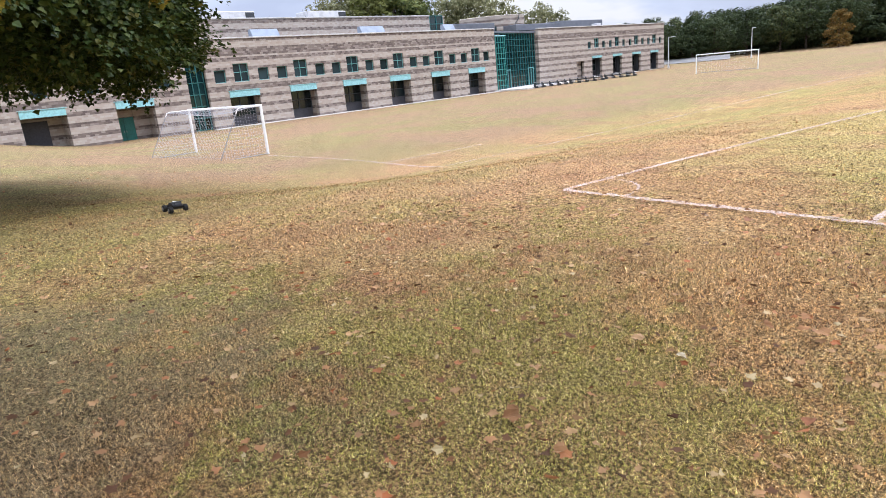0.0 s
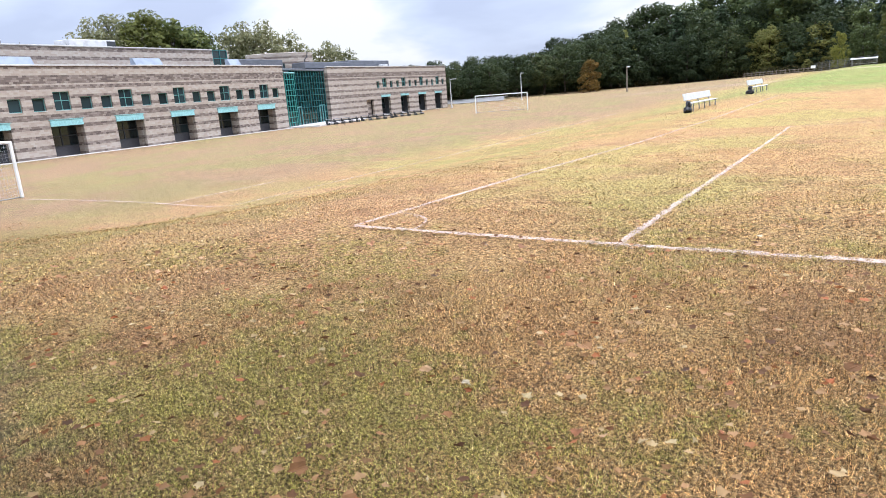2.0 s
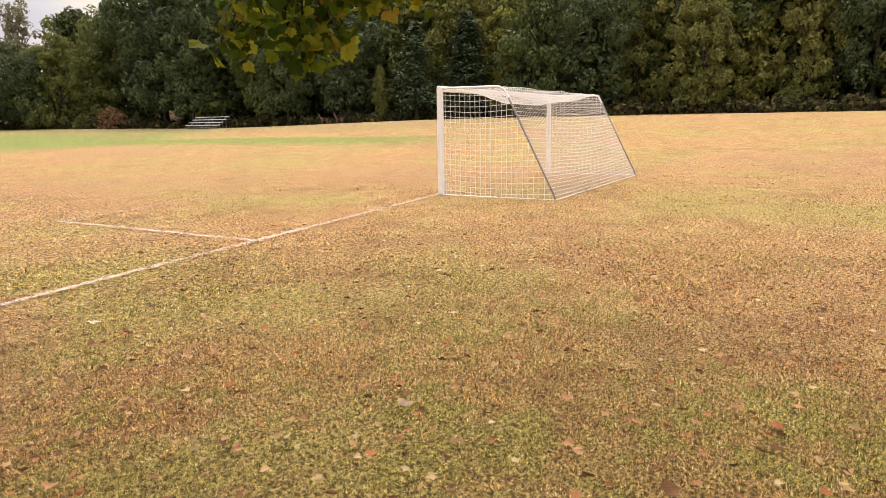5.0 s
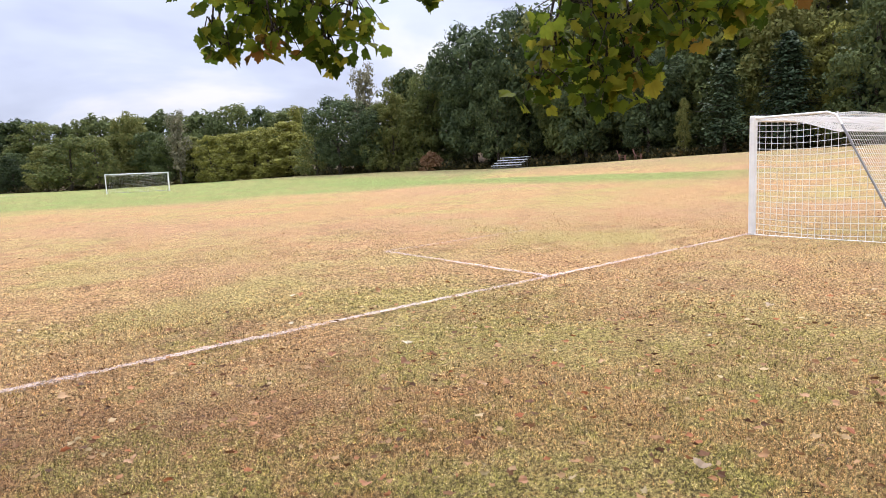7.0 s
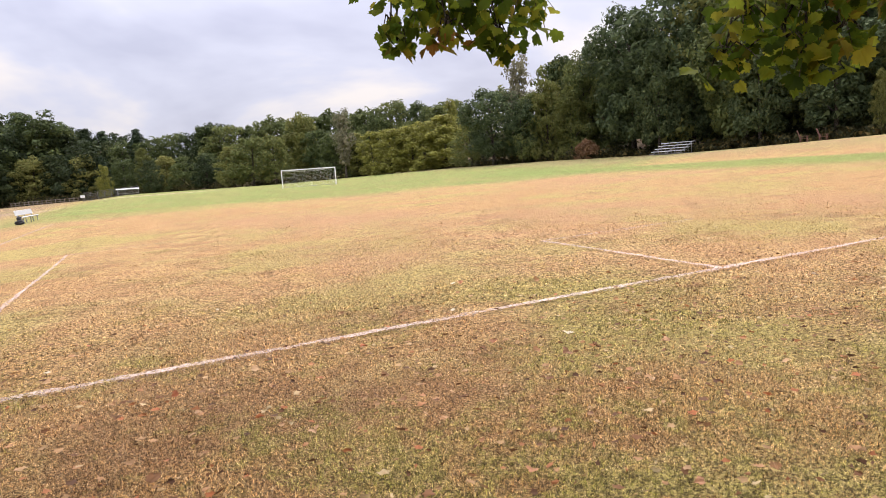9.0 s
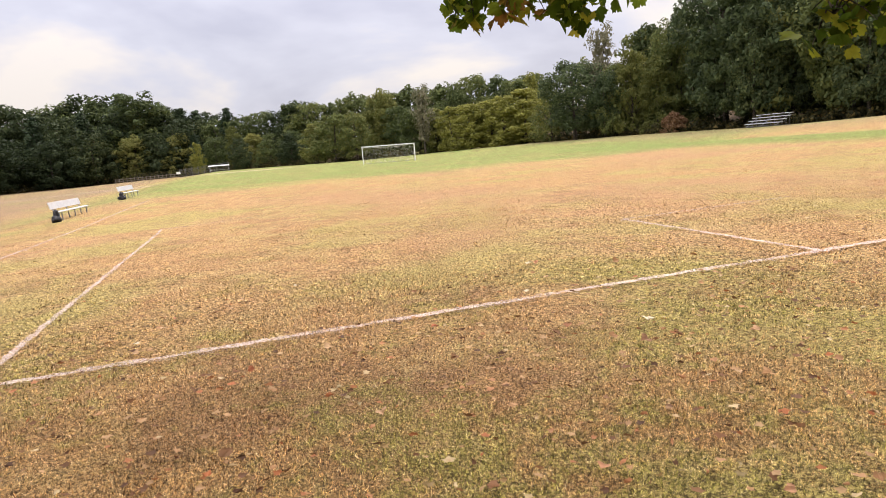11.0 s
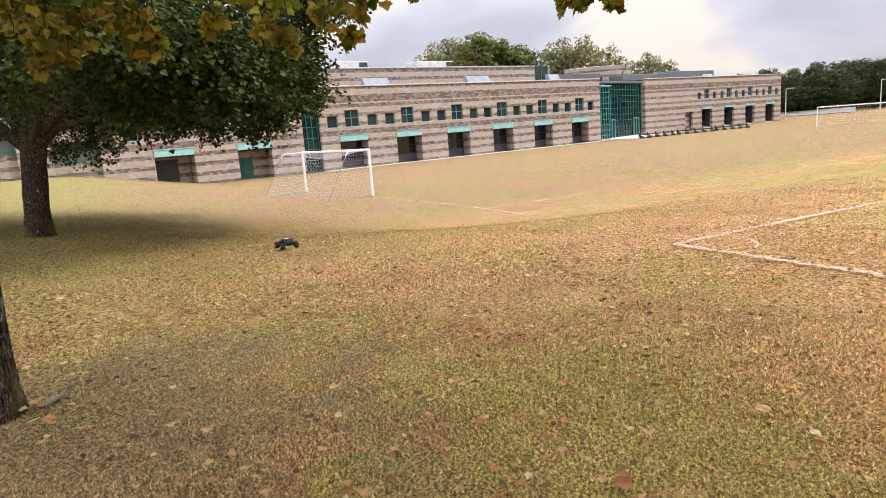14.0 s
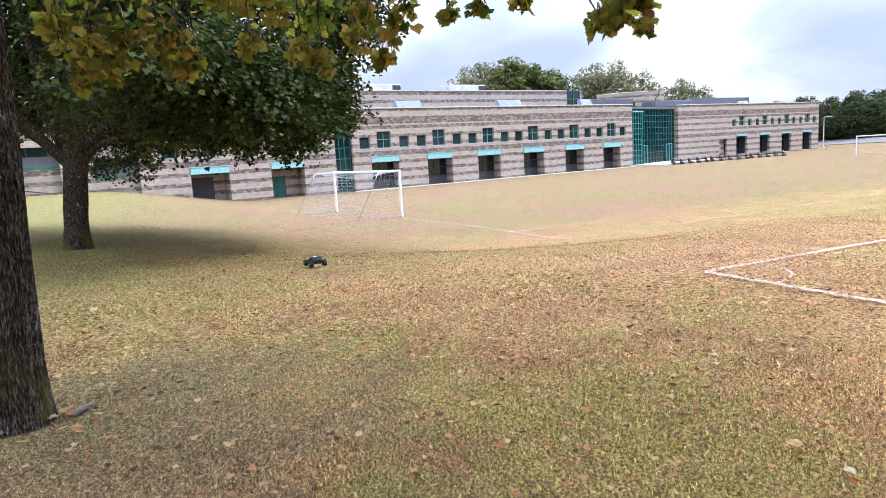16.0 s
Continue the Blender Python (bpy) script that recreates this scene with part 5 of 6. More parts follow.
def leaf_tris(rng, centres, size, outward=None, spread=0.55, flat=0.0):
    """One small leaf triangle a centre, turned mostly outward. Returns (3n, 3) corners."""
    n = len(centres)
    nrm = rand_dirs(rng, n) * spread
    if outward is not None:
        nrm = nrm + outward
    nrm[:, 2] += flat
    nrm /= np.linalg.norm(nrm, axis=1)[:, None] + 1e-9
    t = np.cross(nrm, rand_dirs(rng, n))
    t /= np.linalg.norm(t, axis=1)[:, None] + 1e-9
    b = np.cross(nrm, t)
    s = size * rng.uniform(0.6, 1.35, (n, 1))
    w = s * rng.uniform(0.45, 0.8, (n, 1))
    lift = nrm * s * rng.uniform(-0.3, 0.3, (n, 1))
    c = np.asarray(centres)
    tri = np.stack([c - t * s - b * w, c - t * s * 0.7 + b * w + lift, c + t * s], 1)
    return tri.reshape(-1, 3)


def crown_points(rng, blobs, per_area, inner=0.35):
    """Points near the skins of many overlapping lumps."""
    pts, outs = [], []
    for (c, r) in blobs:
        c, r = np.array(c), np.array(r)
        n = int(per_area * (r[0] * r[1] + r[0] * r[2] + r[1] * r[2]) / 3)
        d = rand_dirs(rng, n)
        rad = 1 - inner * rng.random((n, 1)) ** 1.6
        rad *= 1 + 0.16 * np.sin(d[:, :1] * 7 + c[0]) * np.cos(d[:, 1:2] * 6 + c[1])
        pts.append(c + d * r * rad)
        outs.append(d / r * r.mean())
    return np.concatenate(pts), np.concatenate(outs)


def limbs(g, rng, base, top, r0, targets, n=7):
    """A tapered trunk and limbs that reach towards the lumps of the crown."""
    base, top = Vector(base), Vector(top)
    k = 7
    pts = [base.lerp(top, i / k) + Vector((rng.normal() * 0.02, rng.normal() * 0.02, 0)) * (i > 0) * (top - base).length * 0.12 for i in range(k + 1)]
    g.tube(pts, [r0 * (1.35 if i == 0 else 1.0) * (1 - 0.75 * i / k) for i in range(k + 1)], n)
    for t in targets:
        t = Vector(t)
        s = pts[min(k - 1, max(2, int(k * min(0.9, max(0.25, (t.z - base.z) / max(0.1, top.z - base.z) - 0.25)))))]
        mid_ = s.lerp(t, 0.5) + Vector((0, 0, 0.12 * (t - s).length))
        g.tube([s, mid_, t], [r0 * 0.35, r0 * 0.2, r0 * 0.05], 5, False)


def broadleaf_meshes(seed, height, width, leaf, density, mat, bare=0.16, shape="round"):
    """Trunk and crown meshes of a broad-leaved tree standing at the origin."""
    rng = np.random.default_rng(seed)
    blobs = []
    n = 96
    lobes = [(rng.uniform(0, 6.28), rng.uniform(0.1, 0.9)) for _ in range(5)]
    while len(blobs) < n:
        a = rng.uniform(0, 2 * math.pi)
        f = rng.random()
        z = height * (bare + (0.95 - bare) * f)
        if shape == "round":
            env = math.sqrt(max(0.03, 1 - ((f - 0.45) / 0.60) ** 2))
        elif shape == "low":
            env = math.sqrt(max(0.03, 1 - ((f - 0.22) / 0.80) ** 2))
        else:
            env = math.sqrt(max(0.03, 1 - ((f - 0.55) / 0.55) ** 2)) * 0.8
        bulge = max(math.exp(-((math.sin((a - la) / 2) * 2) ** 2 + ((f - lf) / 0.3) ** 2)) for la, lf in lobes)
        rr = width / 2 * env * (0.62 + 0.36 * bulge) * (1 - 0.55 * rng.random() ** 2.2)
        s = width * rng.uniform(0.045, 0.115)
        blobs.append(((rr * math.cos(a), rr * math.sin(a), z), (s, s, s * rng.uniform(0.6, 0.95))))
    pts, outs = crown_points(rng, blobs, density / n * 1.9 / (0.086 * width) ** 2)
    g = Geo()
    limbs(g, rng, (0, 0, -0.3), (rng.normal() * 0.3, rng.normal() * 0.3, height * 0.8), height * 0.016 + 0.05, [b[0] for b in blobs[:9]])
    trunk = g.mesh("trunk", M_BARK, True)
    # larger clumps of leaves deep inside close the crown
    f = rng.random(640)
    a = rng.uniform(0, 2 * math.pi, 640)
    env = np.sqrt(np.maximum(0.03, 1 - ((f - (0.24 if shape == "low" else 0.45)) / 0.72) ** 2)) * (0.8 if shape == "tall" else 1.0)
    rr = width / 2 * 0.52 * env * np.sqrt(rng.random(640))
    deep = np.stack([rr * np.cos(a), rr * np.sin(a), height * (bare + (0.88 - bare) * f)], 1)
    tris = np.concatenate([leaf_tris(rng, pts, leaf, outs, 0.75, 0.3), leaf_tris(rng, deep, 0.27, None, 1.0, 0.3)])
    crown = quick_mesh("crown", tris, 3, mat)
    return trunk, crown


def pine_meshes(seed, height, width, leaf, density, mat):
    rng = np.random.default_rng(seed)
    pts, outs = [], []
    g = Geo()
    limbs(g, rng, (0, 0, -0.3), (0.1, 0, height * 0.98), height * 0.012 + 0.06, [])
    tiers = 19
    for k in range(tiers):
        f = k / (tiers - 1)
        z = height * (0.14 + 0.84 * f)
        reach = width / 2 * (1 - f) ** 0.75 * rng.uniform(0.8, 1.1) + 0.3
        for j in range(6):
            a = 2 * math.pi * (j + rng.uniform(-0.4, 0.4)) / 6 + k * 2.4
            L = reach * rng.uniform(0.5, 1.15)
            tip = np.array((L * math.cos(a), L * math.sin(a), z + rng.uniform(-0.15, 0.3) * L))
            root_ = np.array((0, 0, z))
            n = max(8, int(density / (tiers * 6)))
            q = rng.uniform(0.15, 1.0, (n, 1))
            p = root_ + (tip - root_) * q + rng.normal(size=(n, 3)) * np.array((0.2, 0.2, 0.16)) * (0.5 + L * 0.7)
            pts.append(p)
            outs.append(np.tile((math.cos(a) * 0.4, math.sin(a) * 0.4, 0.8), (n, 1)))
            if j % 2 == 0:
                g.tube([root_, tip], [0.07, 0.02], 4, False)
    crown = quick_mesh("crown", leaf_tris(rng, np.concatenate(pts), leaf, np.concatenate(outs), 0.5), 3, mat)
    return g.mesh("trunk", M_BARK, True), crown


def plant(meshes, p, turn, scale, label, group="", sink=0.0, name="tree"):
    root = thing(name, Matrix.Translation(ground(p[0], p[1], -sink)) @ Matrix.Rotation(turn, 4, "Z") @ Matrix.Diagonal((*scale, 1)), label, "tree" if name != "bush" else "bush", group)
    part("trunk", meshes[0], None, root)
    part("crown", meshes[1], None, root)
    return root


# Tree kinds of the woods: (trunk, crown), all about 10 m high before scaling.
KINDS = {
    "oak": [broadleaf_meshes(s, 10, 8.2, 0.19, 3150, M_OAK, 0.12) for s in (1, 2, 3)],
    "oak_low": [broadleaf_meshes(s, 10, 9.0, 0.19, 3150, M_OAK, 0.05, "low") for s in (11, 12)],
    "tall": [broadleaf_meshes(s, 10, 6.0, 0.17, 3200, M_OAK, 0.14, "tall") for s in (4, 5)],
    "olive": [broadleaf_meshes(s, 10, 8.0, 0.19, 3150, M_OLIVE, 0.06, "low") for s in (6, 7)],
    "yellow": [broadleaf_meshes(s, 10, 7.6, 0.18, 3150, M_YELLOW, 0.05, "low") for s in (8, 9)],
    "park": [broadleaf_meshes(s, 10, 8.8, 0.19, 3150, M_HILL, 0.24) for s in (73, 74)],
    "pale": [broadleaf_meshes(76, 10, 5.2, 0.12, 1300, M_PALE, 0.2, "tall")],
    "thin": [broadleaf_meshes(s, 10, 7.6, 0.14, 3150, M_HAZY, 0.1) for s in (81, 82)],
    "orange": [broadleaf_meshes(10, 10, 8.0, 0.18, 3200, M_AUTUMN, 0.05, "low")],
    "pine": [pine_meshes(s, 10, 5.4, 0.17, 5200, M_PINE) for s in (21, 22)],
    "fine_oak": [broadleaf_meshes(s, 10, 8.4, 0.155, 5200, M_OAK, 0.12) for s in (51, 52, 53)],
    "fine_low": [broadleaf_meshes(s, 10, 8.6, 0.155, 5200, M_OAK, 0.04, "low") for s in (54, 55)],
    "fine_olive": [broadleaf_meshes(s, 10, 7.6, 0.15, 5100, M_OLIVE, 0.05, "low") for s in (56, 57)],
    "dark": [broadleaf_meshes(s, 10, 8.4, 0.19, 3400, M_HILL, 0.06) for s in (71, 72)],
    "fine_dark": [broadleaf_meshes(s, 10, 8.4, 0.142, 5800, M_DARK_OAK, 0.17) for s in (61, 62)],
    "fine_yellow": [broadleaf_meshes(s, 10, 7.6, 0.15, 5100, M_YELLOW, 0.05, "low") for s in (58, 59)],
}
LABELS = {"thin": "thin-leaved pale green tree beyond the school roof", "park": "dark green tree with a clear trunk beside the road", "pale": "thin tree with pale dying leaves", "dark": "dark blue-green woodland tree", "fine_dark": "tall blue-green oak with a dense crown", "oak": "dark green broad-leaved woodland tree", "oak_low": "dense green tree leafy down to the grass", "tall": "tall narrow dark green woodland tree", "olive": "olive-green tree at the wood's edge",
          "yellow": "yellow-green tree turning for autumn", "orange": "rounded tree with orange autumn leaves", "pine": "dark green pine in the woods", "fine_oak": "tall dark green oak at the wood's edge", "fine_low": "dense green tree leafy down to the grass",
          "fine_olive": "olive-green tree at the wood's edge", "fine_yellow": "yellow-green tree turning for autumn"}
rnd = random.Random(5)


def grow(kind, az, r, h, width=1.0):
    p = polar(az, r)
    k = rnd.choice(KINDS[kind])
    s = h / 10
    return plant(k, p, rnd.uniform(0, 6.28), (s * width, s * width, s), LABELS[kind], "woodland trees", 0.15)


def top_to_height(az, r, el):
    return max(3.0, 1.62 + r * math.tan(radians(el)) - float(gz(r * math.sin(radians(az)), r * math.cos(radians(az)))))


def belt(az0, az1, r, step, profile, mix_, jitter=0.12, back=0.0, width=1.0):
    """A belt of trees whose tops follow a skyline: profile of (bearing, elevation)."""
    az = az0
    while az <= az1:
        el = float(np.interp(az, [p[0] for p in profile], [p[1] for p in profile]))
        rr = r(az) if callable(r) else r
        rr = rr * (1 + rnd.uniform(-jitter, jitter) * 0.4) + back
        h = top_to_height(az, rr, el * rnd.uniform(1 - jitter, 1 + jitter * 0.35))
        grow(rnd.choice(mix_), az, rr, h, width * rnd.uniform(0.85, 1.15))
        az += step * rnd.uniform(0.75, 1.25)


SKY = [(-47, 2.5), (-42, 2.9), (-37, 3.1), (-34, 4.0), (-31, 4.4), (-28.5, 5.4), (-25, 5.9), (-22, 6.4), (-18, 6.2), (-13, 5.0), (-9, 4.7), (-6, 5.0), (-3, 5.5), (2, 6.2), (6, 5.6), (9, 6.0), (13.8, 6.1), (17, 6.6),
       (20, 8.2), (24, 9.3), (26, 10.8), (29, 12.2), (35, 13.6), (42, 15.5), (60, 17), (95, 17)]
FRONT = [(a, e * f) for (a, e), f in zip(SKY, [0.8] * 6 + [0.55] * 6 + [0.75] * 6 + [0.7] * 8)]


def edge_r(az):
    return float(np.interp(az, [-50, -44, -33, -22, -13, -5, 3, 12, 18, 26, 34, 45, 60, 95], [205, 200, 215, 226, 200, 172, 158, 150, 122, 108, 98, 82, 76, 72]))


belt(-48, -31, edge_r, 1.9, FRONT, ["park"], back=-14, width=1.15)
belt(-48, -30, edge_r, 1.3, [(a, e * 0.85) for a, e in SKY], ["dark"], back=-4, width=1.25)
belt(-47, -30, edge_r, 1.6, SKY, ["dark"], back=16, width=1.2)
belt(-31, -5, edge_r, 1.6, FRONT, ["oak_low", "dark", "oak", "olive", "dark", "pine", "dark"], width=1.1)
belt(-31, -5, edge_r, 1.25, SKY, ["dark", "oak", "pine", "oak", "dark", "dark"], back=26, width=1.1)
belt(-29, -12, edge_r, 1.7, [(a, e * 0.82) for a, e in SKY], ["oak", "dark", "dark", "pine"], back=12)
belt(-6, 8, edge_r, 1.9, FRONT, ["oak_low", "oak", "olive"], width=1.15)
belt(-6, 16, edge_r, 1.6, SKY, ["oak", "tall", "oak"], back=22, width=1.1)
belt(6.3, 15.5, edge_r, 1.7, [(6, 3.6), (8.4, 3.9), (10.5, 4.1), (13, 4.6), (15.3, 5.0)], ["fine_yellow", "fine_yellow", "fine_olive", "fine_yellow"], jitter=0.1, back=-6, width=1.5)
belt(22, 50, edge_r, 4.2, FRONT, ["fine_low", "fine_dark", "fine_dark", "fine_low", "fine_dark"], back=1, width=0.8)
belt(51, 92, edge_r, 4.2, FRONT, ["fine_olive", "fine_low", "fine_olive", "fine_yellow", "fine_dark"], back=1, width=0.8)
belt(36, 92, edge_r, 4.4, SKY, ["fine_dark", "fine_olive", "olive", "fine_oak", "fine_olive"], back=10, width=0.85)
belt(20, 92, edge_r, 4.4, [(a, e * 0.86) for a, e in SKY], ["oak", "fine_dark", "oak_low", "olive"], back=18, width=1.0)
belt(14, 92, edge_r, 3.0, [(a, e * 0.4) for a, e in SKY], ["dark"], back=9, width=1.3)
# single trees that stand out along the edge of the woods
for az, r, el, k, w in ((18.4, 116, 6.7, "fine_dark", 1.2), (16.4, 124, 5.0, "fine_low", 0.9), (20.9, 112, 5.6, "fine_dark", 0.8), (23.2, 112, 7.2, "fine_olive", 0.75), (25.2, 110, 6.4, "fine_olive", 0.8), (27.0, 112, 9.2, "fine_oak", 0.7),
                        (30.4, 104, 12.3, "fine_dark", 0.9), (34.6, 101, 13.6, "fine_dark", 0.9), (32.4, 97, 8.6, "fine_dark", 0.7), (39.0, 92, 12.5, "fine_oak", 0.8), (24.5, 122, 9.0, "tall", 0.9), (20.9, 120, 9.7, "pale", 0.75), (5.3, 148, 6.0, "pale", 0.8),
                        (8.4, 160, 5.3, "oak", 0.8), (1.7, 168, 5.7, "olive", 0.8), (14.8, 150, 6.0, "yellow", 0.6), (58.6, 78, 9.6, "fine_yellow", 0.85), (54.0, 80, 12.0, "fine_olive", 0.8), (-11.0, 196, 3.4, "fine_olive", 0.8)):
    grow(k, az, r, top_to_height(az, r, el), w)
grow("fine_olive", 47.9, 78, 6.8, 0.45)
for az, el, w in ((51.0, 8.4, 1.1), (55.5, 9.2, 1.2), (61.0, 8.0, 1.1), (66.0, 10.0, 1.1)):
    grow("pine", az, 75, top_to_height(az, 75, el), w)
grow("orange", -32.2, 186, top_to_height(-32.2, 186, 1.8), 1.05)
grow("yellow", -14.0, 190, top_to_height(-14.0, 190, 2.3), 0.7)
# trees beyond the school roofs
for az, r, el, k, w in ((-71.6, 126, 7.2, "thin", 0.7), (-70.2, 127, 7.7, "thin", 0.8), (-68.6, 126, 7.9, "fine_olive", 0.9), (-66.6, 130, 7.4, "fine_low", 1.1), (-64.9, 132, 6.4, "fine_low", 0.8), (-62.0, 138, 6.6, "thin", 0.8), (-60.4, 140, 6.7, "thin", 0.85), (-58.5, 142, 6.4, "thin", 0.85), (-54.8, 160, 4.9, "thin", 0.75), (-53.3, 164, 4.6, "thin", 0.75)):
    grow(k, az, r, top_to_height(az, r, el), w * 1.2)


def undergrowth():
    """Brush along the foot of the woods."""
    rng = np.random.default_rng(77)
    pts, outs = [], []
    az = -48.0
    while az < 95:
        r = edge_r(az) - 1.5 + rng.uniform(-2, 1.5)
        h = rng.uniform(0.6, 2.2) * (0.8 if az > 15 else 1.3)
        x, y = r * math.sin(radians(az)), r * math.cos(radians(az))
        n = 170
        d = rand_dirs(rng, n)
        w = h * rng.uniform(0.9, 1.5)
        c = np.array((x, y, float(gz(x, y)) + h * 0.35))
        pts.append(c + d * np.array((w, w, h * 0.7)) * (0.6 + 0.4 * rng.random((n, 1))))
        outs.append(d)
        az += 57.3 * h * 0.75 / r
    me = quick_mesh("undergrowth", leaf_tris(rng, np.concatenate(pts), 0.24, np.concatenate(outs), 0.9, 0.0), 3, M_BRUSH)
    return tagged(new("undergrowth", me), "olive and brown brush along the foot of the woods", "undergrowth", kind="stuff")


undergrowth()


def bush(p, h, w, mat, label, seed):
    m = broadleaf_meshes(seed, h, w, 0.13, 2600, mat, 0.0, "low")
    return plant(m, p, 0.0, (1, 1, 1), label, "bushes", 0.1, "bush")


bush(polar(26.4, 104)[:2], 3.0, 5.0, M_RUST, "rust-red bush before the dark woods", 31)
bush(polar(24.6, 108)[:2], 2.0, 4.0, M_OLIVE, "low olive bush at the wood's edge", 32)


# ---- the shade tree on the bank ----
def maple_outline():
    """A five-lobed leaf, stalk at the origin, about 1 long."""
    half = [(0.0, 0.0), (0.20, -0.08), (0.42, -0.06), (0.44, 0.08), (0.60, 0.16), (0.54, 0.30), (0.66, 0.50), (0.50, 0.52), (0.44, 0.64), (0.28, 0.56), (0.30, 0.76), (0.15, 0.80), (0.0, 1.0)]
    return half + [(-x, y) for x, y in reversed(half[1:-1])]


LEAF = np.array(maple_outline())
HALF = [(0.0, 0.0), (0.42, -0.06), (0.40, 0.14), (0.68, 0.46), (0.32, 0.54), (0.0, 1.0)]
HALF_TINY = [(0.0, 0.0), (0.56, 0.36), (0.0, 1.0)]
LEAF_TINY = np.array(HALF_TINY + [(-0.56, 0.36)])
LEAF_PLAIN = np.array(HALF + [(-x, y) for x, y in reversed(HALF[1:-1])])


def maple_leaves(rng, centres, size, hang=0.6, outline=None, lift=0.5, faces=None, tips=None):
    """Lobed leaves folded along the midrib, hanging from their stalks; two halves a leaf."""
    n = len(centres)
    nrm = rand_dirs(rng, n) + np.array((0, 0, lift)) if faces is None else faces + rand_dirs(rng, n) * 0.45
    tip = rand_dirs(rng, n) * 0.8 + np.array((0, 0, -hang)) if tips is None else tips + rand_dirs(rng, n) * 0.5
    nrm /= np.linalg.norm(nrm, axis=1)[:, None]
    tip -= nrm * (tip * nrm).sum(1)[:, None]
    tip /= np.linalg.norm(tip, axis=1)[:, None] + 1e-9
    side = np.cross(nrm, tip)
    s = size * rng.uniform(0.65, 1.25, (n, 1, 1))
    fold = rng.uniform(0.05, 0.45, (n, 1, 1))
    curl = rng.uniform(-0.15, 0.35, (n, 1, 1))
    L = (LEAF if outline is None else outline)[None]
    pts = centres[:, None] + s * (side[:, None] * L[..., :1] + tip[:, None] * L[..., 1:] + nrm[:, None] * (np.abs(L[..., :1]) * fold - curl * L[..., 1:] ** 2))
    return pts            # (n, k, 3)


def leaf_pads(rng, blobs, pads_per_area, leaves, reach, size, outline):
    """Leaves laid like shingles in flat drooping pads, with gaps between the pads, over the lumps of a crown."""
    at, outs = crown_points(rng, blobs, pads_per_area, 0.55)
    n = len(at)
    outs = outs / (np.linalg.norm(outs, axis=1)[:, None] + 1e-9)
    way = outs * np.array((1, 1, 0.15)) + rand_dirs(rng, n) * 0.5
    way[:, 2] -= 0.30
    way /= np.linalg.norm(way, axis=1)[:, None]
    over = np.array((0, 0, 1.0)) + 0.30 * outs + rand_dirs(rng, n) * 0.30
    over -= way * (over * way).sum(1)[:, None]
    over /= np.linalg.norm(over, axis=1)[:, None]
    side = np.cross(over, way)
    R = reach * rng.uniform(0.6, 1.3, n)
    k = np.repeat(np.arange(n), leaves)
    m = len(k)
    u, v = rng.uniform(-0.8, 1.0, m), rng.uniform(-1, 1, m)
    v = v * (1 - 0.55 * np.maximum(u, 0))
    pos = at[k] + way[k] * (u * R[k])[:, None] + side[k] * (v * R[k] * 0.8)[:, None] + over[k] * (rng.normal(size=m) * 0.05 * reach / 0.4)[:, None]
    pos[:, 2] -= 0.35 * R[k] * np.maximum(u, 0) ** 2
    tips = way[k] + side[k] * (v * 0.9)[:, None] - np.array((0, 0, 0.35))
    return maple_leaves(rng, pos, size, 0.6, outline, 0.5, over[k], tips)


def leaves_mesh(name, pts, mat):
    n, k, _ = pts.shape
    half = k // 2 + 1
    right = list(range(half))
    left = [0] + list(range(half - 1, k))
    me = bpy.data.meshes.new(name)
    faces = []
    for i in range(n):
        faces.append([i * k + j for j in right])
        faces.append([i * k + j for j in left])
    me.from_pydata(pts.reshape(-1, 3).tolist(), [], faces)
    me.materials.append(mat)
    me.update()
    return me


def bark_trunk(name, parent, pts, radii, n=56, rows=150, seed=0.0, flare=0.6, rough=1.0):
    """A trunk with standing bark ridges, along a smooth line."""
    pts = [np.array(p, float) for p in pts]
    g = Geo()
    ts = np.linspace(0, len(pts) - 1, rows)
    P = np.array([[np.interp(t, range(len(pts)), [p[i] for p in pts]) for i in range(3)] for t in ts])
    R = np.interp(ts, range(len(pts)), radii)
    for i in range(rows):
        z = P[i][2] - P[0][2]
        for j in range(n):
            a = 2 * math.pi * j / n
            ca, sa = math.cos(a), math.sin(a)
            bend = 0.35 * noise.noise((ca * 2, sa * 2, z * 1.7))
            ridge = abs(noise.noise((ca * 12.5 + seed + bend, sa * 12.5 + bend, z * 1.9))) * 1.5 + 0.35 * noise.noise((ca * 20 + seed, sa * 20, z * 5.0))
            ridge = min(ridge, 0.55) - 0.55
            lump = 0.05 * noise.noise((ca * 1.2, sa * 1.2, z * 0.8 + seed))
            foot = flare * math.exp(-z / 0.16) * (0.5 + 0.8 * max(0.0, noise.noise((ca * 1.6 + 3, sa * 1.6, seed))))
            r = R[i] * (1 + lump + foot) + 0.042 * rough * ridge * (R[i] / 0.2)
            g.v.append((P[i][0] + r * ca, P[i][1] + r * sa, P[i][2]))
    for i in range(rows - 1):
        for j in range(n):
            a, b = i * n + j, i * n + (j + 1) % n
            g.f.append((a, b, b + n, a + n))
    return part(name, g, M_BARK, parent, "", True)


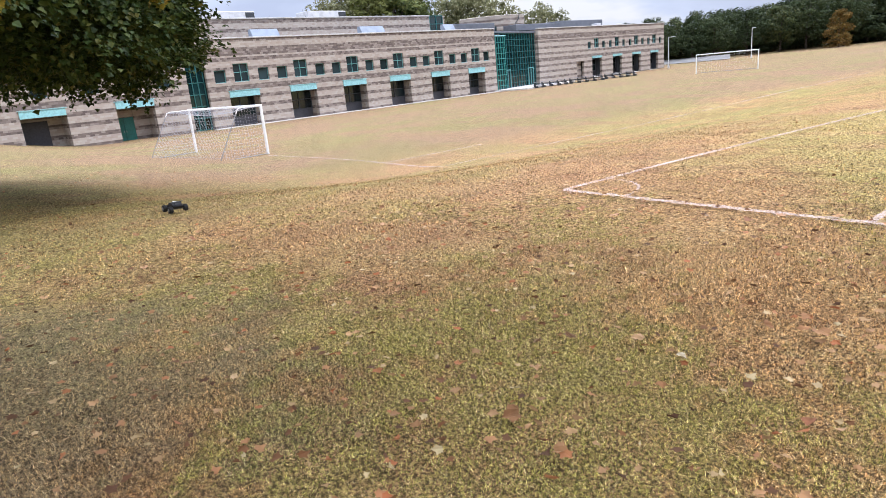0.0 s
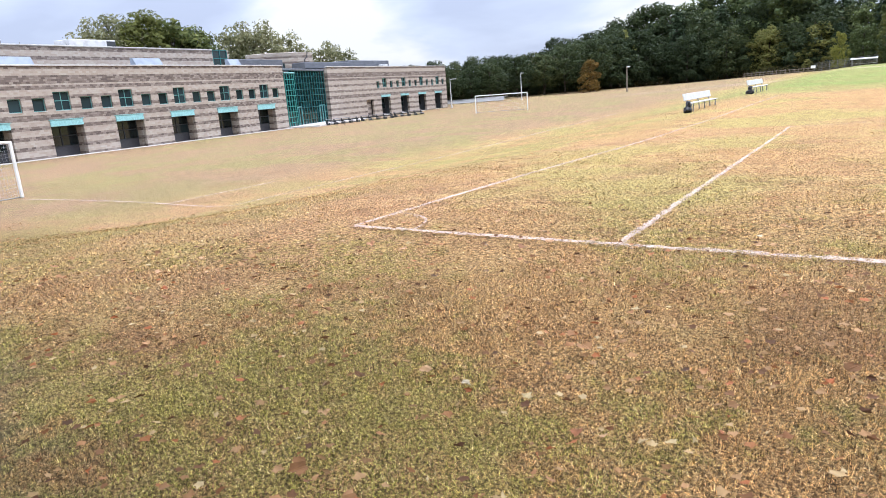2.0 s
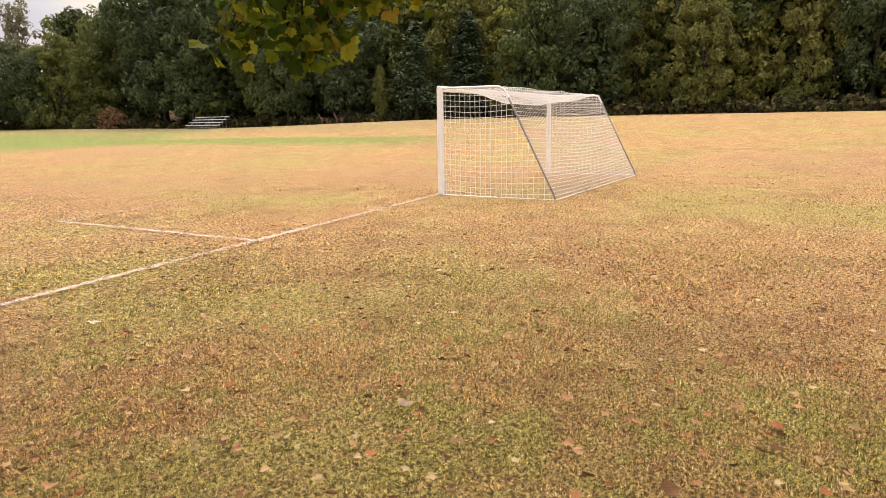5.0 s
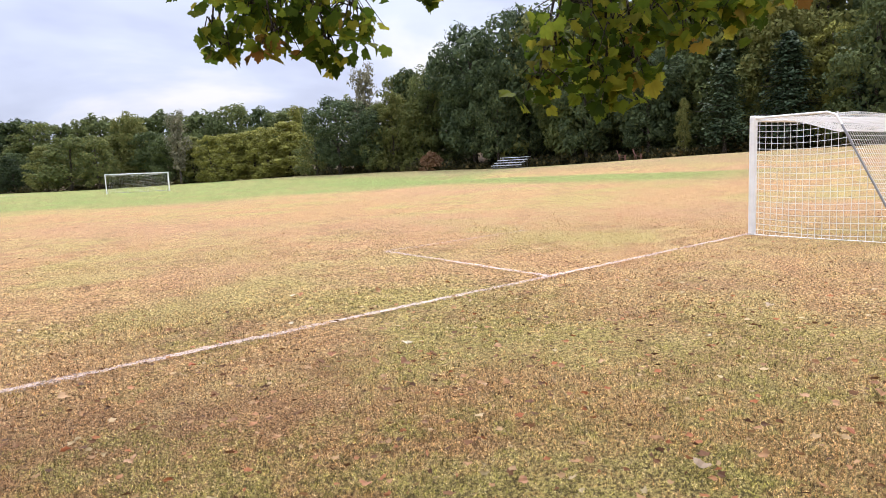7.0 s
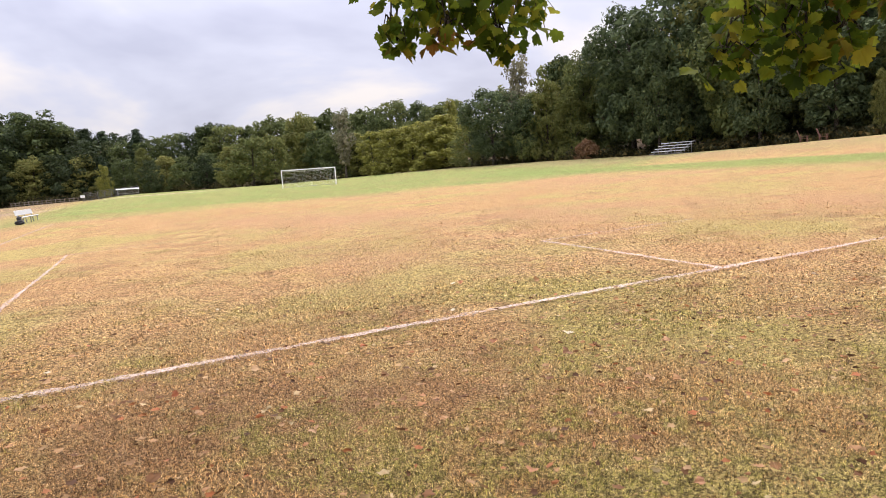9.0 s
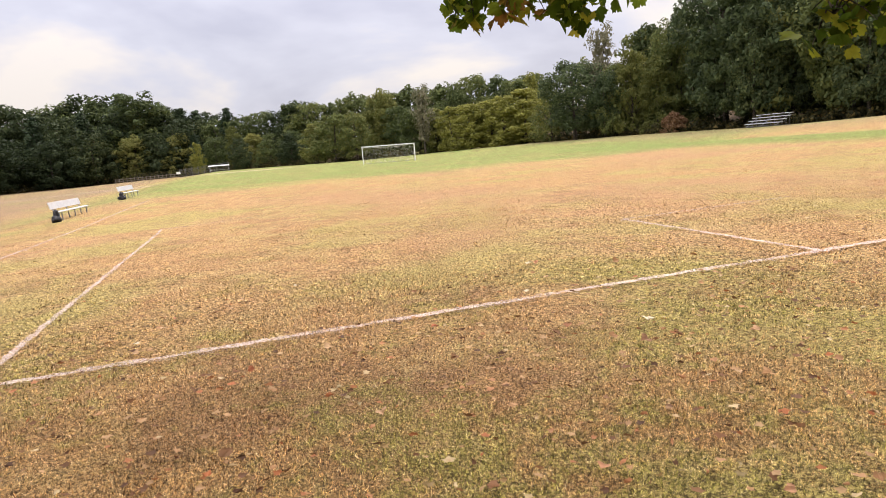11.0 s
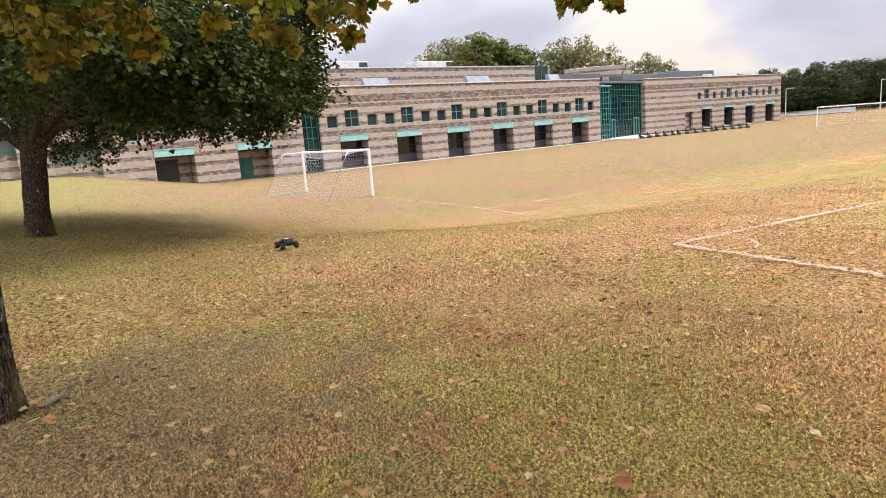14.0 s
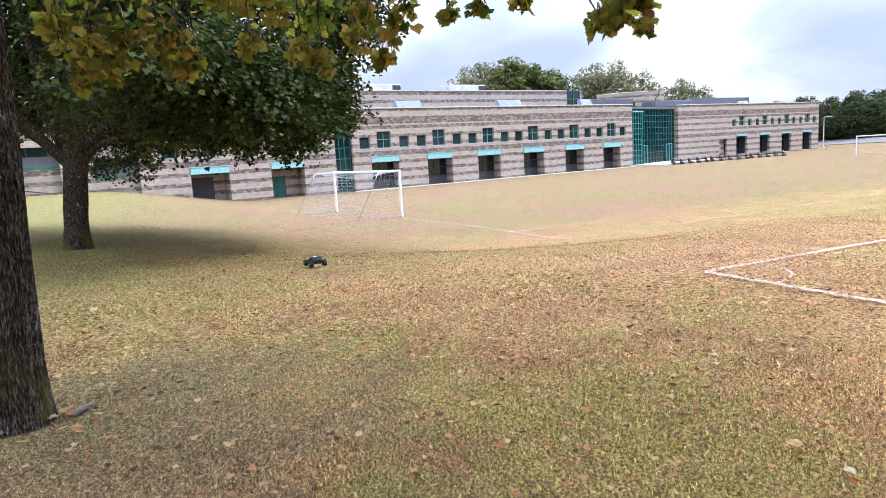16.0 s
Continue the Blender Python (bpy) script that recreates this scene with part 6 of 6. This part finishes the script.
def shade_tree():
    base = polar(-105.0, 17.25)
    root = thing("shade_tree", Matrix.Translation(base), "broad maple with a dense dark green crown, standing on the bank", "tree")
    bark_trunk("trunk", root, [(0, 0, -0.25), (-0.015, 0.05, 0.6), (-0.04, 0.14, 1.5), (-0.06, 0.23, 2.3), (-0.05, 0.3, 3.3), (0.0, 0.3, 5.0)], [0.32, 0.27, 0.25, 0.27, 0.13, 0.06], 32, 60, 4.0, 0.75)
    rng = np.random.default_rng(40)
    f0 = math.atan2(-base.y, -base.x)
    forth = Vector((base.x, base.y, 0)).normalized()     # away from the camera
    right = Vector((forth.y, -forth.x, 0))
    # limbs: (right, up, away) of each bend from the fork, and the thickness at its start
    for way, r in (([(-0.45, 2.35, 0.0), (-0.95, 3.0, -0.2), (-1.5, 4.2, -0.4), (-2.6, 5.6, -0.4)], 0.125),
                   ([(-0.3, 2.7, 0.2), (-0.7, 3.8, 0.5), (-1.1, 5.0, 0.7), (-1.6, 7.2, 1.0)], 0.12),
                   ([(-0.1, 2.9, -0.3), (-0.5, 4.2, -0.8), (-0.7, 5.6, -1.1), (-0.6, 7.6, -1.4)], 0.11),
                   ([(0.5, 2.6, -0.1), (1.2, 3.3, -0.3), (1.75, 4.3, -0.5), (2.6, 6.2, -0.6)], 0.125),
                   ([(0.55, 2.35, -0.3), (1.3, 2.55, -0.8), (2.2, 2.85, -1.3), (3.6, 3.3, -2.0)], 0.07),
                   ([(0.6, 2.5, 0.5), (1.6, 3.0, 1.3), (2.8, 3.6, 2.2), (4.3, 4.2, 3.2)], 0.09),
                   ([(-0.6, 2.5, 0.8), (-1.5, 3.3, 2.0), (-2.4, 4.2, 3.1), (-3.4, 5.2, 4.2)], 0.10),
                   ([(0.1, 2.9, 0.4), (0.3, 4.4, 0.9), (0.5, 6.2, 1.1), (0.4, 8.4, 1.0)], 0.11),
                   ([(0.2, 2.6, -0.6), (0.5, 3.3, -1.7), (0.7, 4.1, -2.9), (0.9, 4.8, -4.3)], 0.08)):
        pts = [Vector((-0.05, 0.18, 1.85))] + [right * (a + 0.2) + forth * c + Vector((0, 0, b)) for a, b, c in way]
        part("limb", Geo().tube(pts, [r * 1.25, r, r * 0.78, r * 0.5, r * 0.15], 9, False), M_BARK, root, "", True)
        for k in range(5):
            s = pts[2 + k % 3].lerp(pts[3 + k % 2] if k % 3 < 2 else pts[4], 0.4)
            e = s + right * rng.uniform(-1.3, 1.3) + forth * rng.uniform(-1.2, 1.2) + Vector((0, 0, rng.uniform(0.1, 1.2)))
            part("branch", Geo().tube([s, s.lerp(e, 0.5) + Vector((0, 0, 0.12)), e], [r * 0.3, r * 0.2, r * 0.06], 5, False), M_BARK, root, "", True)
    blobs = []
    for k in range(84):
        a = rng.uniform(0, 2 * math.pi)
        f = rng.random()
        z = 2.9 + 7.6 * f
        env = math.sqrt(max(0.04, 1 - ((f - 0.30) / 0.74) ** 2))
        rr = 6.8 * env * math.sqrt(rng.uniform(0.12, 1.0))
        droop = 0.9 * (rr / 7) ** 2 * (f < 0.45)
        s = rng.uniform(0.9, 1.5)
        blobs.append(((rr * math.cos(a), rr * math.sin(a), z - droop), (s, s, s * 0.52)))
    for k in range(34):
        a = 2 * math.pi * k / 34 + rng.uniform(-0.1, 0.1)
        rr = rng.uniform(4.2, 6.8)
        s = rng.uniform(0.9, 1.35)
        blobs.append(((rr * math.cos(a), rr * math.sin(a), rng.uniform(2.1, 3.6) + 0.6 * (rr < 4.8)), (s, s, s * 0.5)))
    for k in range(40):
        a = f0 + math.pi + rng.uniform(-1.7, 1.7)
        rr = rng.uniform(1.5, 5.6)
        s = rng.uniform(1.0, 1.5)
        blobs.append(((rr * math.cos(a), rr * math.sin(a), rng.uniform(3.4, 7.5)), (s, s, s * 0.55)))

    def bare(c):
        """Cleared by bearing to fit the camera's view: open below towards it, thin beyond the trunk, so that the limbs
        and the wall show.
        """
        x, y = base.x + c[0], base.y + c[1]
        az = math.degrees(math.atan2(x, y))
        return (-125 < az < -104.4 and c[2] < 4.3 and math.hypot(x, y) < 17.2) or (az < -106.3 and c[2] < 3.4) or (az > -85.0 and c[2] < 4.0)
    blobs = [b for b in blobs if not bare(b[0])]
    for k in range(22):
        p = polar(rng.uniform(-88.0, -82.6), rng.uniform(14.5, 17.5)) - base
        s = rng.uniform(0.75, 1.1)
        blobs.append(((p.x, p.y, rng.uniform(3.2, 8.2)), (s, s, s * 0.6)))
    for k in range(24):
        p = polar(rng.uniform(-97.0, -85.0), rng.uniform(13.0, 17.5)) - base
        s = rng.uniform(0.8, 1.15)
        blobs.append(((p.x, p.y, rng.uniform(2.5, 3.7)), (s, s, s * 0.5)))
    pts = leaf_pads(rng, blobs, 56, 30, 0.42, 0.098, LEAF_TINY)
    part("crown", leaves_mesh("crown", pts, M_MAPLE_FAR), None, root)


shade_tree()


def twig(g, a, b, r=0.006):
    a, b = Vector(a), Vector(b)
    m1 = a.lerp(b, 0.35) + Vector((0, 0, 0.05))
    m2 = a.lerp(b, 0.7) + Vector((0.01, 0.01, 0.03))
    g.tube([a, m1, m2, b], [r * 1.6, r * 1.3, r, r * 0.5], 5, False)


def near_maple():
    base = polar(-111.0, 5.22)
    root = thing("maple_tree", Matrix.Translation(base), "old maple with furrowed grey bark and leaning branches over the turf", "tree")
    bark_trunk("trunk", root, [(0, 0, -0.12), (0.0, 0.01, 0.4), (-0.017, 0.04, 1.05), (-0.028, 0.073, 1.77), (-0.034, 0.096, 2.4), (-0.034, 0.13, 3.3), (0.0, 0.13, 4.7), (0.05, 0.13, 6.6)], [0.235, 0.212, 0.197, 0.197, 0.186, 0.158, 0.12, 0.065], 168, 330, 0.0, 0.45)
    # the scar of a lost limb: a shallow hollow, its shade painted dark, with a swollen lip
    face = Vector((0.62, 0.27, 0)).normalized()
    along = Vector((-face.y, face.x, 0))
    hole = Vector((-0.034, 0.09, 2.36)) + face * 0.152 - along * 0.056
    lip = [hole + along * (0.075 * math.cos(2 * math.pi * k / 14)) + Vector((0, 0, 0.13 * math.sin(2 * math.pi * k / 14))) + face * (0.012 + 0.012 * math.sin(2 * math.pi * k / 14)) for k in range(15)]
    part("scar_lip", Geo().tube(lip, [0.030 + 0.009 * math.sin(k * 1.9) for k in range(15)], 8, False), M_BARK, root, "swollen bark lip round a limb scar", True)
    part("scar_hollow", Geo().put([tuple(hole + along * (0.07 * math.cos(2 * math.pi * k / 14)) + Vector((0, 0, 0.125 * math.sin(2 * math.pi * k / 14))) + face * 0.02) for k in range(14)] + [tuple(hole - face * 0.03)], [(k, (k + 1) % 14, 14) for k in range(14)]), M_HOLLOW, root, "dark hollow of a limb scar")
    left = Vector((math.sin(radians(-200)), math.cos(radians(-200)), 0))
    bark_like = Geo().tube([Vector((0, 0, 1.62)), left * 0.32 + Vector((0, 0, 2.0)), left * 0.75 + Vector((0, 0, 2.7)), left * 1.6 + Vector((0, 0, 4.2))], [0.15, 0.125, 0.105, 0.07], 14, False)
    part("limb", bark_like, M_BARK, root, "", True)
    rng = np.random.default_rng(8)
    # branches reach out over the camera; each ends in drooping sprays of leaves
    # each spray: bearing, elevation, distance, size, tone (0 green, 1 yellowing, 2 russet)
    # over the far goal
    far_sprays = [(9.0, 11.9, 3.7, 0.1, 0), (9.4, 10.4, 3.7, 0.09, 0), (12.2, 13.0, 3.7, 0.2, 0), (13.8, 11.2, 3.6, 0.14, 2), (14.5, 13.4, 3.8, 0.25, 0), (17.4, 12.2, 3.7, 0.22, 0), (18.3, 10.2, 3.7, 0.15, 0), (20.6, 12.8, 3.7, 0.2, 0), (12.5, 15.5, 3.9, 0.35, 0), (18.0, 15.5, 3.9, 0.35, 0), (27.4, 14.6, 3.9, 0.09, 0)]
    # over the near goal
    goal_sprays = [(36.3, 6.6, 3.4, 0.12, 0), (37.7, 9.0, 3.5, 0.2, 0), (39.7, 11.5, 3.6, 0.28, 0), (40.6, 6.8, 3.5, 0.16, 0), (42.1, 5.6, 3.5, 0.14, 0), (42.5, 9.5, 3.6, 0.26, 0), (44.3, 7.0, 3.6, 0.18, 0), (45.5, 10.5, 3.7, 0.24, 0), (46.7, 13.0, 3.8, 0.3, 0), (48.0, 10.2, 3.8, 0.16, 0), (50.9, 11.0, 3.9, 0.2, 0), (53.2, 11.6, 3.9, 0.17, 0), (55.8, 12.2, 4.0, 0.14, 2), (41.7, 14.5, 3.9, 0.4, 0), (48.5, 14.5, 3.9, 0.35, 0)]
    # towards the shade tree
    shade_sprays = [(-104.5, 15.0, 4.9, 0.25, 0), (-98.5, 14.5, 5.0, 0.28, 0), (-92.0, 13.6, 5.1, 0.28, 0), (-84.8, 12.3, 5.2, 0.3, 0)]
    # towards the school
    school_sprays = [(-80.6, 12.2, 5.0, 0.2, 1), (-78.3, 11.2, 5.0, 0.14, 1), (-77.0, 12.4, 5.0, 0.15, 1), (-73.5, 11.9, 4.8, 0.12, 1), (-70.6, 12.0, 4.6, 0.11, 1), (-66.8, 12.6, 4.4, 0.12, 1), (-60.8, 10.0, 4.0, 0.13, 1), (-59.0, 11.2, 4.0, 0.18, 1), (-57.4, 9.5, 4.0, 0.12, 2), (-57.2, 11.6, 4.0, 0.14, 1)]
    # main boughs: bearing and elevation of their ends
    boughs = {}
    fork = base + Vector((0, 0, 3.4))
    for name_, az, r, z in (("a", 12, 3.4, 3.35), ("b", 42, 3.3, 3.25), ("c", -96, 4.4, 3.7), ("d", -72, 4.2, 3.4), ("e", 66, 3.9, 3.2)):
        x, y = r * math.sin(radians(az)), r * math.cos(radians(az))
        end = Vector((x, y, z))
        mid_ = fork.lerp(end, 0.5) + Vector((0, 0, 0.9))
        boughs[name_] = [fork - base, fork.lerp(mid_, 0.5) + Vector((0, 0, 0.25)) - base, mid_ - base, mid_.lerp(end, 0.55) + Vector((0, 0, 0.12)) - base, end - base]
        part("bough", Geo().tube(boughs[name_], [0.09, 0.075, 0.055, 0.035, 0.012], 8, False), M_BARK, root, "", True)
    sets = {0: [], 1: [], 2: []}
    tw = Geo()
    for az, el, r, s, tone in far_sprays + goal_sprays + shade_sprays + school_sprays:
        if tone == 1 and az < 0:
            s *= 0.72
        if az > -82:
            r, s = 0.8 * r, 0.8 * s
        c = polar(az, r, el, (-0.16, -0.08) if az < 0 else (0.098, 0.085)) - base
        near_b = min(boughs.values(), key=lambda b: (b[-1] - c).length)
        start = near_b[-1] if (near_b[-1] - c).length < (near_b[3] - c).length else near_b[3]
        twig(tw, start, c + Vector((0, 0, s * 0.4)), 0.007)
        n = int(12 + (1600 if tone == 1 and az < 0 else 1150) * s * s)
        long = 1.0 if tone == 1 and az < 0 else 0.62
        p = rng.normal(size=(n, 3)) * np.array((s, s, s * long)) * (0.4 if long == 1.0 else 0.46) + np.array(c)
        for q in p[::4]:
            twig(tw, c + Vector((0, 0, s * 0.4)), Vector(q), 0.0025)
        t = rng.random(n)
        if tone == 0:
            which = np.where(t < 0.93, 0, 1)
        elif tone == 1:
            which = np.where(t < 0.78, 1, np.where(t < 0.985, 0, 2))
        else:
            which = np.where(t < 0.45, 2, np.where(t < 0.8, 0, 1))
        for k in (0, 1, 2):
            sets[k].append(p[which == k])
    # yellow bunches hang in drooping tassels: bearing, elevation, half width and half height
    for az, el, hw, hh, tone in ((-104.1, 11.1, 0.11, 0.18, 1), (-101.9, 10.6, 0.15, 0.22, 1), (-101.9, 8.7, 0.21, 0.14, 1), (-102.9, 7.1, 0.07, 0.07, 2), (-99.7, 10.2, 0.07, 0.17, 1), (-97.2, 10.9, 0.15, 0.20, 1), (-95.9, 9.7, 0.14, 0.17, 1), (-94.6, 8.7, 0.06, 0.12, 1), (-95.7, 7.9, 0.07, 0.06, 1),
                                 (-90.2, 9.9, 0.10, 0.10, 1), (-86.1, 9.3, 0.10, 0.10, 1), (-84.4, 8.2, 0.11, 0.12, 1), (-81.3, 10.3, 0.12, 0.16, 1), (-79.3, 8.5, 0.07, 0.08, 1), (-78.4, 9.6, 0.08, 0.14, 1), (-91.5, 13.4, 0.18, 0.16, 1), (-87.5, 13.0, 0.16, 0.14, 1)):
        c = polar(az, 4.4, el, (-0.15, -0.09)) - base
        top = c + Vector((0, 0, hh + 0.25))
        twig(tw, boughs["c"][-1] if az < -88 else boughs["d"][-1], top, 0.007)
        n = int(14 + 1500 * hw * hh)
        d = rand_dirs(rng, n) * np.sqrt(rng.uniform(0.1, 1, n))[:, None]
        p = d * np.array((hw * 0.85, hw * 0.85, hh)) + np.array(c)
        twig(tw, top, Vector(c) - Vector((0, 0, hh * 0.6)), 0.004)
        for q in p[::3]:
            twig(tw, Vector((c.x, c.y, q[2] + 0.06)), Vector(q), 0.002)
        t = rng.random(n)
        which = np.where(t < 0.86, 1, np.where(t < 0.97, 0, 2)) if tone == 1 else np.where(t < 0.5, 2, 1)
        for k in (0, 1, 2):
            sets[k].append(p[which == k])
    tagged(part("twig_growth", tw, M_BARK, root), kind="stuff")
    for k, (nm, mat, lab) in enumerate((("green_leaves", M_MAPLE, "green maple leaves"), ("yellow_leaves", M_MAPLE_YELLOW, "yellowing maple leaves"), ("brown_leaves", M_ORANGE, "russet maple leaves"))):
        pts = np.concatenate(sets[k])
        part(nm, leaves_mesh(nm, maple_leaves(rng, pts, 0.058 if k != 1 else 0.064, 1.3, None, 0.15 if k == 1 else 0.5), mat), None, root, lab)
    # the upper crown spreads over the turf on all sides; its unseen clumps are added to shade the ground
    up_pts = []
    while len(up_pts) < 150:
        a = rng.uniform(0, 2 * math.pi)
        rr = 8.6 * math.sqrt(rng.random())
        shift = (0.0, 0.0) if len(up_pts) < 85 else (5.5, 3.0)
        c = np.array((shift[0] + rr * math.cos(a), shift[1] + rr * math.sin(a), 4.4 + 5.0 * rng.random() * math.sqrt(1 - (rr / 9) ** 2)))
        q = c + np.array(base)
        if q[2] - 1.1 < 1.62 + math.hypot(q[0], q[1]) * math.tan(radians(27)):
            continue
        s = rng.uniform(0.45, 0.8)
        p = rng.normal(size=(int((150 if shift[0] == 0 else 230) * s), 3)) * np.array((s, s, 0.3)) + c
        up_pts.append(p[p[:, 2] > c[2] - 0.8])
    part("upper_crown", leaves_mesh("upper_crown", maple_leaves(rng, np.concatenate(up_pts), 0.17, 0.5, LEAF_TINY), M_MAPLE), None, root)


near_maple()


def root_stub(p):
    """A short weathered end of root, lying half sunk in the turf."""
    g = Geo().tube([(-0.17, -0.05, -0.02), (-0.09, -0.02, 0.03), (0.0, 0.0, 0.055), (0.09, 0.015, 0.06), (0.15, 0.03, 0.045)], [0.022, 0.035, 0.042, 0.045, 0.03], 10, True, lambda i, a: 1 + 0.22 * math.sin(3 * a + i * 1.7))
    ob = tagged(new("root_stub", g.mesh("root_stub", M_STUB, True)), "short grey weathered root end beside the maple", "root")
    ob.matrix_world = Matrix.Translation(p) @ Matrix.Rotation(radians(-29), 4, "Z") @ Matrix.Diagonal((0.8, 0.5, 0.55, 1))


M_STUB = plain("weathered_root", (0.27, 0.24, 0.19), 0.9, 0.0, 18.0, 0.45, 0.5)
root_stub(ground(-4.93, -1.46, 0.0))


# ================= turf detail =================
def lattice(x, y, scale, seed):
    """Smooth value noise on arrays, 0 to 1."""
    rng = np.random.default_rng(seed)
    tab = rng.random((64, 64))
    X, Y = np.asarray(x) * scale + 1000.0, np.asarray(y) * scale + 1000.0
    i, j = np.floor(X).astype(int), np.floor(Y).astype(int)
    fx, fy = X - i, Y - j
    fx, fy = fx * fx * (3 - 2 * fx), fy * fy * (3 - 2 * fy)
    a, b, c, d = tab[i % 64, j % 64], tab[(i + 1) % 64, j % 64], tab[i % 64, (j + 1) % 64], tab[(i + 1) % 64, (j + 1) % 64]
    return (a * (1 - fx) + b * fx) * (1 - fy) + (c * (1 - fx) + d * fx) * fy


def line_gap(x, y, name):
    """Distance of points from a painted line."""
    best = np.full(len(x), 1e9)
    pts = [np.array(p, float) for p in LINES[name]]
    p = np.stack([x, y], 1)
    for a, b in zip(pts, pts[1:]):
        d = b - a
        t = np.clip(((p - a) @ d) / (d @ d), 0, 1)
        best = np.minimum(best, np.linalg.norm(p - a - t[:, None] * d, axis=1))
    return best


def blade_field(rng, n, r0, r1, height, width, clump, az0=-122.0, az1=92.0):
    r = np.sqrt(rng.uniform(r0 * r0, r1 * r1, n))
    r = np.maximum(r * np.exp(0.13 * rng.normal(size=n)), 1.7)
    az = np.radians(rng.uniform(az0, az1, n))
    x, y = r * np.sin(az), r * np.cos(az)
    keep = rng.random(n) < 0.7 + 0.5 * np.clip(lattice(x, y, clump, 3) * 0.6 + lattice(x, y, clump * 3.1, 4) * 0.6 - 0.12, 0, 1)
    x, y = x[keep], y[keep]
    n = len(x)
    z = gz(x, y) - 0.004
    h = height * rng.uniform(0.45, 1.3, n) * (0.7 + 0.6 * lattice(x, y, 0.9, 6))
    a = rng.uniform(0, 2 * np.pi, n)
    lean = rng.uniform(0.15, 1.8, n)
    dx, dy = np.cos(a), np.sin(a)
    w = width * rng.uniform(0.6, 1.4, n)
    b0 = np.stack([x - dy * w, y + dx * w, z], 1)
    b1 = np.stack([x + dy * w, y - dx * w, z], 1)
    tip = np.stack([x + dx * h * lean, y + dy * h * lean, z + h * (1.0 - 0.35 * lean)], 1)
    return np.stack([b0, b1, tip], 1), np.stack([x, y], 1)


def build_turf():
    rng = np.random.default_rng(12)
    sets = [blade_field(rng, 520000, 1.75, 5.0, 0.040, 0.0018, 9.0), blade_field(rng, 330000, 5.0, 9.0, 0.036, 0.0031, 7.0), blade_field(rng, 250000, 9.0, 18.0, 0.032, 0.0060, 4.0), blade_field(rng, 90000, 18.0, 45.0, 0.034, 0.011, 2.0)]
    quads = np.concatenate([s[0] for s in sets])
    at = np.concatenate([s[1] for s in sets])
    on = np.zeros(len(at), bool)
    for nm in LINES:
        on |= line_gap(at[:, 0], at[:, 1], nm) < 0.045
    on &= rng.random(len(at)) < 0.60
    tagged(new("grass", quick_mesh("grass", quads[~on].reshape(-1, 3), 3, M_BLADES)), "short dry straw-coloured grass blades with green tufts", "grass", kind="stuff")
    white = quads[on].copy()
    white[:, 2, 2] -= 0.35 * (white[:, 2, 2] - white[:, 0, 2])
    tagged(new("painted_grass", quick_mesh("painted_grass", white.reshape(-1, 3), 3, M_CHALK)), "grass blades coated with white line chalk", "grass", kind="stuff")


M_CHALK = plain("line_chalk", (0.70, 0.57, 0.47), 0.95, 0.0, 3.0, 0.3, 0.0)
build_turf()


def fallen_leaves():
    rng = np.random.default_rng(21)
    meshes = []
    for k in range(7):
        pts = maple_leaves(rng, np.zeros((1, 3)), 0.105, 0.0)[0]
        flat_ = np.stack([LEAF[:, 0], LEAF[:, 1] - 0.4], 1)
        curl = rng.uniform(-0.5, 0.9)
        bend = rng.uniform(0.2, 0.9)
        z = 0.06 + 0.6 * bend * np.abs(flat_[:, 0]) + 0.6 * curl * flat_[:, 1] ** 2 + 0.05 * np.sin(flat_[:, 0] * 9 + k)
        co = np.stack([flat_[:, 0], flat_[:, 1], z], 1)[None]
        meshes.append(leaves_mesh("fallen_leaf", co, M_FALLEN))
    spots = []
    for k in range(290):
        az = rng.uniform(-118, 88)
        r = math.sqrt(rng.uniform(2.4 ** 2, 9.0 ** 2))
        spots.append((az, r))
    for az, r in spots:
        x, y = r * math.sin(radians(az)), r * math.cos(radians(az))
        s = 0.062 * rng.uniform(0.5, 1.4)
        ob = new("fallen_leaf", meshes[rng.integers(7)])
        ob.matrix_world = Matrix.Translation(ground(x, y, 0.046)) @ Euler((rng.normal() * 0.25, rng.normal() * 0.25, rng.uniform(0, 6.28))).to_matrix().to_4x4() @ Matrix.Diagonal((s, s, s, 1))
        tagged(ob, "dry curled maple leaf lying on the turf", "leaf", "fallen leaves")
    n = 17000
    az = np.radians(rng.uniform(-122, 92, n))
    r = np.where(rng.random(n) < 0.2, rng.uniform(2.2, 9.0, n), np.sqrt(rng.uniform(2.4 ** 2, 26.0 ** 2, n)))
    x, y = r * np.sin(az), r * np.cos(az)
    keep = rng.random(n) < np.where(uv(x, y)[1] < 6.5, 1.0, 0.35) * np.where(r < 9, 0.9, 0.7)
    x, y = x[keep], y[keep]
    c = np.stack([x, y, gz(x, y) + 0.055], 1)
    pts = maple_leaves(rng, c, 0.050, 0.0, LEAF_PLAIN)
    mid_ = pts.mean(1, keepdims=True)
    pts[..., 2] = mid_[..., 2] + (pts[..., 2] - mid_[..., 2]) * 0.35
    tagged(new("leaf_litter", leaves_mesh("leaf_litter", pts, M_LITTER)), "scattered dry tan and russet leaves on the turf", "leaf litter", kind="stuff")


M_LITTER = leaf_material("leaf_litter", ((0.0, (0.11, 0.055, 0.032)), (0.3, (0.26, 0.12, 0.055)), (0.5, (0.52, 0.32, 0.16)), (0.7, (0.46, 0.15, 0.06)), (0.85, (0.55, 0.36, 0.18)), (1.0, (0.64, 0.50, 0.28))), 0.15)
fallen_leaves()
